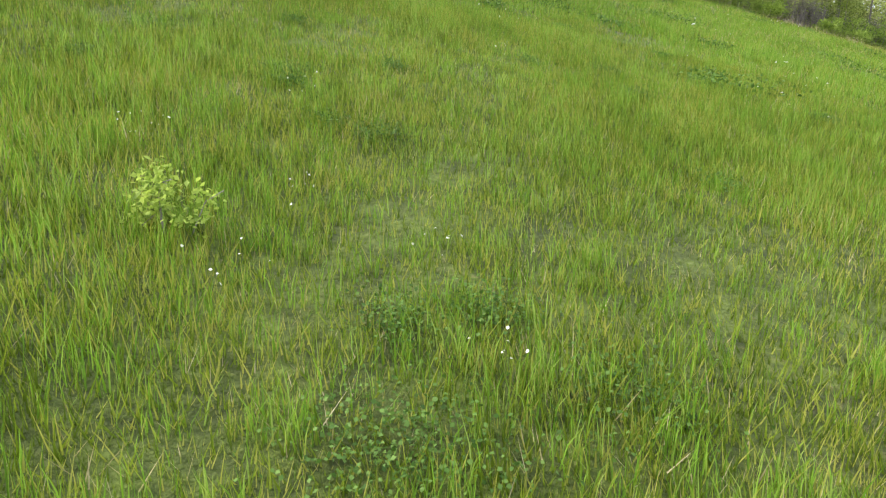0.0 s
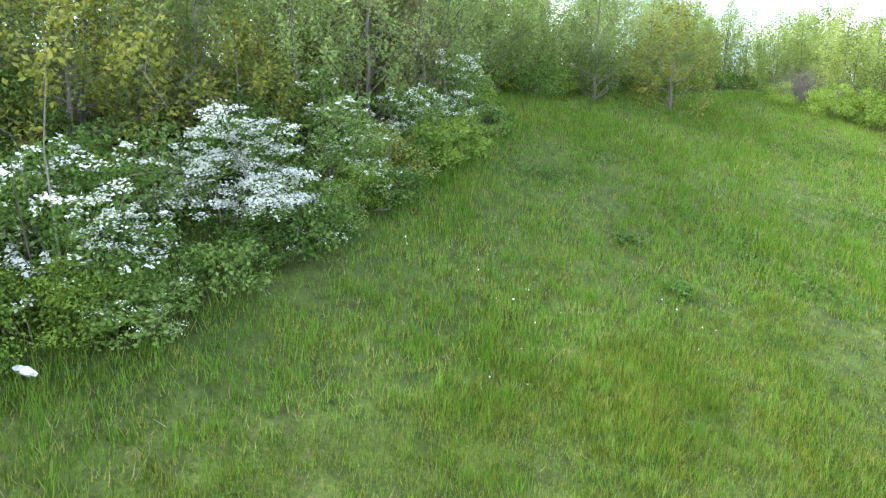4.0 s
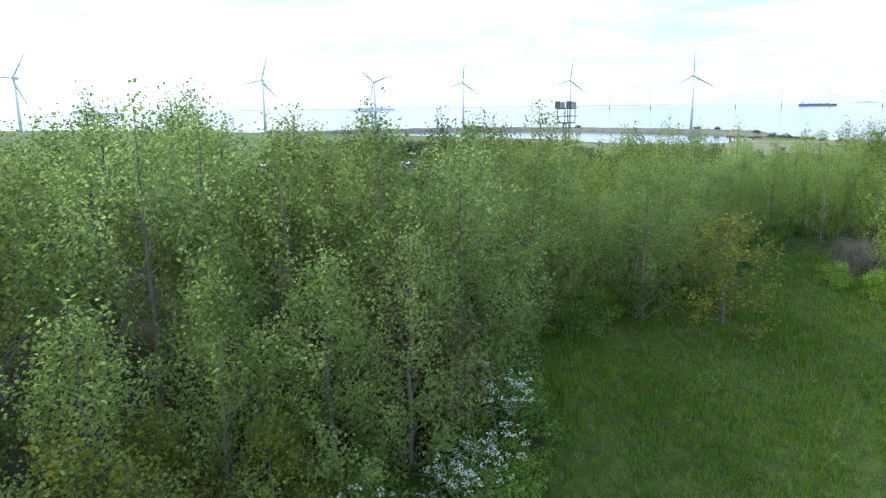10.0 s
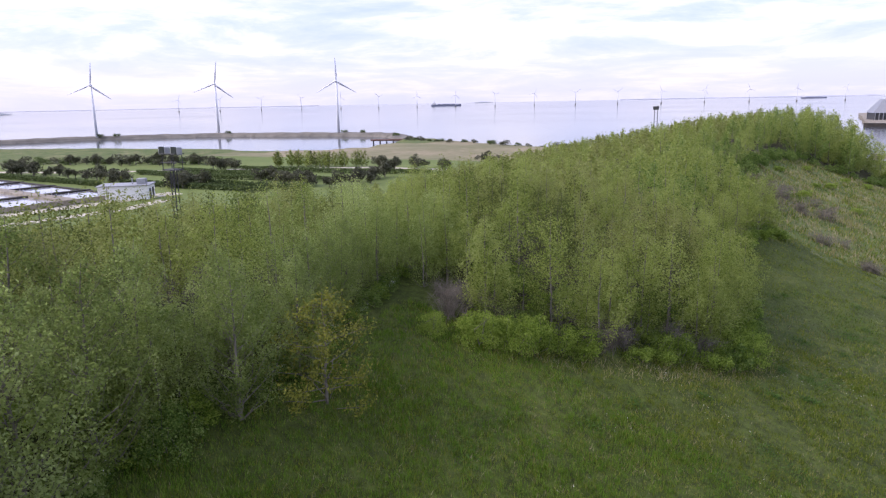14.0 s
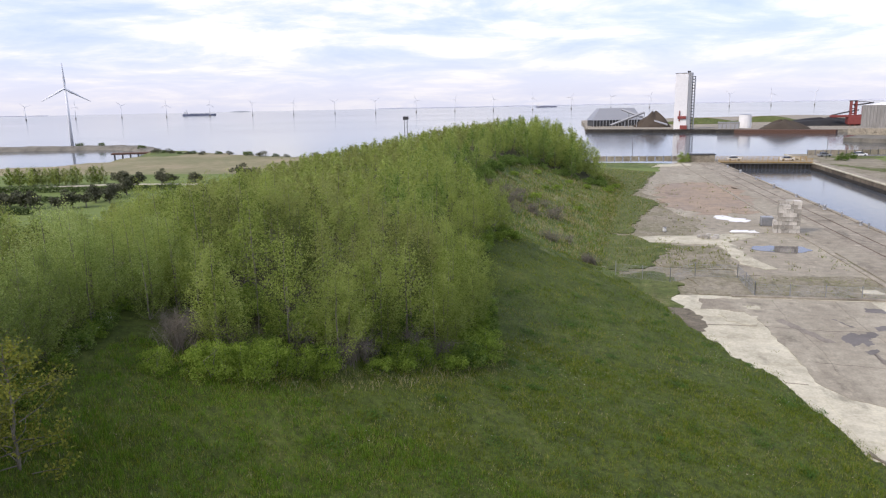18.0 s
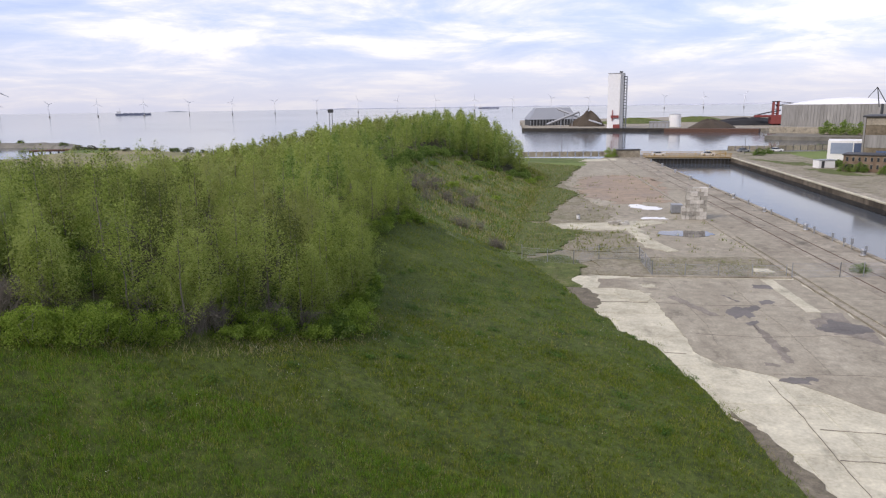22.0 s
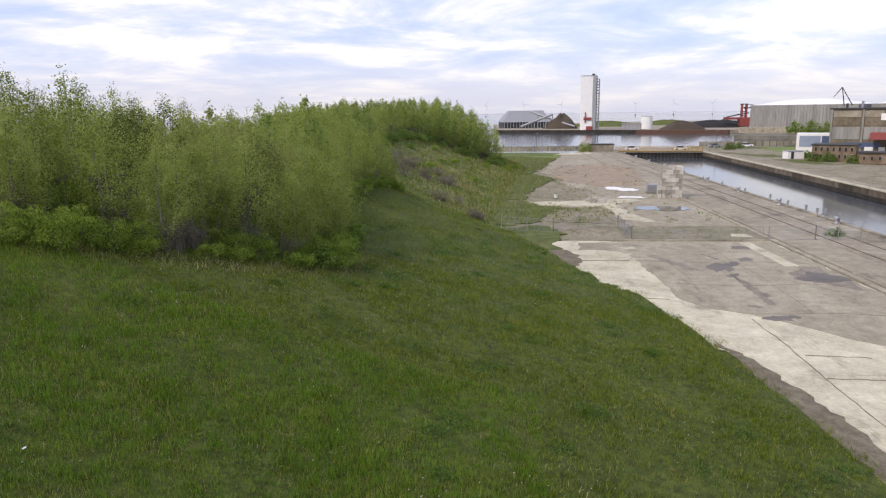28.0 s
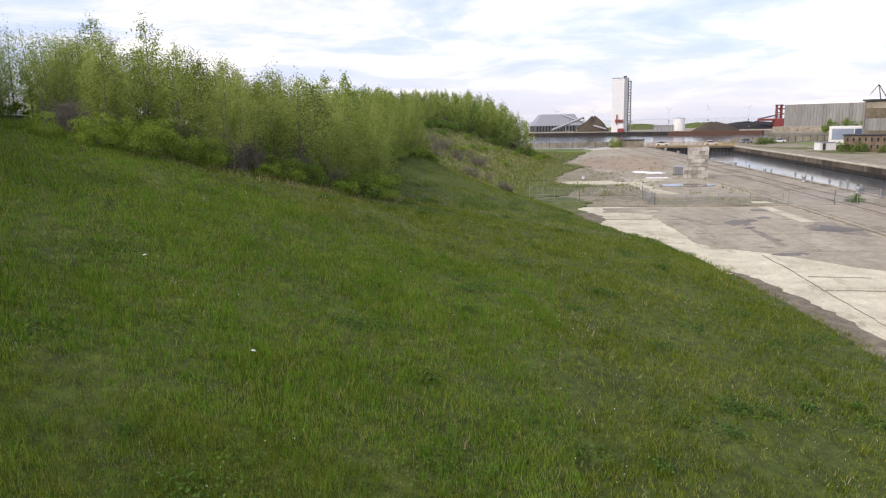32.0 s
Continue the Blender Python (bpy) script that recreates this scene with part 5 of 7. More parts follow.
for k, o in enumerate(([(16.6, 66.9), (16.9, 65.9), (17.5, 66.3), (17.2, 67.3)], [(17.4, 65.6), (17.7, 64.3), (18.4, 64.9), (18.0, 66.2)], [(19.9, 68.4), (21.2, 68.7), (21.1, 69.4), (20.0, 69.3)], [(17.2, 71.5), (17.5, 71.6), (18.6, 69.2), (18.2, 69.2)], [(17.0, 51.6), (17.8, 51.2), (18.0, 51.7), (17.3, 52.0)], [(20.95, 74.04), (23.04, 73.76), (23.3, 75.23), (21.3, 75.42)], [(22.9, 62.2), (24.4, 62.6), (24.2, 64.6), (23.4, 64.2)])):
    mx_, my_ = sum(p[0] for p in o) / len(o), sum(p[1] for p in o) / len(o)
    o = [(mx_ + (px - mx_) * 0.85, my_ + (py - my_) * 0.95) for px, py in o]
    sheet("asphalt_patch", o, 2.0, 2.052 + 0.001 * k, M_ASPHD, "dark tar patch on the worn asphalt", "pavement", 20 + k, 0.3, 0.16)
for k, o in enumerate(([(7.93, 71.73), (11.23, 71.55), (10.54, 68.79), (8.28, 69.71)], [(10.54, 74.86), (11.93, 75.14), (12.1, 73.94), (10.88, 73.76)])):
    sheet("bare_concrete_patch", o, 2.0, 2.056 + 0.001 * k, M_CONC, "bare pale concrete showing through", "pavement", 30 + k, 0.4, 0.25)
# narrow pale strip and kerb strips across the slab
sheet("concrete_strip", [(22.86, 66.39), (24.08, 66.39), (23.9, 77.44), (22.78, 77.44)], 2.0, 2.062, M_CONC, "pale repaired concrete strip", "pavement", 41, 1.0, 0.06)
sheet("kerb", [(10.36, 78), (25.99, 78), (25.99, 78.46), (10.36, 78.46)], 1.8, 2.16, M_QUAY, "low broken concrete kerb along the weedy strip", "kerb", 42, 1.0, 0.04)
# far yard: greys, ochre, pale L-shaped slab
sheet("pavement", [(4.37, 108.76), (11.75, 111.52), (14.88, 122.57), (10.88, 139.15), (12.62, 148.36), (9.15, 162.18), (12.62, 183.36), (20.43, 226.65), (27.38, 236.78), (36.58, 237.7), (31.72, 148.36), (26.33, 87.57), (12.45, 87.02), (12.1, 101.39), (6.98, 104.15)], 1.6, 2.0, M_ASPH, "grey worn yard paving fading to gravel", "pavement", 51, 2.0, 0.8)
sheet("gravel_spread", [(12.27, 139.15), (16.96, 130.86), (24.77, 132.7), (29.11, 152.97), (29.98, 175.99), (22.17, 181.52), (14.79, 175.99), (12.1, 159.41)], 1.9, 2.03, M_SANDY, "ochre stained gravel spread over the paving", "gravel", 52, 1.2, 1.5)
sheet("concrete_strip", [(3.59, 109.31), (3.94, 105.63), (9.15, 105.07), (14.01, 103.78), (14.36, 92.73), (16.44, 90.34), (18, 90.71), (16.27, 97.7), (15.74, 106.92), (20.43, 110.6), (19.04, 112.99), (12.62, 110.97), (7.41, 110.6)], 1.9, 2.05, M_CONC, "pale broken L-shaped concrete slab", "pavement", 53, 0.9, 0.3)
sheet("concrete_strip", [(16.96, 221.12), (28.24, 224.8), (29.98, 232.17), (20.43, 230.33)], 1.9, 2.05, M_CONC, "pale concrete apron", "pavement", 54, 1.6, 0.8)
# puddles: opaque white paint stands in for the sky they reflect
for k, o in enumerate(([(17.7, 126.6), (19.4, 124.2), (21.6, 123.4), (22.9, 125.4), (21.2, 127.4), (19.6, 130.6), (18.0, 129.6)], [(17.65, 114.1), (21.47, 114.1), (21.3, 115.76), (18, 115.76)])):
    sheet("bare_concrete_patch", o, 1.95, 2.056 + 0.002 * k, M_WHITE, "puddle on the paving with the white sky's reflection painted on", "pavement", 60 + k, 0.6, 0.4)
sheet("puddle", [(17.48, 101.94), (19.22, 100.65), (22.52, 99.73), (24.95, 101.76), (24.42, 104.15), (20.43, 104.7), (18.18, 103.78)], 1.98, 2.058, M_PUDDLE, "shallow rain puddle on the paving", "puddle", 63, 0.5, 0.25)
sheet("gravel_spread", [(4.81, 91.26), (13.66, 89.97), (13.49, 103.23), (7.06, 104.34), (3.94, 98.63)], 1.9, 2.02, M_GRAVEL, "brown weedy gravel bed", "gravel", 64, 1.4, 0.6)
sheet("gravel_spread", [(7.41, 78.92), (25.99, 78.73), (25.81, 87.76), (7.41, 87.21)], 1.9, 2.022, M_GRAVEL, "strip of gravel overgrown with weeds", "gravel", 65, 1.4, 0.5)
sheet("concrete_strip", [(23.21, 80.57), (25.29, 80.39), (25.12, 82.05), (23.56, 82.23)], 1.9, 2.08, M_CONC, "loose pale concrete slab among weeds", "slab", 66, 0.5, 0.15)

# stains drawn out across the asphalt, soil at the grass edge, weeds creeping into the yard
for k, o in enumerate(([(17.5, 63.6), (18.0, 60.6), (17.5, 54.4), (17.0, 54.4), (17.2, 59.2)], [(22.2, 64.2), (24.3, 65.4), (25.7, 61.5), (25.2, 58.2), (23.5, 60.6), (22.0, 61.6)], [(15.6, 54.5), (16.5, 54.0), (16.3, 53.6), (15.5, 53.8)], [(17.3, 57.3), (18.1, 57.7), (18.1, 56.7), (17.4, 56.3)],
                       [(22.6, 60.5), (24.9, 61.5), (25.6, 66.5), (23.8, 66.1)], [(12.4, 70.5), (13.1, 71.1), (15.6, 65.0), (14.8, 64.9)])):
    sheet("asphalt_stain", o, 2.0, 2.048 + 0.0006 * k, M_STAIN, "brownish stain drawn out over worn asphalt", "pavement", 200 + k, 0.4, 0.12)
for k, o in enumerate(([(16.3, 66.0), (17.6, 67.8), (18.1, 67.3), (19.4, 68.2), (19.6, 67.4), (18.3, 66.1), (18.4, 65.0), (17.5, 65.2), (16.6, 64.2)], [(20.0, 69.4), (20.9, 70.1), (21.5, 69.5), (21.0, 68.7), (20.3, 68.8)], [(21.9, 62.2), (24.2, 64.0), (25.8, 63.1), (26.0, 61.5), (23.7, 60.7), (22.3, 61.3)], [(15.4, 51.2), (16.3, 51.9), (17.3, 51.6), (17.2, 50.7), (16.3, 50.8)], [(17.0, 63.2), (18.1, 63.9), (18.1, 63.2), (17.2, 62.5)])):
    sheet("asphalt_stain", o, 2.0, 2.054 + 0.0006 * k, M_ASPHD, "dark tangle of tar and tyre marks on the asphalt", "pavement", 250 + k, 0.25, 0.14)
sheet("soil_verge", [(11.1, 46.5), (11.7, 45.1), (12.3, 42.6), (12.7, 40.2), (13.2, 37.8), (13.5, 35.5), (13.5, 32.8), (13.8, 25), (12.6, 25), (12.2, 32.7), (11.7, 34.7), (11.2, 36.5), (11.4, 40.9)], 1.9, 2.055, M_SOIL, "dark trodden soil between grass and concrete", "soil", 210, 0.5, 0.2)
sheet("soil_verge", [(3.6, 73.5), (5.6, 73.2), (6.4, 69.5), (5.9, 66.6), (5.0, 66.4), (4.2, 69)], 1.9, 2.05, M_SOIL, "dark trodden soil between grass and concrete", "soil", 211, 0.5, 0.25)
TURF = ([(2, 217), (16.3, 206), (13, 190), (9.9, 172.3), (6.5, 157), (4, 150), (0, 160), (-2, 190)], [(0, 150), (6.5, 156), (10.7, 146), (8.5, 138), (6.9, 131), (4.5, 122), (3, 112), (-2.5, 112), (-1, 135)],
        [(-3.5, 109), (3, 111), (5, 105.3), (8, 104.5), (6.5, 99), (5.3, 95.3), (3.6, 90.4), (0, 88), (-4.5, 88), (-5, 100)], [(-1, 86), (4, 88), (6.6, 82.5), (5.5, 80), (5, 77.8), (4.8, 73.5), (3, 74), (0.5, 80)],
        [(12.7, 79.5), (16, 79.2), (15.2, 86), (12.6, 86.3)], [(17, 79.0), (25.6, 79.0), (25.6, 80.6), (18, 80.8)], [(20.4, 83), (24.9, 82.6), (25.2, 86.9), (21, 86.2)])
for k, o in enumerate(TURF[:4]):
    sheet("weedy_turf", o, 1.8, 2.06 + 0.001 * k, M_TURF, "rough weedy turf creeping over the gravel yard", "turf", 220 + k, 1.0, 0.7)
r_tf = np.random.default_rng(230)
tfx, tfy = [], []
for o in TURF:
    xs_, ys_ = [p[0] for p in o], [p[1] for p in o]
    n = int((max(xs_) - min(xs_)) * (max(ys_) - min(ys_)) * 9)
    qx, qy = r_tf.uniform(min(xs_) - 0.5, max(xs_) + 0.5, n), r_tf.uniform(min(ys_) - 0.5, max(ys_) + 0.5, n)
    ok = poly_distance(qx, qy, o) > r_tf.uniform(-0.6, 0.6, n)
    tfx.append(qx[ok])
    tfy.append(qy[ok])
for x0, x1, y0, y1, n in ((12.6, 25.9, 79.0, 86.8, 900), (5.5, 13.8, 90.5, 103.5, 420), (6, 26, 88, 112, 260), (10, 28, 112, 180, 420), (10, 26, 62, 77, 60)):
    cx_, cy_ = r_tf.uniform(x0, x1, n // 4), r_tf.uniform(y0, y1, n // 4)
    tfx.append(np.repeat(cx_, 6) + r_tf.normal(0, 0.22, 6 * len(cx_)))
    tfy.append(np.repeat(cy_, 6) + r_tf.normal(0, 0.22, 6 * len(cy_)))
tfx, tfy = np.concatenate(tfx), np.concatenate(tfy)
for name, lo, hi, material, label in (("yard_weeds", 0.0, 0.72, M_SLOPE, "rough green weeds growing over the yard"), ("dry_weeds", 0.72, 1.0, M_STRAW, "dry straw-coloured weeds growing over the yard")):
    pickt = r_tf.uniform(0, 1, len(tfx))
    ok = (pickt >= lo) & (pickt < hi)
    low = np.where(tfy[ok] < 90, 0.5, 1.0)
    v, f = blades(tfx[ok], tfy[ok], r_tf.uniform(0.2, 0.5, ok.sum()) * low, r_tf.uniform(0.05, 0.1, ok.sum()) * low, r_tf.uniform(0.1, 0.9, ok.sum()), r_tf, 1)
    tagged(link(name, quad_mesh(name, v + np.array([0, 0, 0.07]), f, material)), label, "weeds", kind="stuff")
# open cracks and joints in the paving
for k, pts in enumerate(([(14.6, 34.0), (14.7, 41.2), (14.9, 46.5), (14.7, 51.8)], [(5.1, 68.6), (8, 68.7), (11.1, 68.6)], [(9.4, 56.0), (11.6, 55.6)], [(14.8, 41.2), (17.5, 41.0), (24, 40.6)], [(15.2, 44.5), (19.1, 44.1)],
                         [(11.1, 68.6), (16, 67.9), (20.4, 68.3), (26, 67.5)], [(13.8, 77), (13.5, 70), (13.9, 63), (13.4, 57)], [(19.5, 77.4), (19.2, 70), (19.6, 62), (19.1, 52)], [(12.5, 60.2), (17, 59.6), (22, 60.3), (26, 59.8)], [(15.5, 52.2), (21, 52.5), (26, 51.6)])):
    g = Geo()
    r_ck = np.random.default_rng(240 + k)
    line = []
    for (ax, ay), (bx, by) in zip(pts, pts[1:]):
        m = max(2, int(math.hypot(bx - ax, by - ay) / 0.6))
        line += [(ax + (bx - ax) * j / m + r_ck.normal(0, 0.04), ay + (by - ay) * j / m + r_ck.normal(0, 0.04)) for j in range(m)]
    for (ax, ay), (bx, by) in zip(line, line[1:]):
        ln = math.hypot(bx - ax, by - ay) + 1e-6
        w = r_ck.uniform(0.002, 0.014)
        nx_, ny_ = -(by - ay) / ln * w, (bx - ax) / ln * w
        g.prism([(ax - nx_, ay - ny_), (bx - nx_, by - ny_), (bx + nx_, by + ny_), (ax + nx_, ay + ny_)], 1.99, 2.062)
    tagged(link("crack", g.mesh("crack", M_STAIN)), "dark open crack across the worn paving", "pavement crack", kind="structure")

# quay roadway with rails, dark grooves and edge beam
def strip_along(name, off0, off1, y0, y1, z0, z1, material, label, category, n=1, gap=0.04, parent=None, shift=quay_left):
    made = []
    for k in range(n):
        a, b = y0 + (y1 - y0) * k / n + gap / 2, y0 + (y1 - y0) * (k + 1) / n - gap / 2
        o = [(shift(a) + off0, a), (shift(a) + off1, a), (shift(b) + off1, b), (shift(b) + off0, b)]
        ob = link(name, Geo().prism(o, z0, z1).mesh(name, material), parent)
        if parent is None:
            tagged(ob, label, category, kind="structure")
        made.append(ob)
    return made


quay = tagged(new("quay"), "old concrete quay with rails along the dock", "quay", kind="structure")
strip_along("bed", -11.3, -0.65, -60, 242, 1.3, 1.985, M_QUAY, "", "", 6, 0.0, quay)
strip_along("slab", -11.4, -6.6, -60, 242, 1.5, 2.012, M_ASPH, "", "", 30, 0.05, quay)
strip_along("slab", -6.4, -4.0, -60, 242, 1.5, 2.006, M_QUAY, "", "", 36, 0.05, quay)
strip_along("slab", -3.8, -0.7, -60, 242, 1.5, 2.018, M_QUAY, "", "", 44, 0.06, quay)
strip_along("edge_beam", -0.6, 0.0, -60, 242, 1.2, 2.16, M_QUAY, "", "", 40, 0.05, quay)
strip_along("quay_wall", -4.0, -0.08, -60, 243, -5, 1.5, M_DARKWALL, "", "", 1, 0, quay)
strip_along("pale_band", -7.5, -6.65, 55, 222, 1.5, 2.03, M_QUAY, "", "", 26, 0.3, quay)
for off in (-6.5, -3.9):
    for d in (0, 0.09):
        strip_along("crane_rail", off + d, off + d + 0.03, -60, 240, 1.9, 2.012, M_RUST, "", "", 4, 0.02, quay)
tagged(link("inner_kerb", Geo().prism([(26.25, -54.26), (26.77, -54.26), (27.03, 238.62), (26.51, 238.62)], 1.6, 2.10).mesh("inner_kerb", M_QUAY)), "worn concrete rail bed along the quay road", "kerb", kind="structure")


def bollard(y, off=-1.2, size=1.0, lean=0.0):
    t = thing("bollard", Matrix.Translation((quay_left(y) + off, y, 2.01)) @ Matrix.Rotation(lean, 4, "X"), "weathered iron mooring bollard on the dock edge", "bollard", "bollards along the dock")
    h = 0.95 * size
    part("base", Geo().box(0, 0, 0, 0.75 * size, 0.75 * size, 0.12, bev=0.03), M_QUAY, t)
    part("post", Geo().tube([(0, 0, 0.1), (0, 0, 0.25), (0, 0, h * 0.7), (0, 0, h * 0.78), (0, 0, h)], [0.30 * size, 0.24 * size, 0.24 * size, 0.36 * size, 0.30 * size], 12), M_STEEL, t, smooth=False)


for k in range(9):
    bollard(89 + k * 16.1, size=0.9 + 0.15 * (k % 2))
for y, hgt in ((89, 1.5), (92.4, 1.7), (94.4, 1.4), (97.5, 1.4), (103, 1.2), (109, 1.4), (119, 1.1), (130, 1.1), (141, 0.9), (154, 0.9)):
    t = thing("mooring_post", Matrix.Translation((quay_left(y) - 0.9, y, 2.0)), "short grey service post with a box head at the dock edge", "post", "posts along the dock")
    part("post", Geo().tube([(0, 0, 0), (0, 0, hgt * 0.75)], 0.07, 8), M_STEEL, t)
    part("box", Geo().box(0, 0, hgt * 0.42, 0.24, 0.2, hgt * 0.4, bev=0.03), M_STEEL, t)

# opposite quay: stepped wall
quay2 = tagged(new("quay"), "stepped old concrete quay wall across the dock", "quay", kind="structure")
strip_along("coping", 0.0, 0.7, 50, 270, 1.8, 2.05, M_CONC, "", "", 34, 0.05, quay2, quay_right)
strip_along("wall_panel", 0.12, 1.4, 50, 270, 0.3, 1.8, M_WALLQ, "", "", 40, 0.06, quay2, quay_right)
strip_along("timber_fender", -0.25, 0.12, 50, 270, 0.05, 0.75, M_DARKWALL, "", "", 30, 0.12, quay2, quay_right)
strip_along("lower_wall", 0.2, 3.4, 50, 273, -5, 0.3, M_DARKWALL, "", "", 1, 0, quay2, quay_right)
strip_along("slab", 0.7, 3.0, 50, 270, 1.6, 2.0, M_QUAY, "", "", 30, 0.05, quay2, quay_right)
strip_along("roadway", 3.05, 22, 50, 270, 1.6, 1.99, M_GRAVEL, "", "", 8, 0.05, quay2, quay_right)
for k, o in enumerate(([(76, 258), (90, 259), (92, 253), (84, 249), (77, 252)], [(68, 228), (72, 226), (76, 205), (73, 206)], [(74, 215), (79, 216), (80, 206), (77, 204)], [(72, 196), (78, 194), (80, 176), (74, 178)])):
    sheet("weedy_turf", o, 1.8, 2.03 + 0.002 * k, M_TURF, "green weeds spreading over the harbour road", "turf", 300 + k, 1.5, 0.9)
# yellow-railed dam across the dock mouth
dam = thing("dock_gate", Matrix.Identity(4), "dark dock gate carrying a roadway with faded yellow railings", "dock gate", kind="structure")
ang = math.atan2(-2.4, 25.0)
W = 27.0
M_DAM = Matrix.Translation((38.6, 237.6, 0)) @ Matrix.Rotation(ang, 4, "Z")
dam.matrix_basis = M_DAM
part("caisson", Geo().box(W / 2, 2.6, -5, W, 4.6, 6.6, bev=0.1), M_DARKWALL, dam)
part("roadway", Geo().box(W / 2, 4.3, 1.5, W + 4, 9.0, 0.7, bev=0.08), M_QUAY, dam)
part("girder", Geo().box(W / 2, -0.28, 1.95, W, 0.2, 0.3, bev=0.04), M_YELLOW, dam)
for k in range(24):
    part("fender_pile", Geo().box(0.9 + k * (W - 1.8) / 23, 0.2, -3, 0.3, 0.2, 4.5, bev=0.03), M_DKSTEEL, dam)
for side, yy in (("near", -0.05), ("far", 8.6)):
    for k in range(18):
        part("rail_post", Geo().box(0.4 + k * (W - 0.8) / 17, yy, 2.2, 0.12, 0.12, 1.15, bev=0.02), M_YELLOW, dam)
    for zz in (2.45, 2.8, 3.15):
        part("rail", Geo().box(W / 2, yy, zz, W, 0.07, 0.11, bev=0.01), M_YELLOW, dam)


# ---- loose things in the yard ----
def block_tower(x, y, turn):
    t = thing("block_stack", Matrix.Translation((x, y, 2.0)) @ Matrix.Rotation(turn, 4, "Z"), "tall stack of cast concrete blocks with gaps and a ragged top", "concrete blocks")
    me = [Geo().box(0, 0, 0, 0.97, 0.74, 0.585, bev=0.025).mesh("block", M_BLOCK), Geo().box(0, 0, 0, 0.48, 0.74, 0.585, bev=0.025).mesh("half_block", M_BLOCK)]
    r = np.random.default_rng(4)
    for c in range(8):
        row = [(-0.98, 0), (0, 0), (0.98, 0)] if c % 2 else [(-1.23, 1), (-0.49, 0), (0.49, 0), (1.23, 1)]
        if c < 3:
            row.append((-1.75 if c % 2 == 0 else -1.73, 1))
        for layer in (0, 1):
            for px, k in row:
                if c == 7 and px < 0.2 and layer == 0:
                    continue
                link("block", me[k], t, Matrix.Translation((px + r.uniform(-0.03, 0.03), (layer - 0.5) * 0.76 + r.uniform(-0.04, 0.04), c * 0.595)) @ Matrix.Rotation(r.uniform(-0.02, 0.02), 4, "Z"))
    return t


block_tower(25.5, 114.84, radians(-4))


def small_container(x, y, turn):
    t = thing("container", Matrix.Translation((x, y, 2.0)) @ Matrix.Rotation(turn, 4, "Z"), "small grey corrugated storage box beside the block stack", "container")
    part("body", Geo().box(0, 0, 0.08, 1.7, 1.5, 1.35, bev=0.03), M_STEEL, t)
    for k in range(8):
        part("rib", Geo().box(-0.75 + k * 0.214, -0.77, 0.12, 0.09, 0.05, 1.25, bev=0.01), M_STEEL, t)
    for sx in (-0.8, 0.8):
        part("foot", Geo().box(sx, 0, 0, 0.12, 1.4, 0.09), M_DKSTEEL, t)
    return t


small_container(24.0, 120.6, radians(-4))
r_blk = np.random.default_rng(9)
for k, (x, y) in enumerate(((12.3, 109.3), (12.9, 108.6), (13.5, 109.2), (14.1, 108.7), (14.6, 109.3))):
    tagged(link("concrete_block", Geo().box(0, 0, 0, 0.6 + 0.2 * (k % 2), 0.5, 0.42 + 0.12 * (k % 3), bev=0.04).mesh("concrete_block", M_BLOCK), m=Matrix.Translation((x, y, 2.03)) @ Matrix.Rotation(r_blk.uniform(-0.4, 0.4), 4, "Z")), "loose cast concrete block lying on the slab", "concrete block", "loose blocks")
t = thing("oil_drum", Matrix.Translation((8.1, 114.2, 2.0)) @ Matrix.Scale(0.75, 4), "pale metal drum with dark bands standing on the paving", "drum")
part("body", Geo().tube([(0, 0, 0), (0, 0, 0.3), (0, 0, 0.6), (0, 0, 0.88)], [0.36, 0.37, 0.37, 0.36], 14), M_WHITE, t)
for zz in (0.02, 0.3, 0.6, 0.86):
    part("band", Geo().tube([(0, 0, zz), (0, 0, zz + 0.05)], 0.39, 14), M_DKSTEEL, t)


def fence_run(pts, h=1.7):
    """Chain-link run: posts, top and bottom wires, and a wire mesh of thin strands."""
    total = thing("fence", Matrix.Translation((pts[0][0], pts[0][1], 0)), "sagging grey chain-link fence across the yard", "fence")
    ox, oy = pts[0]
    for (ax, ay), (bx, by) in zip(pts, pts[1:]):
        ln = math.hypot(bx - ax, by - ay)
        n = max(1, round(ln / 3.2))
        for k in range(n + 1):
            px, py = ax + (bx - ax) * k / n, ay + (by - ay) * k / n
            z = gz(px, py) if px < 4 else 2.0
            part("post", Geo().tube([(px - ox, py - oy, z - 0.1), (px - ox, py - oy, z + h + 0.15)], 0.045, 6), M_STEEL, total)
        for k in range(n):
            p0 = (ax + (bx - ax) * k / n - ox, ay + (by - ay) * k / n - oy)
            p1 = (ax + (bx - ax) * (k + 1) / n - ox, ay + (by - ay) * (k + 1) / n - oy)
            g = Geo()
            for zz in (2.06, 2.0 + h * 0.5, 2.0 + h):
                g.tube([(p0[0], p0[1], zz), (p1[0], p1[1], zz)], 0.012, 3, cap=False)
            m = 22
            for j in range(-8, m):
                for sgn in (1, -1):
                    a0, a1 = j / m, (j + 8) / m
                    if sgn < 0:
                        a0, a1 = a1, a0
                    za, zb = 2.06, 2.0 + h
                    lo, hi = sorted((a0, a1))
                    if lo < 0 or hi > 1:
                        continue
                    g.tube([(p0[0] + (p1[0] - p0[0]) * a0, p0[1] + (p1[1] - p0[1]) * a0, za), (p0[0] + (p1[0] - p0[0]) * a1, p0[1] + (p1[1] - p0[1]) * a1, zb)], 0.006, 3, cap=False)
            part("wire_mesh", g, M_STEEL, total)


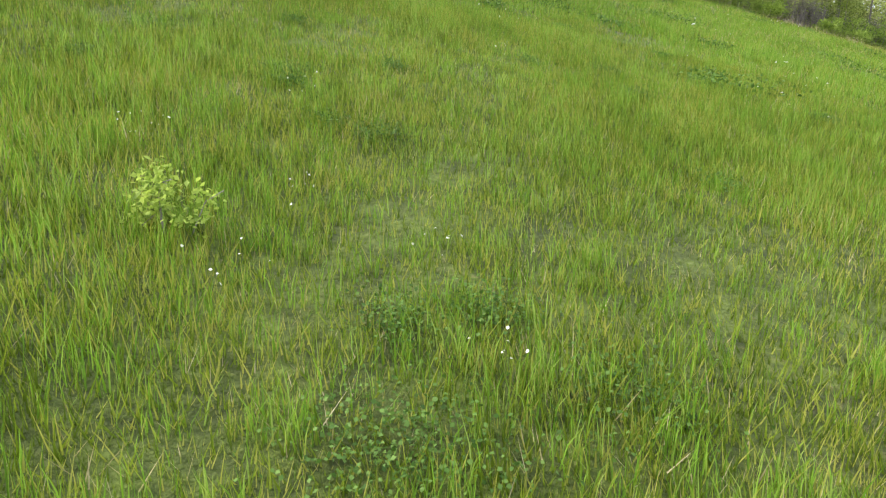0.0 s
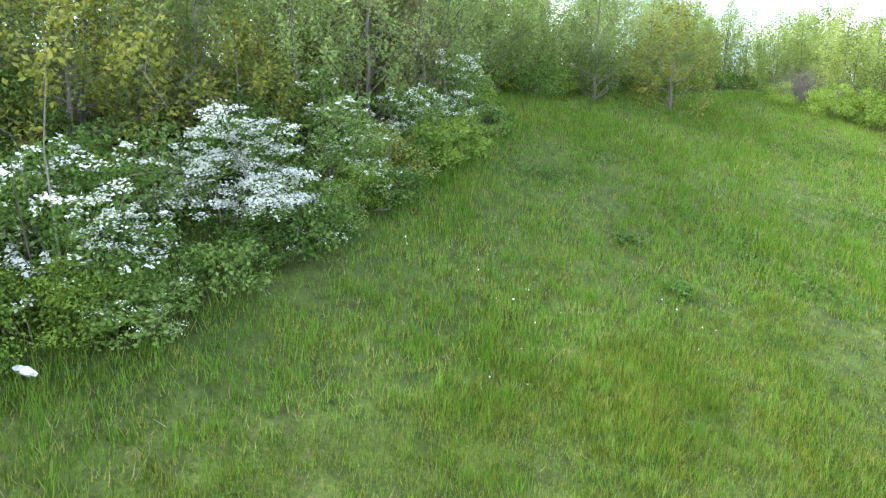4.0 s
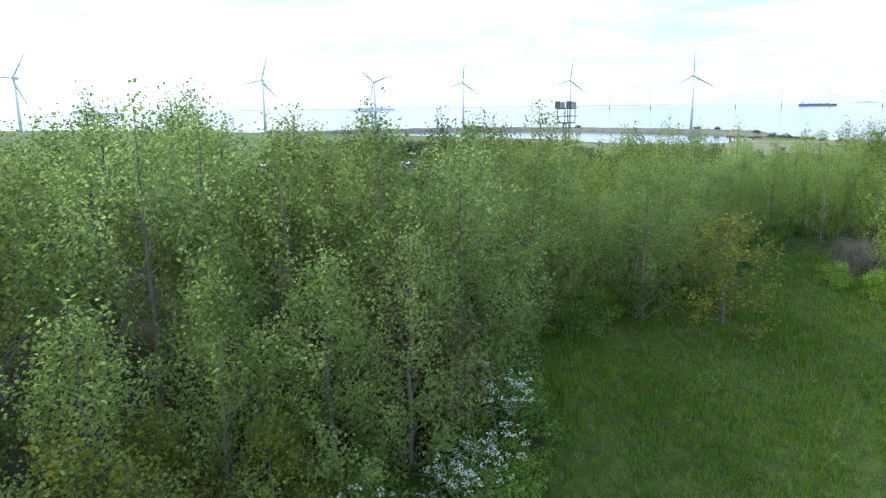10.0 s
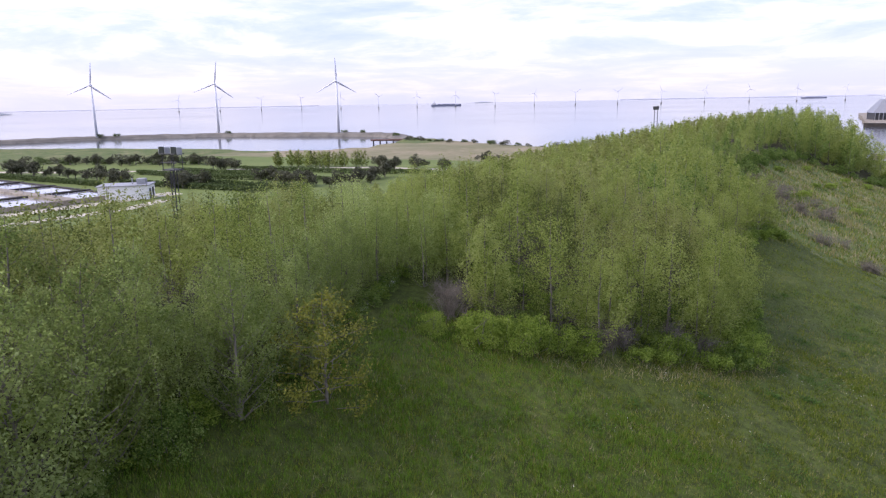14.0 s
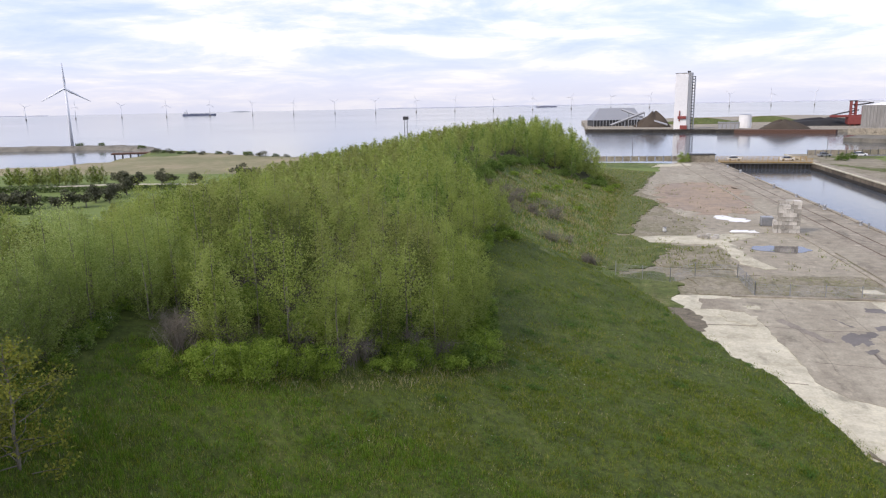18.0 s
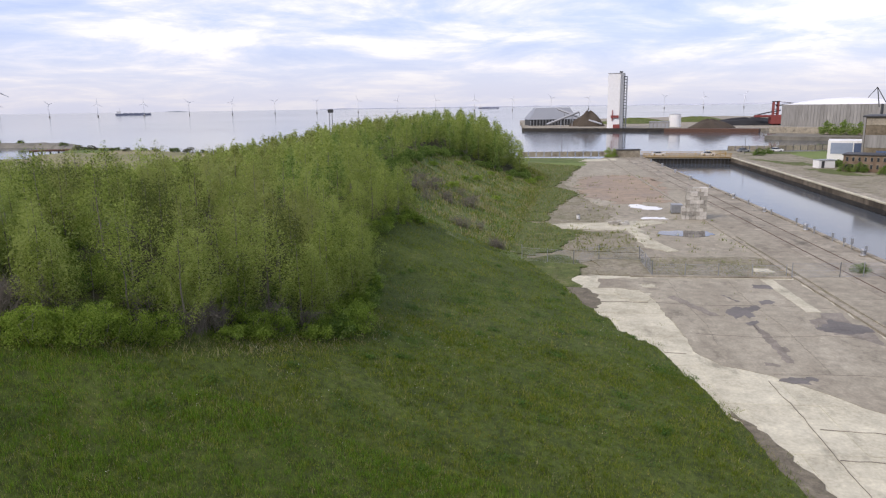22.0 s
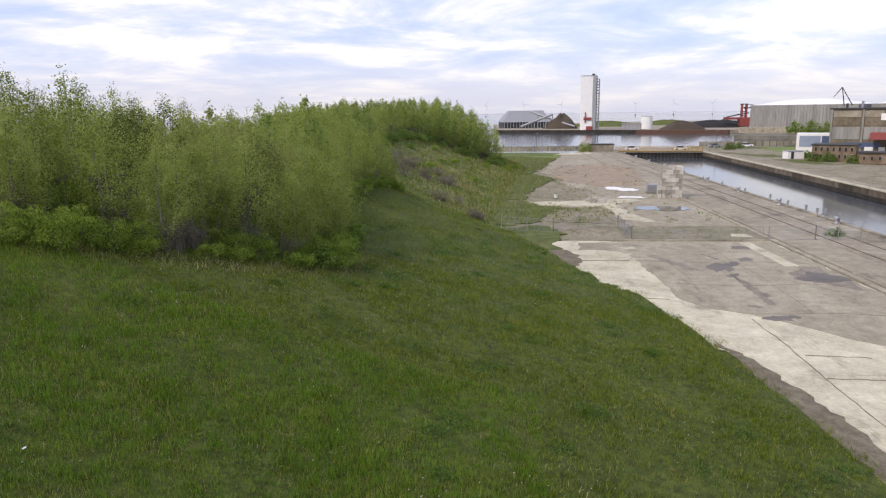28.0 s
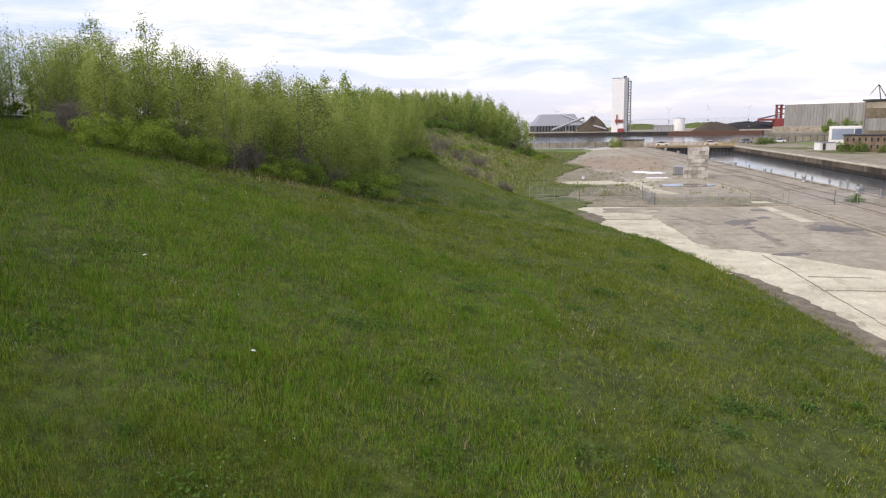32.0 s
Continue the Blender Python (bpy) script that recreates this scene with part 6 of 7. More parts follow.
fence_run([(-0.57, 85.18), (5.07, 83.34), (8.11, 86.28)], 1.5)
fence_run([(8.11, 86.28), (12.53, 86.1), (12.62, 78.73)], 1.4)
fence_run([(12.62, 78.73), (25.64, 78.64)], 1.2)
fence_run([(26.16, 78.55), (30.85, 78.92), (35.62, 79.65)], 1.4)

# ---- turbines ----
TURB = {}


def turbine(x, y, z, hub, blade, yaw, spin, label, group, sides=14):
    key = (hub, blade)
    if key not in TURB:
        k = hub / 40
        tower = Geo().tube([(0, 0, -1), (0, 0, hub * 0.5), (0, 0, hub - 0.8 * k)], [1.1 * k, 0.85 * k, 0.6 * k], sides).mesh("tower", M_TURB, True)
        nac = Geo().tube([(0, -2.2 * k, 0), (0, -1.2 * k, 0), (0, 3.0 * k, 0), (0, 3.6 * k, 0)], [0.5 * k, 1.0 * k, 1.0 * k, 0.6 * k], 10).mesh("nacelle", M_TURB, True)
        cone = Geo().tube([(0, -3.4 * k, 0), (0, -3.0 * k, 0), (0, -2.1 * k, 0)], [0.1 * k, 0.55 * k, 0.75 * k], 10).mesh("spinner", M_TURB, True)
        g = Geo()
        secs = [(0.02, 0.5, 0.45), (0.10, 0.75, 0.35), (0.22, 1.05, 0.22), (0.6, 0.62, 0.12), (0.95, 0.28, 0.05), (1.0, 0.08, 0.03)]
        vs, fs = [], []
        for t, c, th in secs:
            c, th, zz = c * k * 1.5, th * k * 1.5, blade * t
            vs += [(-c * 0.35, -2.7 * k, zz), (0, -2.7 * k - th / 2, zz), (c * 0.65, -2.7 * k, zz), (0, -2.7 * k + th / 2, zz)]
        for i in range(len(secs) - 1):
            fs += [(4 * i + j, 4 * i + (j + 1) % 4, 4 * i + 4 + (j + 1) % 4, 4 * i + 4 + j) for j in range(4)]
        fs.append((20, 21, 22, 23))
        TURB[key] = (tower, nac, cone, g.add(vs, fs).mesh("blade", M_TURB, True))
    tower, nac, cone, bl = TURB[key]
    t = thing("wind_turbine", Matrix.Translation((x, y, z)) @ Matrix.Rotation(yaw, 4, "Z"), label, "wind turbine", group)
    link("tower", tower, t)
    link("nacelle", nac, t, Matrix.Translation((-0.4, 1, hub)))
    link("spinner", cone, t, Matrix.Translation((-0.4, 1, hub)))
    for k in range(3):
        link("blade", bl, t, Matrix.Translation((-0.4, 1, hub)) @ Matrix.Rotation(spin + k * 2 * math.pi / 3, 4, "Y"))
    return t


for k, (x, y, spin) in enumerate(((-293.7, 367, 0.0), (-374.5, 340, 0.15), (-427, 286, 0.12), (-436, 220, -0.85), (-420, 138, 0.31), (-413, 12, 0.6))):
    turbine(x, y, 1.8, 32.5, 14.8, radians(42 + 3 * k), spin, "pale grey three-bladed wind turbine on the breakwater", "breakwater turbines")
AZ0 = [-50.6, -47.6, -44.5, -41.4, -38.3, -35.27, -32.17, -29.05, -25.86, -22.71, -19.46, -16.2, -12.92, -9.78, -6.66, -3.5, -0.44, 2.64, 5.57, 8.49, 11.33, 14.17, 17.0]
r_off = np.random.default_rng(17)
for az in AZ0:
    a, d = radians(az), 2050 + 6 * abs(az + 15)
    x, y = d * math.sin(a) - 5, d * math.cos(a) + 7
    t = turbine(x, y, 1.0, 34.0, 17.0, -a + r_off.uniform(0.2, 0.5), r_off.uniform(0, 2.1), "distant white offshore wind turbine standing in the sea", "offshore turbines", 8)
    part("foundation", Geo().tube([(0, 0, -3), (0, 0, 2.2), (0, 0, 2.3), (0, 0, 3)], [1.9, 1.5, 1.7, 1.7], 10), M_STONE, t)

# ---- breakwater ----
r_bw = np.random.default_rng(23)
BW = [(-203.9, 313.8), (-235.6, 349), (-254.9, 359.5), (-284.8, 357.8), (-368.4, 339.3), (-427.4, 291.8), (-455.6, 232.8), (-464.4, 149.2), (-480.2, 56.8), (-533, -48.8)]
g = Geo()
for (ax, ay), (bx, by) in zip(BW, BW[1:]):
    n = max(2, int(math.hypot(bx - ax, by - ay) / 6))
    nx, ny = (by - ay) / math.hypot(bx - ax, by - ay), -(bx - ax) / math.hypot(bx - ax, by - ay)
    rows = []
    for k in range(n + 1):
        cx, cy = ax + (bx - ax) * k / n, ay + (by - ay) * k / n
        rows.append([(cx + nx * o + r_bw.uniform(-0.5, 0.5), cy + ny * o + r_bw.uniform(-0.5, 0.5), zz + r_bw.uniform(-0.25, 0.25)) for o, zz in ((-7.5, -1.5), (-3.8, 1.7), (0, 2.4), (3.8, 1.7), (7.5, -1.5))])
    vs = [p for row in rows for p in row]
    g.add(vs, [(5 * i + j, 5 * i + j + 1, 5 * i + 6 + j, 5 * i + 5 + j) for i in range(n) for j in range(4)])
tagged(link("breakwater", g.mesh("breakwater", M_STONE)), "long low rubble breakwater with grassy crest round a lagoon", "breakwater", kind="structure")
# timber jetty at the lagoon mouth
t = thing("jetty", Matrix.Translation((-199.5, 294.4, 0)) @ Matrix.Rotation(radians(25), 4, "Z"), "dark low landing stage at the lagoon mouth", "jetty", kind="structure")
part("deck", Geo().box(0, 0, 1.9, 26, 6, 0.7, bev=0.1), M_RUST, t)
for k in range(8):
    part("pile", Geo().box(-11.5 + k * 3.3, -2.6, -2, 0.6, 0.6, 4.2), M_DKSTEEL, t)

# ---- park ----
def round_tree_mesh(seed, material):
    r = np.random.default_rng(seed)
    g = Geo().tube([(0, 0, -0.3), (0, 0, 1.2), (0.1, 0.1, 2.6)], [0.16, 0.12, 0.05], 6, cap=False)
    for k in range(6):
        a = k * 1.05
        g.tube([(0, 0, 1.1 + 0.1 * k), (math.cos(a) * 0.9, math.sin(a) * 0.9, 2.2 + 0.2 * k)], [0.06, 0.02], 4, cap=False)
    cen = r.normal(0, 1, (9, 3)) * np.array([0.75, 0.75, 0.5]) + np.array([0, 0, 2.5])
    c = cen[r.integers(0, 9, 700)] + unit(r.normal(size=(700, 3))) * r.uniform(0.4, 1.0, (700, 1))
    v, f = leaves(c, 0.42, 0.3, r)
    return g.mesh("park_trunk", M_BARK), mesh_of("park_crown", v, f, material)


PARK = [round_tree_mesh(80 + k, M_PINE) for k in range(3)]
PARK_AT = [(-252, 101), (-247, 103), (-243, 106), (-241, 115), (-229, 116), (-213, 116), (-202, 111), (-195, 113), (-188, 114), (-179, 113), (-170, 113), (-165, 111), (-157, 111),
           (-220, 139), (-210, 141), (-201, 144), (-194, 148), (-188, 148), (-137, 111), (-134, 110), (-136, 114), (-180, 155), (-160, 144), (-156, 146), (-127, 129), (-120, 127),
           (-114, 126), (-108, 125), (-102, 125), (-101, 133), (-103, 142), (-110, 161), (-118, 167), (-106, 165), (-101, 171), (-94, 187)]
r_pk = np.random.default_rng(31)
for k, (x, y) in enumerate(PARK_AT):
    for j in range(3):
        plant("park_tree", PARK[(k + j) % 3], TREE_PARTS, x + r_pk.uniform(-3, 3), y + r_pk.uniform(-3, 3), r_pk.uniform(0.65, 1.1), r_pk.uniform(0, 6), "small dark rounded tree standing on the park lawn", "tree", "park trees", squash=0.85)
for k in range(26):
    a = k / 25
    plant("park_tree", FAR[k % 4], TREE_PARTS, -150 + 24 * a + r_pk.uniform(-1, 1), 157 + 8 * a + r_pk.uniform(-2, 2), 0.85, k, "young poplar in a dense row across the park", "tree", "poplar row")


def hedge(pts, w=1.6, h=1.2):
    """A clipped hedge run with a leafy skin."""
    r = np.random.default_rng(int(abs(pts[0][0])))
    c = []
    for (ax, ay), (bx, by) in zip(pts, pts[1:]):
        ln = math.hypot(bx - ax, by - ay)
        n = int(ln * 60)
        t = r.uniform(0, 1, n)
        c.append(np.stack([ax + (bx - ax) * t + r.normal(0, w * 0.3, n), ay + (by - ay) * t + r.normal(0, w * 0.3, n), 2.9 + h * r.uniform(0, 1, n) ** 0.6], 1))
    v, f = leaves(np.concatenate(c), 0.5, 0.35, r)
    tagged(link("hedge", mesh_of("hedge", v, f, M_HEDGE)), "long low dark clipped hedge across the lawn", "hedge", "park hedges")


for pts in ([(-228.5, 107), (-156.4, 105.2)], [(-153.7, 109.6), (-109.7, 111.4)], [(-152.8, 145.7), (-115, 150.1), (-96.5, 155.4)], [(-172.2, 127.2), (-137, 127.2), (-110.6, 132.5)], [(-167.8, 136), (-137, 136)], [(-269, 88.5), (-244.4, 99)], [(-145.8, 118.4), (-103.6, 116.6)]):
    hedge(pts)
for pts in ([(-269, 89.4), (-242.6, 107.8), (-194.2, 122.8), (-172.2, 136), (-145.8, 151.8), (-119.4, 165), (-96.5, 165.9)], [(-121.2, 95.5), (-117.6, 85), (-120.3, 65.6), (-137, 43.6)]):
    g = Geo()
    for (ax, ay), (bx, by) in zip(pts, pts[1:]):
        ln = math.hypot(bx - ax, by - ay)
        nx, ny = (by - ay) / ln * 1.6, -(bx - ax) / ln * 1.6
        z0, z1 = gz(ax, ay), gz(bx, by)
        zz = max(z0, z1) + 0.06
        g.prism([(ax + nx, ay + ny), (bx + nx, by + ny), (bx - nx, by - ny), (ax - nx, ay - ny)], zz - 0.5, zz)
    tagged(link("path", g.mesh("path", M_CONC)), "pale gravel path across the park", "path", kind="structure")

# ---- water treatment basins ----
plant_m = Matrix.Translation((-140.5, 19.5, 2.7)) @ Matrix.Rotation(math.atan2(76, 8), 4, "Z")
basin = thing("treatment_basins", plant_m, "open concrete water treatment basins in rows with walkways", "water tanks", kind="structure")
NB = 7
BL, BW_ = 76.0, 63.0      # length along the front edge, depth away from it
part("floor", Geo().box(BL / 2, BW_ / 2, -1.0, BL, BW_, 0.9), M_QUAY, basin)
for i in range(5):
    part("wall", Geo().box(BL / 2, i * BW_ / 4, -0.6, BL + 1.4, 1.4 if i % 4 == 0 else 0.7, 1.5, bev=0.06), M_CONC if i % 4 == 0 else M_DARKWALL, basin)
for j in range(NB + 1):
    wide = j % 2 == 0
    part("walkway" if wide else "cross_wall", Geo().box(j * BL / NB, BW_ / 2, -0.6, 2.6 if wide else 0.7, BW_, 1.7 if wide else 1.4, bev=0.06), M_QUAY if wide else M_DARKWALL, basin)
    for q in range(9 if wide else 0):
        for side in (-1.15, 1.15):
            part("rail_post", Geo().box(j * BL / NB + side, (q + 0.5) * BW_ / 9, 1.1, 0.09, 0.09, 1.0), M_STEEL, basin)
for i in range(4):
    for j in range(NB):
        part("water_sheet", Geo().box((j + 0.5) * BL / NB, (i + 0.5) * BW_ / 4, -0.3, BL / NB - 0.8, BW_ / 4 - 0.8, 0.85), M_TANK, basin)
        part("scum_trough", Geo().box((j + 0.5) * BL / NB, (i + 0.12) * BW_ / 4, 0.3, BL / NB - 2.4, 0.8, 0.45, bev=0.04), M_DARKWALL, basin)
apron = Geo().box(BL / 2 + 2, -3.5, -0.5, BL + 14, 5.5, 0.75)
part("apron", apron, M_CONC, basin)
part("front_wall", Geo().box(BL / 2, -1.5, -0.6, BL + 1.6, 0.4, 1.9, bev=0.05), M_QUAY, basin)
hut = thing("pump_house", Matrix.Translation((-130.4, 93.8, 2.9)) @ Matrix.Rotation(radians(39), 4, "Z"), "low white pump house with a stepped roof beside the basins", "building")
part("wall", Geo().box(0, 0, 0, 9.4, 5.2, 2.7, bev=0.05), M_WHITE, hut)
part("roof", Geo().box(0, 0, 2.7, 9.9, 5.7, 0.22, bev=0.05), M_STEEL, hut)
part("roof_box", Geo().box(2.9, 0.4, 2.92, 1.6, 1.8, 1.0, bev=0.05), M_STEEL, hut)
part("flue", Geo().tube([(1.4, -0.8, 2.9), (1.4, -0.8, 4.1)], 0.12, 8), M_STEEL, hut)
for k in range(2):
    part("door", Geo().box(4.72, -1.2 + 2.2 * k, 0, 0.1, 1.2, 2.1, bev=0.02), M_DKSTEEL, hut)
for k in range(4):
    part("wall_joint", Geo().box(-3.4 + k * 2.2, 2.62, 0.1, 0.1, 0.06, 2.5), M_STEEL, hut)


def floodlight_tower(x, y, top, s=1.0):
    z = gz(x, y)
    t = thing("floodlight_tower", Matrix.Translation((x, y, z)), "dark steel floodlight mast with two box lamps on a frame", "floodlight")
    h = top - z
    for sx, sy in ((-0.16, -0.14), (0.16, -0.14), (0.16, 0.14), (-0.16, 0.14)):
        part("leg", Geo().tube([(sx * s, sy * s, -0.3), (sx * s, sy * s, h - 1.7 * s)], 0.035 * s, 5), M_DKSTEEL, t)
    for k in range(6):
        zz = h - 1.75 * s - k * (h * 0.14)
        part("brace", Geo().tube([(-0.16 * s, -0.14 * s, zz), (0.16 * s, -0.14 * s, zz - h * 0.14)], 0.025 * s, 4), M_DKSTEEL, t)
        part("brace", Geo().tube([(-0.16 * s, -0.14 * s, zz), (0.16 * s, -0.14 * s, zz)], 0.03 * s, 4), M_DKSTEEL, t)
    part("platform", Geo().box(0, 0, h - 1.72 * s, 1.15 * s, 0.8 * s, 0.07 * s), M_DKSTEEL, t)
    for sx in (-0.54, 0.54):
        for sy in (-0.36, 0.36):
            part("rail_post", Geo().tube([(sx * s, sy * s, h - 1.7 * s), (sx * s, sy * s, h - 0.6 * s)], 0.03 * s, 5), M_DKSTEEL, t)
    for sy in (-0.36, 0.36):
        for zz in (1.2, 0.62):
            part("rail", Geo().tube([(-0.8 * s, sy * s, h - zz * s), (0.8 * s, sy * s, h - zz * s)], 0.03 * s, 5), M_DKSTEEL, t)
    for sx in (-0.6, 0.6):
        lamp = part("lamp_housing", Geo().box(sx * s, -0.1 * s, h - 0.7 * s, 0.66 * s, 0.4 * s, 0.52 * s, bev=0.04 * s), M_STEEL, t)
        part("lens", Geo().box(sx * s, -0.31 * s, h - 0.64 * s, 0.5 * s, 0.04 * s, 0.5 * s), M_GLASS, lamp)


floodlight_tower(-41.1, 34.0, 18.75, 0.88)
t = thing("light_mast", Matrix.Translation((-45.8, 171.39, gz(-45, 171))), "tall thin mast with a lamp cluster rising behind the trees", "mast")
part("pole", Geo().tube([(0, 0, -0.3), (0, 0, 18.4 - gz(-45, 171))], [0.13, 0.10], 8), M_STEEL, t)
part("pole", Geo().tube([(0.7, 0, -0.3), (0.7, 0, 18.2 - gz(-45, 171))], [0.13, 0.10], 8), M_STEEL, t)
part("lamp_cluster", Geo().box(0.35, 0, 17.9 - gz(-45, 171), 1.25, 0.6, 0.8, bev=0.08), M_DKSTEEL, t)

for k in range(9):
    part("rung", Geo().tube([(0, 0, 17.2 - k - gz(-45, 171)), (0.7, 0, 17.2 - k - gz(-45, 171))], 0.05, 4), M_STEEL, t)

# ---- far harbour ----
def land_sheet(name, outline, z, material, label, seed):
    return sheet(name, outline, -3, z, material, label, "quay", seed, 12, 1.2)


land_sheet("quay", [(2.7, 516), (139.6, 474), (213.1, 478), (346.7, 657.1), (246.5, 881.1), (0.2, 769.1)], 2.0, M_QUAY, "far commercial quay with bulk goods", 71)
tagged(link("quay_face", Geo().prism([(1, 514.3), (140.5, 471.3), (140.5, 473), (1, 516.5)], -2, 2.2).mesh("quay_face", M_DARKWALL)), "dark far quay wall along the water", "quay", kind="structure")
tagged(link("barge", Geo().prism([(92.5, 476), (146, 459), (149, 465), (95, 483)], -0.5, 2.3).mesh("barge", M_RUST)), "long rusty barge moored at the far quay", "barge")
silo = thing("silo", Matrix.Translation((65.3, 507, 2.0)) @ Matrix.Rotation(radians(-14), 4, "Z") @ Matrix.Scale(0.87, 4), "tall white windowless silo tower with a dark stair edge", "silo")
part("body", Geo().box(-1.0, 0, 0, 9.4, 12, 42, bev=0.12), M_WHITE, silo)
part("stair_tower", Geo().box(5.2, -2.5, 0, 2.6, 8, 42.5, bev=0.1), M_STEEL, silo)
for k in range(18):
    part("landing", Geo().box(7.1, -3.4, 2 + k * 2.2, 1.6, 3.2, 0.5, bev=0.03), M_DKSTEEL, silo)
part("stair_back", Geo().box(8.1, 0.5, 0, 0.5, 5, 40), M_STEEL, silo)
part("roof_edge", Geo().box(-1.0, 0, 42, 9.8, 12.4, 0.5, bev=0.05), M_STEEL, silo)
part("roof_hut", Geo().box(3.4, 1, 42.3, 2.2, 2.6, 1.7, bev=0.05), M_DKSTEEL, silo)
part("loader", Geo().box(0.2, -6.6, 8.0, 6.0, 1.2, 2.0, bev=0.1), M_RED, silo)
part("loader_post", Geo().box(-1.6, -6.5, 6.0, 0.7, 0.8, 8.0, bev=0.05), M_RED, silo)
part("base_hut", Geo().box(1.8, -6.8, 0, 5.0, 1.8, 3.0, bev=0.05), M_RED, silo)
shed = thing("bulk_shed", Matrix.Translation((24.4, 589.9, 2.0)) @ Matrix.Rotation(radians(12), 4, "Z") @ Matrix.Scale(0.87, 4), "large pale grey storage shed with a steep mansard roof", "shed")
part("roof", Geo().add([(-23, -12, 5.5), (23, -12, 5.5), (23, 12, 5.5), (-23, 12, 5.5), (-15, -5, 16), (17, -5, 16), (17, 5, 16), (-15, 5, 16)],
                       [(3, 2, 1, 0), (4, 5, 6, 7), (0, 1, 5, 4), (1, 2, 6, 5), (2, 3, 7, 6), (3, 0, 4, 7)]), M_STEEL, shed)
part("wall", Geo().box(0, 0, 0, 44, 22.5, 5.6), M_DKSTEEL, shed)
for k in range(16):
    part("column", Geo().box(-21.5 + k * 2.86, -11.7, 0, 0.5, 0.6, 5.5), M_STEEL, shed)
conv = thing("conveyor", Matrix.Translation((47.8, 545.1, 2.0)) @ Matrix.Scale(0.87, 4), "long pale steel conveyor gallery on trestles", "conveyor")
part("gallery", Geo().tube([(-32, 4, 2), (-4, 8, 12.5)], 1.0, 4), M_STEEL, conv)
part("gallery", Geo().tube([(-22, 22, 15), (-2, 6, 7), (14, -4, 2)], 0.9, 4), M_STEEL, conv)
for x, y, h in ((-20, 6, 6), (-10, 7, 10), (-4, 8, 12), (2, 4, 6), (-16, 18, 13)):
    part("trestle", Geo().tube([(x, y, 0), (x, y, h)], 0.4, 5), M_STEEL, conv)
part("hopper", Geo().box(3, 4, 0, 6, 5, 5, bev=0.2), M_STEEL, conv)


def heap(name, x, y, w, d, h, material, label, seed):
    r = np.random.default_rng(seed)
    n, m = 26, 10
    vs = [(0, 0, h)]
    ph = r.uniform(0, 6.28, 5)
    for j in range(1, m + 1):
        for i in range(n):
            a = 2 * math.pi * i / n
            q = j / m
            rad = q * (1 + 0.13 * math.sin(2 * a + ph[0]) + 0.09 * math.sin(5 * a + ph[1]))
            z = h * (1 - q ** 1.6) * (1 + 0.16 * math.sin(3 * a + ph[2] + 4 * q)) if j < m else -0.3
            vs.append((w / 2 * rad * math.cos(a), d / 2 * rad * math.sin(a), z))
    fs = [(0, 1 + i, 1 + (i + 1) % n) for i in range(n)]
    for j in range(m - 1):
        fs += [(1 + j * n + i, 1 + (j + 1) * n + i, 1 + (j + 1) * n + (i + 1) % n, 1 + j * n + (i + 1) % n) for i in range(n)]
    tagged(link(name, mesh_of(name, vs, fs, material), m=Matrix.Translation((x, y, 2.0))), label, "heap", "bulk heaps")


heap("earth_mound", 51.1, 551.8, 26.4, 17.6, 10.6, M_EARTH, "brown heap of bulk material on the far quay", 1)
heap("coal_mound", 167.2, 545.1, 79.2, 35.2, 5.0, M_COAL, "long black coal heap on the far quay", 2)
heap("coal_mound", 200.6, 556.3, 52.8, 35.2, 7.0, M_COAL, "high black coal heap beside the red unloader", 5)
heap("earth_mound", 122.9, 483.5, 29.9, 15.8, 5.6, M_EARTH, "brown heap beside the coal", 3)
heap("grassy_mound", 94.5, 612.3, 70.4, 26.4, 4.3, M_TURF, "low green mound behind the quay", 4)
heap("grassy_mound", 154.7, 645.9, 61.6, 26.4, 4.3, M_TURF, "low green mound behind the heaps", 7)
t = thing("site_office", Matrix.Translation((94.5, 502.5, 2.0)) @ Matrix.Rotation(radians(-14), 4, "Z") @ Matrix.Scale(0.87, 4), "low grey flat-roofed building on the far quay", "building")
part("wall", Geo().box(0, 0, 0, 15, 7, 4.6, bev=0.06), M_CLAD, t)
part("roof", Geo().box(0, 0, 4.6, 15.6, 7.6, 0.4, bev=0.05), M_STEEL, t)
for k in range(5):
    part("door", Geo().box(-6 + k * 3, -3.55, 0, 2.2, 0.12, 3.4), M_STEEL, t)
t = thing("storage_tank", Matrix.Translation((107.1, 513.7, 2.0)) @ Matrix.Scale(0.87, 4), "white cylindrical storage tank", "tank")
part("shell", Geo().tube([(0, 0, 0), (0, 0, 10)], 4.6, 20), M_WHITE, t, smooth=False)
part("roof", Geo().tube([(0, 0, 10), (0, 0, 10.7)], [4.7, 0.6], 20), M_STEEL, t)
t = thing("ship_unloader", Matrix.Translation((178.0, 531.0, 2.0)) @ Matrix.Scale(0.87, 4), "red harbour unloader with boom and grey frame", "crane")
part("bridge", Geo().box(-2, 0, 6.5, 24, 5, 1.8, bev=0.3), M_RED, t)
part("cab", Geo().box(3, 0, 1, 10, 7, 6, bev=0.2), M_RED, t)
part("conveyor_arm", Geo().tube([(-14, 0, 8), (-5, 0, 10), (6, 0, 12)], 0.5, 4), M_DKSTEEL, t)
for sx in (0, 3.6, 9, 12.6):
    part("leg", Geo().box(sx, 0, 0, 0.8, 4, 19 if sx < 6 else 15, bev=0.1), M_RED, t)
for zz in (9, 12.5, 16):
    part("cross_beam", Geo().box(1.8, 0, zz, 4.2, 0.8, 0.8), M_RED, t)
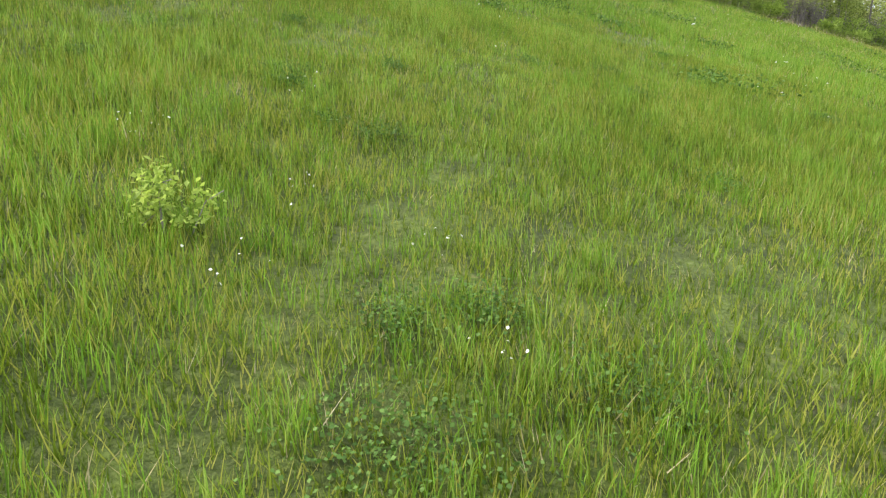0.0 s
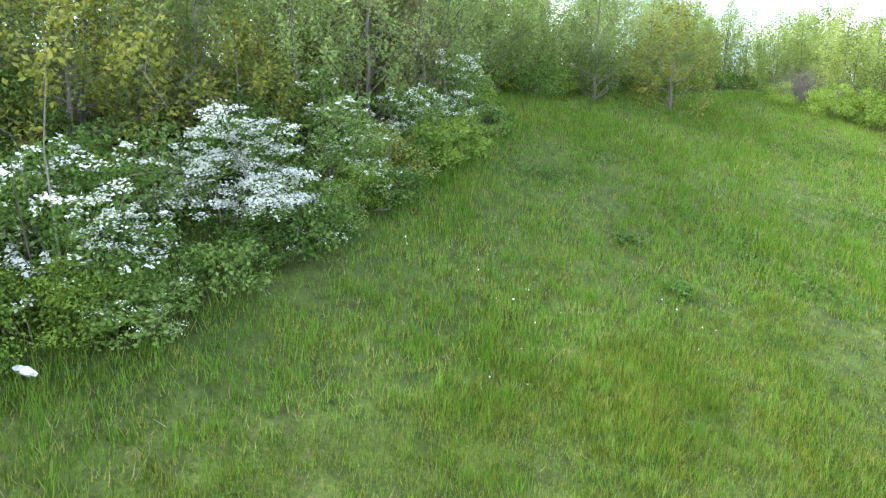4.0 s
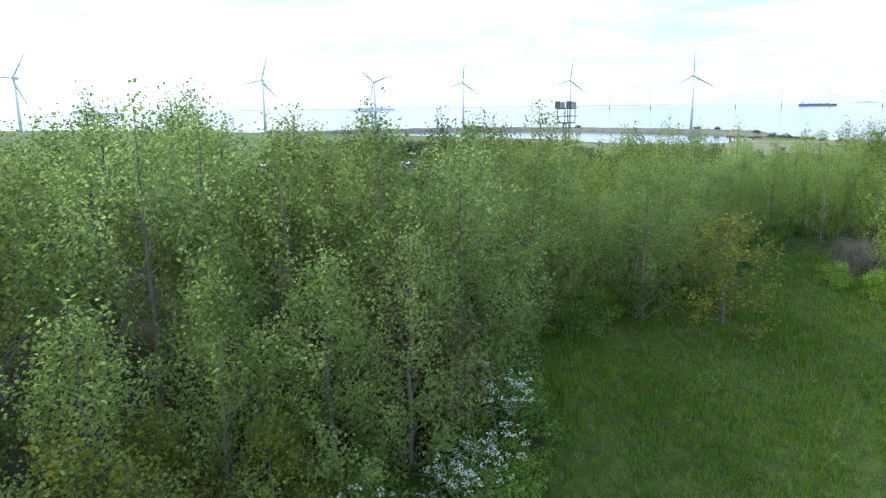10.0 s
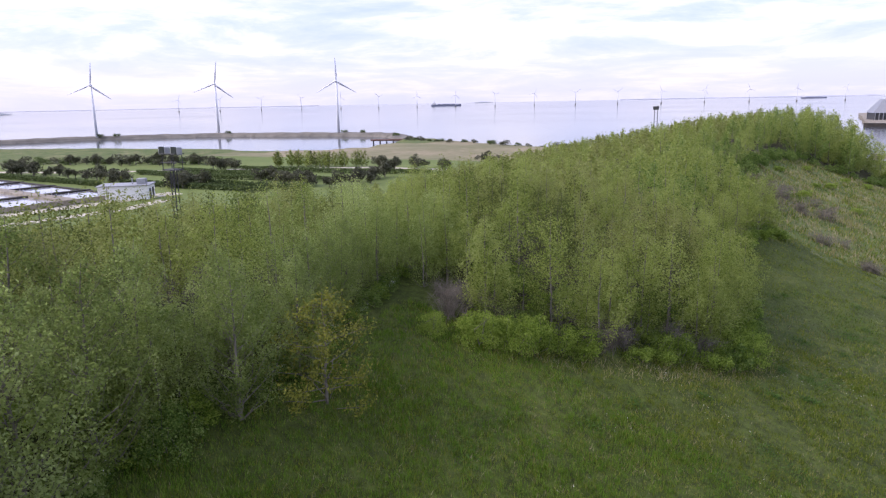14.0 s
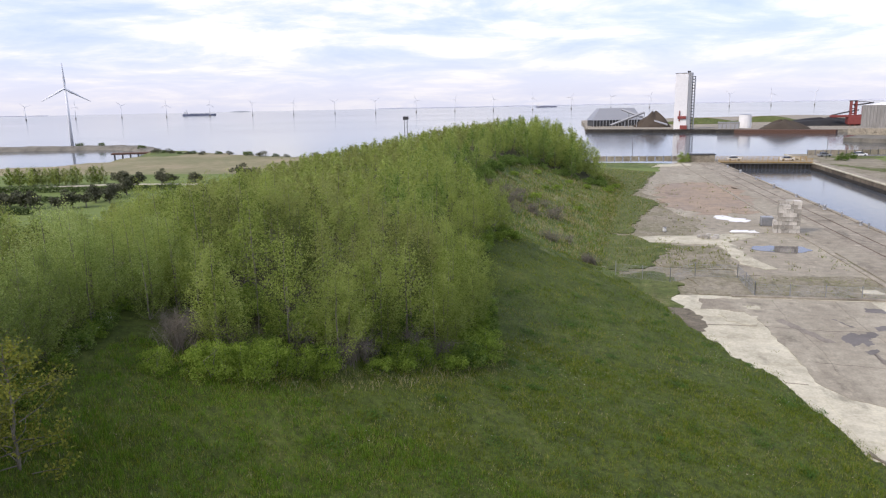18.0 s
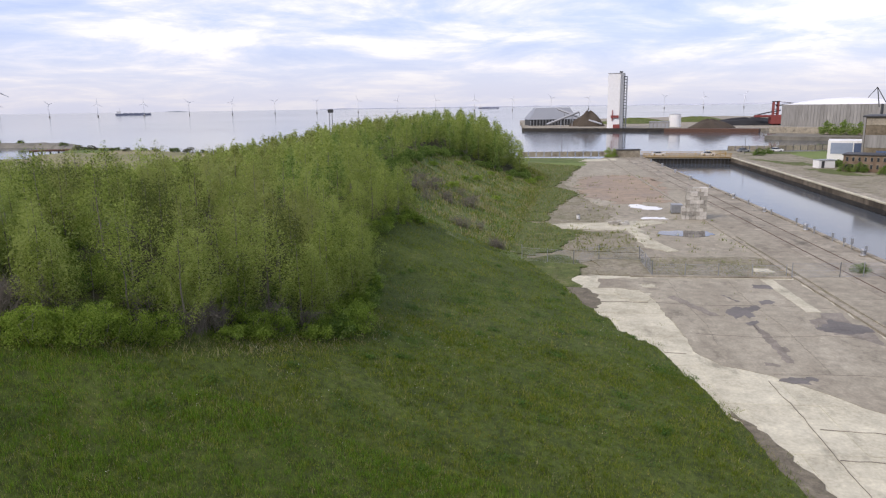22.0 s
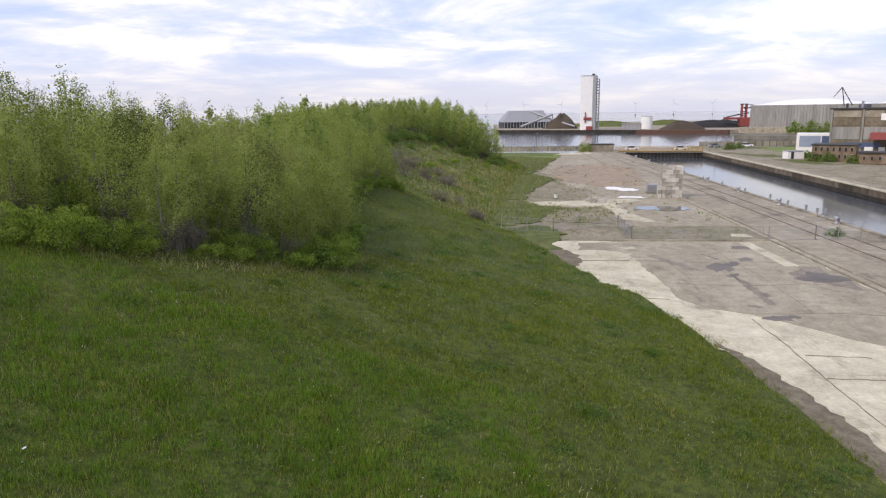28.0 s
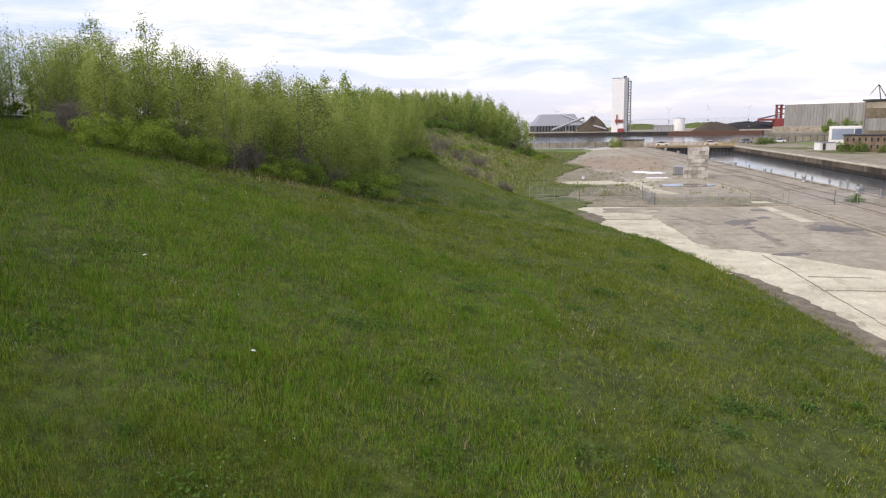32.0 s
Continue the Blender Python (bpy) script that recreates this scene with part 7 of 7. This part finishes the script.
part("head_frame", Geo().box(1.8, 0, 18.6, 5.4, 3, 0.8, bev=0.05), M_DKSTEEL, t)
part("boom", Geo().tube([(2, 0, 15.5), (16, 0, 17.5)], 0.5, 4), M_DKSTEEL, t)
part("stay", Geo().tube([(2, 0, 19), (15, 0, 17.6)], 0.25, 4), M_DKSTEEL, t)

# peninsula with the great corrugated hall
land_sheet("quay", [(122.9, 379.3), (131.3, 367), (204.8, 349.1), (346.7, 365.9), (346.7, 500.3), (154.7, 433.1)], 1.9, M_STONE, "low stony point below the hall", 73)
def great_hall(x, y):
    hall = thing("warehouse", Matrix.Translation((x, y, 2.0)) @ Matrix.Rotation(math.atan2(-38, 40), 4, "Z") @ Matrix.Scale(0.87, 4), "huge grey corrugated storage hall with a white domed roof", "warehouse")
    HL, HH = 62.0, 17.2
    part("wall", Geo().box(HL / 2, 17, 3.0, HL, 34, HH - 3.0), M_CLAD, hall)
    part("plinth", Geo().box(HL / 2 - 4, 16, -0.4, HL + 4, 36.4, 4.0, bev=0.1), M_QUAY, hall)
    for k in range(34):
        part("rib", Geo().box(0.8 + k * (HL - 1.6) / 33, -0.12, 4.6, 0.7, 0.3, HH - 4.7, bev=0.05), M_CLAD, hall)
    for k in range(12):
        part("rib", Geo().box(-0.12, 1 + k * 2.9, 4.6, 0.3, 0.7, HH - 4.7, bev=0.05), M_CLAD, hall)
    vs, fs = [], []
    for i in range(13):
        for j in range(9):
            u, v = i / 12, j / 8
            vs.append((HL * u, 34 * v, HH + 3.8 * (math.sin(math.pi * u) ** 0.7) * (math.sin(math.pi * v) ** 0.7 if 0 < v < 1 else 0)))
    for i in range(12):
        fs += [(9 * i + j, 9 * i + 9 + j, 9 * i + 10 + j, 9 * i + 1 + j) for j in range(8)]
    part("roof", Geo().add(vs, fs), M_WHITE, hall, smooth=True)


great_hall(141.0, 409.5)
great_hall(184.5, 369.0)
# near right: machine hall, white kiosk, brick range, further crane
mh = thing("machine_hall", Matrix.Translation((89.87, 205.46, 2.0)) @ Matrix.Rotation(radians(-30), 4, "Z") @ Matrix.Scale(0.87, 4), "big brown-grey industrial hall with brown panel bands and pale panels", "factory")
part("wall", Geo().box(17, 11, 0, 34, 22, 14.5, bev=0.05), M_HALL, mh)
part("roof", Geo().box(17, 11, 14.5, 34.8, 22.8, 0.5, bev=0.05), M_DKSTEEL, mh)
for k in range(4):
    x0 = 0.3 + k * 8.4
    # band of opaque brown panels in the wall's material, without glass
    part("brown_panel_band", Geo().box(x0 + 4.1, -0.06, 9.6, 7.2, 0.14, 2.2, bev=0.02), M_HALL, mh, "dark brown panel band")
    part("pale_panel", Geo().box(x0 + 4.1, -0.07, 5.4, 7.4, 0.16, 3.8, bev=0.02), M_CLAD, mh)
    part("column", Geo().box(x0, -0.15, 0, 0.45, 0.4, 14.5, bev=0.03), M_CLAD, mh)
    part("upper_panel", Geo().box(x0 + 4.1, -0.05, 12.2, 7.4, 0.12, 1.9, bev=0.02), M_QUAY, mh)
part("blue_band", Geo().box(9, -0.3, 2.9, 10, 0.3, 1.6, bev=0.03), M_BLUE, mh)
for k in range(6):
    part("white_panel", Geo().box(7.5 + k * 3.4, -0.35, 0.2, 1.7 + 0.6 * (k % 2), 0.25, 3.0, bev=0.03), M_WHITE, mh)
part("red_roof", Geo().add([(11, -6, 5.6), (34, -6, 5.6), (34, -0.2, 7.6), (11, -0.2, 7.6)], [(0, 1, 2, 3)]), M_RED, mh)
part("chimney", Geo().tube([(8, 4, 14.8), (8, 4, 17)], 0.35, 8), M_STEEL, mh)
ko = thing("kiosk_building", Matrix.Translation((88.6, 222.4, 2.0)) @ Matrix.Rotation(radians(-24), 4, "Z") @ Matrix.Scale(0.87, 4), "white box building with a large blue and grey glass front", "building")
part("wall", Geo().box(6, 5, 0, 12.4, 10, 6.6, bev=0.08), M_WHITE, ko)
part("grey_glass", Geo().box(3.9, -0.05, 2.2, 6.4, 0.14, 3.6, bev=0.02), M_HAZEGLASS, ko)
part("blue_glass", Geo().box(9.7, -0.05, 2.2, 4.6, 0.14, 3.6, bev=0.02), M_BLUE, ko)
br = thing("brick_building", Matrix.Translation((78.2, 188.6, 2.0)) @ Matrix.Rotation(radians(-32), 4, "Z") @ Matrix.Scale(0.87, 4), "two-storey brown brick workshop with rows of small windows", "building")
part("wall", Geo().box(5.5, 4, 0, 11, 8, 4.6, bev=0.04), M_BRICK, br)
part("roof", Geo().box(5.5, 4, 4.6, 11.7, 8.7, 0.3, bev=0.04), M_DKSTEEL, br)
for fl in (0.9, 2.9):
    for k in range(7):
        w = part("window", Geo().box(1.0 + k * 1.5, -0.03, fl, 0.7, 0.12, 1.3, bev=0.02), M_QUAY, br)
        part("pane", Geo().box(1.0 + k * 1.5, -0.10, fl + 0.05, 0.56, 0.04, 1.1), M_GLASS, w)
for fl in (0.9, 2.9):
    for k in range(4):
        w = part("window", Geo().box(-0.03, 1.2 + k * 1.8, fl, 0.12, 0.9, 1.2, bev=0.02), M_QUAY, br)
        part("pane", Geo().box(-0.10, 1.2 + k * 1.8, fl + 0.1, 0.04, 0.74, 1.0), M_GLASS, w)
lo = thing("brick_building", Matrix.Translation((84.6, 178.4, 2.0)) @ Matrix.Rotation(radians(-22), 4, "Z") @ Matrix.Scale(0.87, 4), "long low brick range with small windows behind shrubs", "building")
part("wall", Geo().box(10, 3, 0, 20, 6, 2.9, bev=0.04), M_BRICK, lo)
part("roof", Geo().box(10, 3, 2.9, 20.8, 6.8, 0.35, bev=0.04), M_DKSTEEL, lo)
for k in range(11):
    w = part("window", Geo().box(1.2 + k * 1.8, -0.03, 1.0, 0.7, 0.12, 1.1, bev=0.02), M_QUAY, lo)
    part("pane", Geo().box(1.2 + k * 1.8, -0.10, 1.05, 0.56, 0.04, 0.95), M_GLASS, w)
t = thing("harbour_crane", Matrix.Translation((168.5, 360.0, 2.0)) @ Matrix.Rotation(radians(20), 4, "Z") @ Matrix.Scale(0.72, 4), "grey luffing harbour crane with a bent jib behind the hall", "crane")
part("tower", Geo().tube([(0, 0, 0), (0, 0, 21)], [1.4, 0.7], 8), M_DKSTEEL, t)
part("jib", Geo().tube([(4, 0, 20), (-5.5, 0, 31.5)], [0.4, 0.3], 4), M_DKSTEEL, t)
part("tie", Geo().tube([(-2.5, 0, 19), (-5.5, 0, 31.5)], [0.35, 0.25], 4), M_DKSTEEL, t)
part("fly_jib", Geo().tube([(-5.5, 0, 31.5), (-12, 0, 25)], [0.35, 0.2], 4), M_DKSTEEL, t)
t = thing("site_cabin", Matrix.Translation((77.9, 198.5, 2.0)) @ Matrix.Rotation(radians(10), 4, "Z") @ Matrix.Scale(0.87, 4), "small white flat-roofed cabin by the quay road", "cabin")
part("wall", Geo().box(0, 0, 0, 5, 3, 2.3, bev=0.05), M_WHITE, t)
part("roof", Geo().box(0, 0, 2.3, 5.3, 3.3, 0.15, bev=0.03), M_STEEL, t)
part("door", Geo().box(-1.2, -1.52, 0.05, 0.9, 0.08, 2.0), M_DKSTEEL, t)


def board_fence(x0, y0, x1, y1, h, label):
    t = thing("fence", Matrix.Translation((x0, y0, 1.9)) @ Matrix.Rotation(math.atan2(y1 - y0, x1 - x0), 4, "Z"), label, "fence")
    ln = math.hypot(x1 - x0, y1 - y0)
    n = int(ln / 2.4)
    pm, bm_ = Geo().box(0, 0, 0, 0.14, 0.14, h + 0.25).mesh("post", M_DKSTEEL), Geo().box(0, 0, 0.15, 2.2, 0.06, h - 0.2, bev=0.02).mesh("panel", M_QUAY)
    for k in range(n + 1):
        link("post", pm, t, Matrix.Translation((k * ln / n, 0, 0)))
    for k in range(n):
        link("panel", bm_, t, Matrix.Translation(((k + 0.5) * ln / n, 0, 0)))


board_fence(-0.4, 240.46, 37.79, 240.92, 1.9, "grey boarded fence along the harbour edge")
board_fence(72.51, 264.41, 129.8, 267.17, 1.9, "grey fence along the far shore of the dock")
t = thing("store_hut", Matrix.Translation((33.89, 239.54, 2.0)) @ Matrix.Scale(0.87, 4), "small dark grey hut at the end of the quay", "hut")
part("wall", Geo().box(0, 0, 0, 9, 4, 2.6, bev=0.05), M_QUAY, t)
part("roof", Geo().box(0, 0, 2.6, 9.5, 4.5, 0.25, bev=0.04), M_DKSTEEL, t)


def ship(x, y, turn, ln, label, hull_m, cabin=0.12):
    t = thing("ship", Matrix.Translation((x, y, 0)) @ Matrix.Rotation(turn, 4, "Z"), label, "ship")
    w, h = ln * 0.13, ln * 0.055
    o = [(-ln / 2, -w / 2), (ln * 0.38, -w / 2), (ln / 2, 0), (ln * 0.38, w / 2), (-ln / 2, w / 2)]
    part("hull", Geo().prism(o, -1, h), hull_m, t)
    part("superstructure", Geo().box(-ln * 0.40, 0, h, ln * cabin, w * 0.8, h * 1.3, bev=0.2), M_WHITE, t)
    for k in range(4):
        part("hatch", Geo().box(-ln * 0.22 + k * ln * 0.15, 0, h, ln * 0.11, w * 0.6, h * 0.25, bev=0.1), hull_m, t)
    part("mast", Geo().tube([(-ln * 0.38, 0, h), (-ln * 0.38, 0, h * 3.6)], ln * 0.004, 5), M_STEEL, t)


def at_bearing(az, d):
    a = radians(az)
    return d * math.sin(a) - 5, d * math.cos(a) + 6


x, y = at_bearing(-29.8, 2500)
ship(x, y, radians(28), 106, "distant blue-grey cargo ship lying off the coast", M_SHIP)
x, y = at_bearing(-2.4, 3300)
ship(x, y, radians(2), 95, "far blue-grey cargo ship on the horizon", M_SHIP)
x, y = at_bearing(-83.5, 2600)
ship(x, y, radians(80), 130, "distant white ferry on the horizon", M_WHITE, 0.6)
x, y = at_bearing(-63.4, 2700)
heap("island", x, y, 195, 195, 10, M_ISLE, "low wooded island far out at sea", 12)
x, y = at_bearing(-26.8, 4300)
heap("island", x, y, 120, 120, 4, M_ISLE, "low fort island near the horizon", 13)
x, y = at_bearing(12, 4600)
# far coast strip, its haze painted as a pale surface colour
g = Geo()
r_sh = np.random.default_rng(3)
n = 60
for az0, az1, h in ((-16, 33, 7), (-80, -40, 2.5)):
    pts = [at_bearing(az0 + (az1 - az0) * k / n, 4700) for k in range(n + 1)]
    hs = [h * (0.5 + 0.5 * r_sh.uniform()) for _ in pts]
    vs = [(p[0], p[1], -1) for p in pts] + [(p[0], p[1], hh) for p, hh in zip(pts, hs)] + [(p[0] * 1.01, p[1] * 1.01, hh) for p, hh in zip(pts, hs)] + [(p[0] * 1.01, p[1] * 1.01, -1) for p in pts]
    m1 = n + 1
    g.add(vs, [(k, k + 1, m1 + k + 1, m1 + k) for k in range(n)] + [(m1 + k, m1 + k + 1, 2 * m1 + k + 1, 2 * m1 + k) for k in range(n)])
tagged(link("backdrop", g.mesh("backdrop", M_FARSHORE)), "low coast along the horizon, paled by painted haze", "coast", kind="structure")


def car(x, y, z, turn, paint, label):
    t = thing("car", Matrix.Translation((x, y, z)) @ Matrix.Rotation(turn, 4, "Z"), label, "car", "parked cars")
    part("body", Geo().prism([(-2.1, -0.85), (2.1, -0.85), (2.15, 0), (2.1, 0.85), (-2.1, 0.85)], 0.28, 0.85), paint, t)
    part("cabin", Geo().add([(-1.5, -0.78, 0.85), (1.1, -0.78, 0.85), (1.1, 0.78, 0.85), (-1.5, 0.78, 0.85), (-1.1, -0.65, 1.42), (0.4, -0.65, 1.42), (0.4, 0.65, 1.42), (-1.1, 0.65, 1.42)],
                            [(4, 5, 6, 7), (0, 1, 5, 4), (1, 2, 6, 5), (2, 3, 7, 6), (3, 0, 4, 7)]), M_GLASS, t)
    part("roof", Geo().box(-0.35, 0, 1.42, 1.5, 1.28, 0.06, bev=0.02), paint, t)
    for sx in (-1.3, 1.3):
        for sy in (-0.8, 0.8):
            part("wheel", Geo().tube([(sx, sy - 0.1, 0.32), (sx, sy + 0.1, 0.32)], 0.32, 12), M_DKSTEEL, t)


car(87.27, 259.8, 2.0, 0.1, M_WHITE, "white parked car on the road behind the dock")
car(75.98, 258.42, 2.0, 0.2, M_STEEL, "grey parked car beside the dock gate")
for lx, paint in ((5.2, M_WHITE), (20.6, M_WHITE)):
    p = M_DAM @ Vector((lx, 4.2, 2.2))
    car(p.x, p.y, p.z, ang, paint, "white car standing on the dock gate roadway")
part("sign_board", Geo().box(15.0, -0.2, 11.2, 3.4, 0.14, 2.0, bev=0.03), M_WHITE, mh)
for x, y, sz in ((86.5, 186.5, 1.0), (88.6, 184.6, 1.2), (91.0, 182.8, 0.9)):
    shrub(LOWB[2], x, y, sz * 1.4, x, "green shrub growing by the harbour buildings", group="harbour shrubs").location.z = 1.95
for x, y, h in ((14.0, 256.9, 5.5), (73.5, 248.9, 6.0)):
    t = thing("lamp_post", Matrix.Translation((x, y, 1.95)), "thin grey lamp post at the harbour edge", "lamp post", "harbour lamp posts")
    part("pole", Geo().tube([(0, 0, -0.1), (0, 0, h)], [0.09, 0.06], 8), M_DKSTEEL, t)
    part("lamp_head", Geo().box(0.25, 0, h - 0.05, 0.7, 0.22, 0.14, bev=0.03), M_STEEL, t)
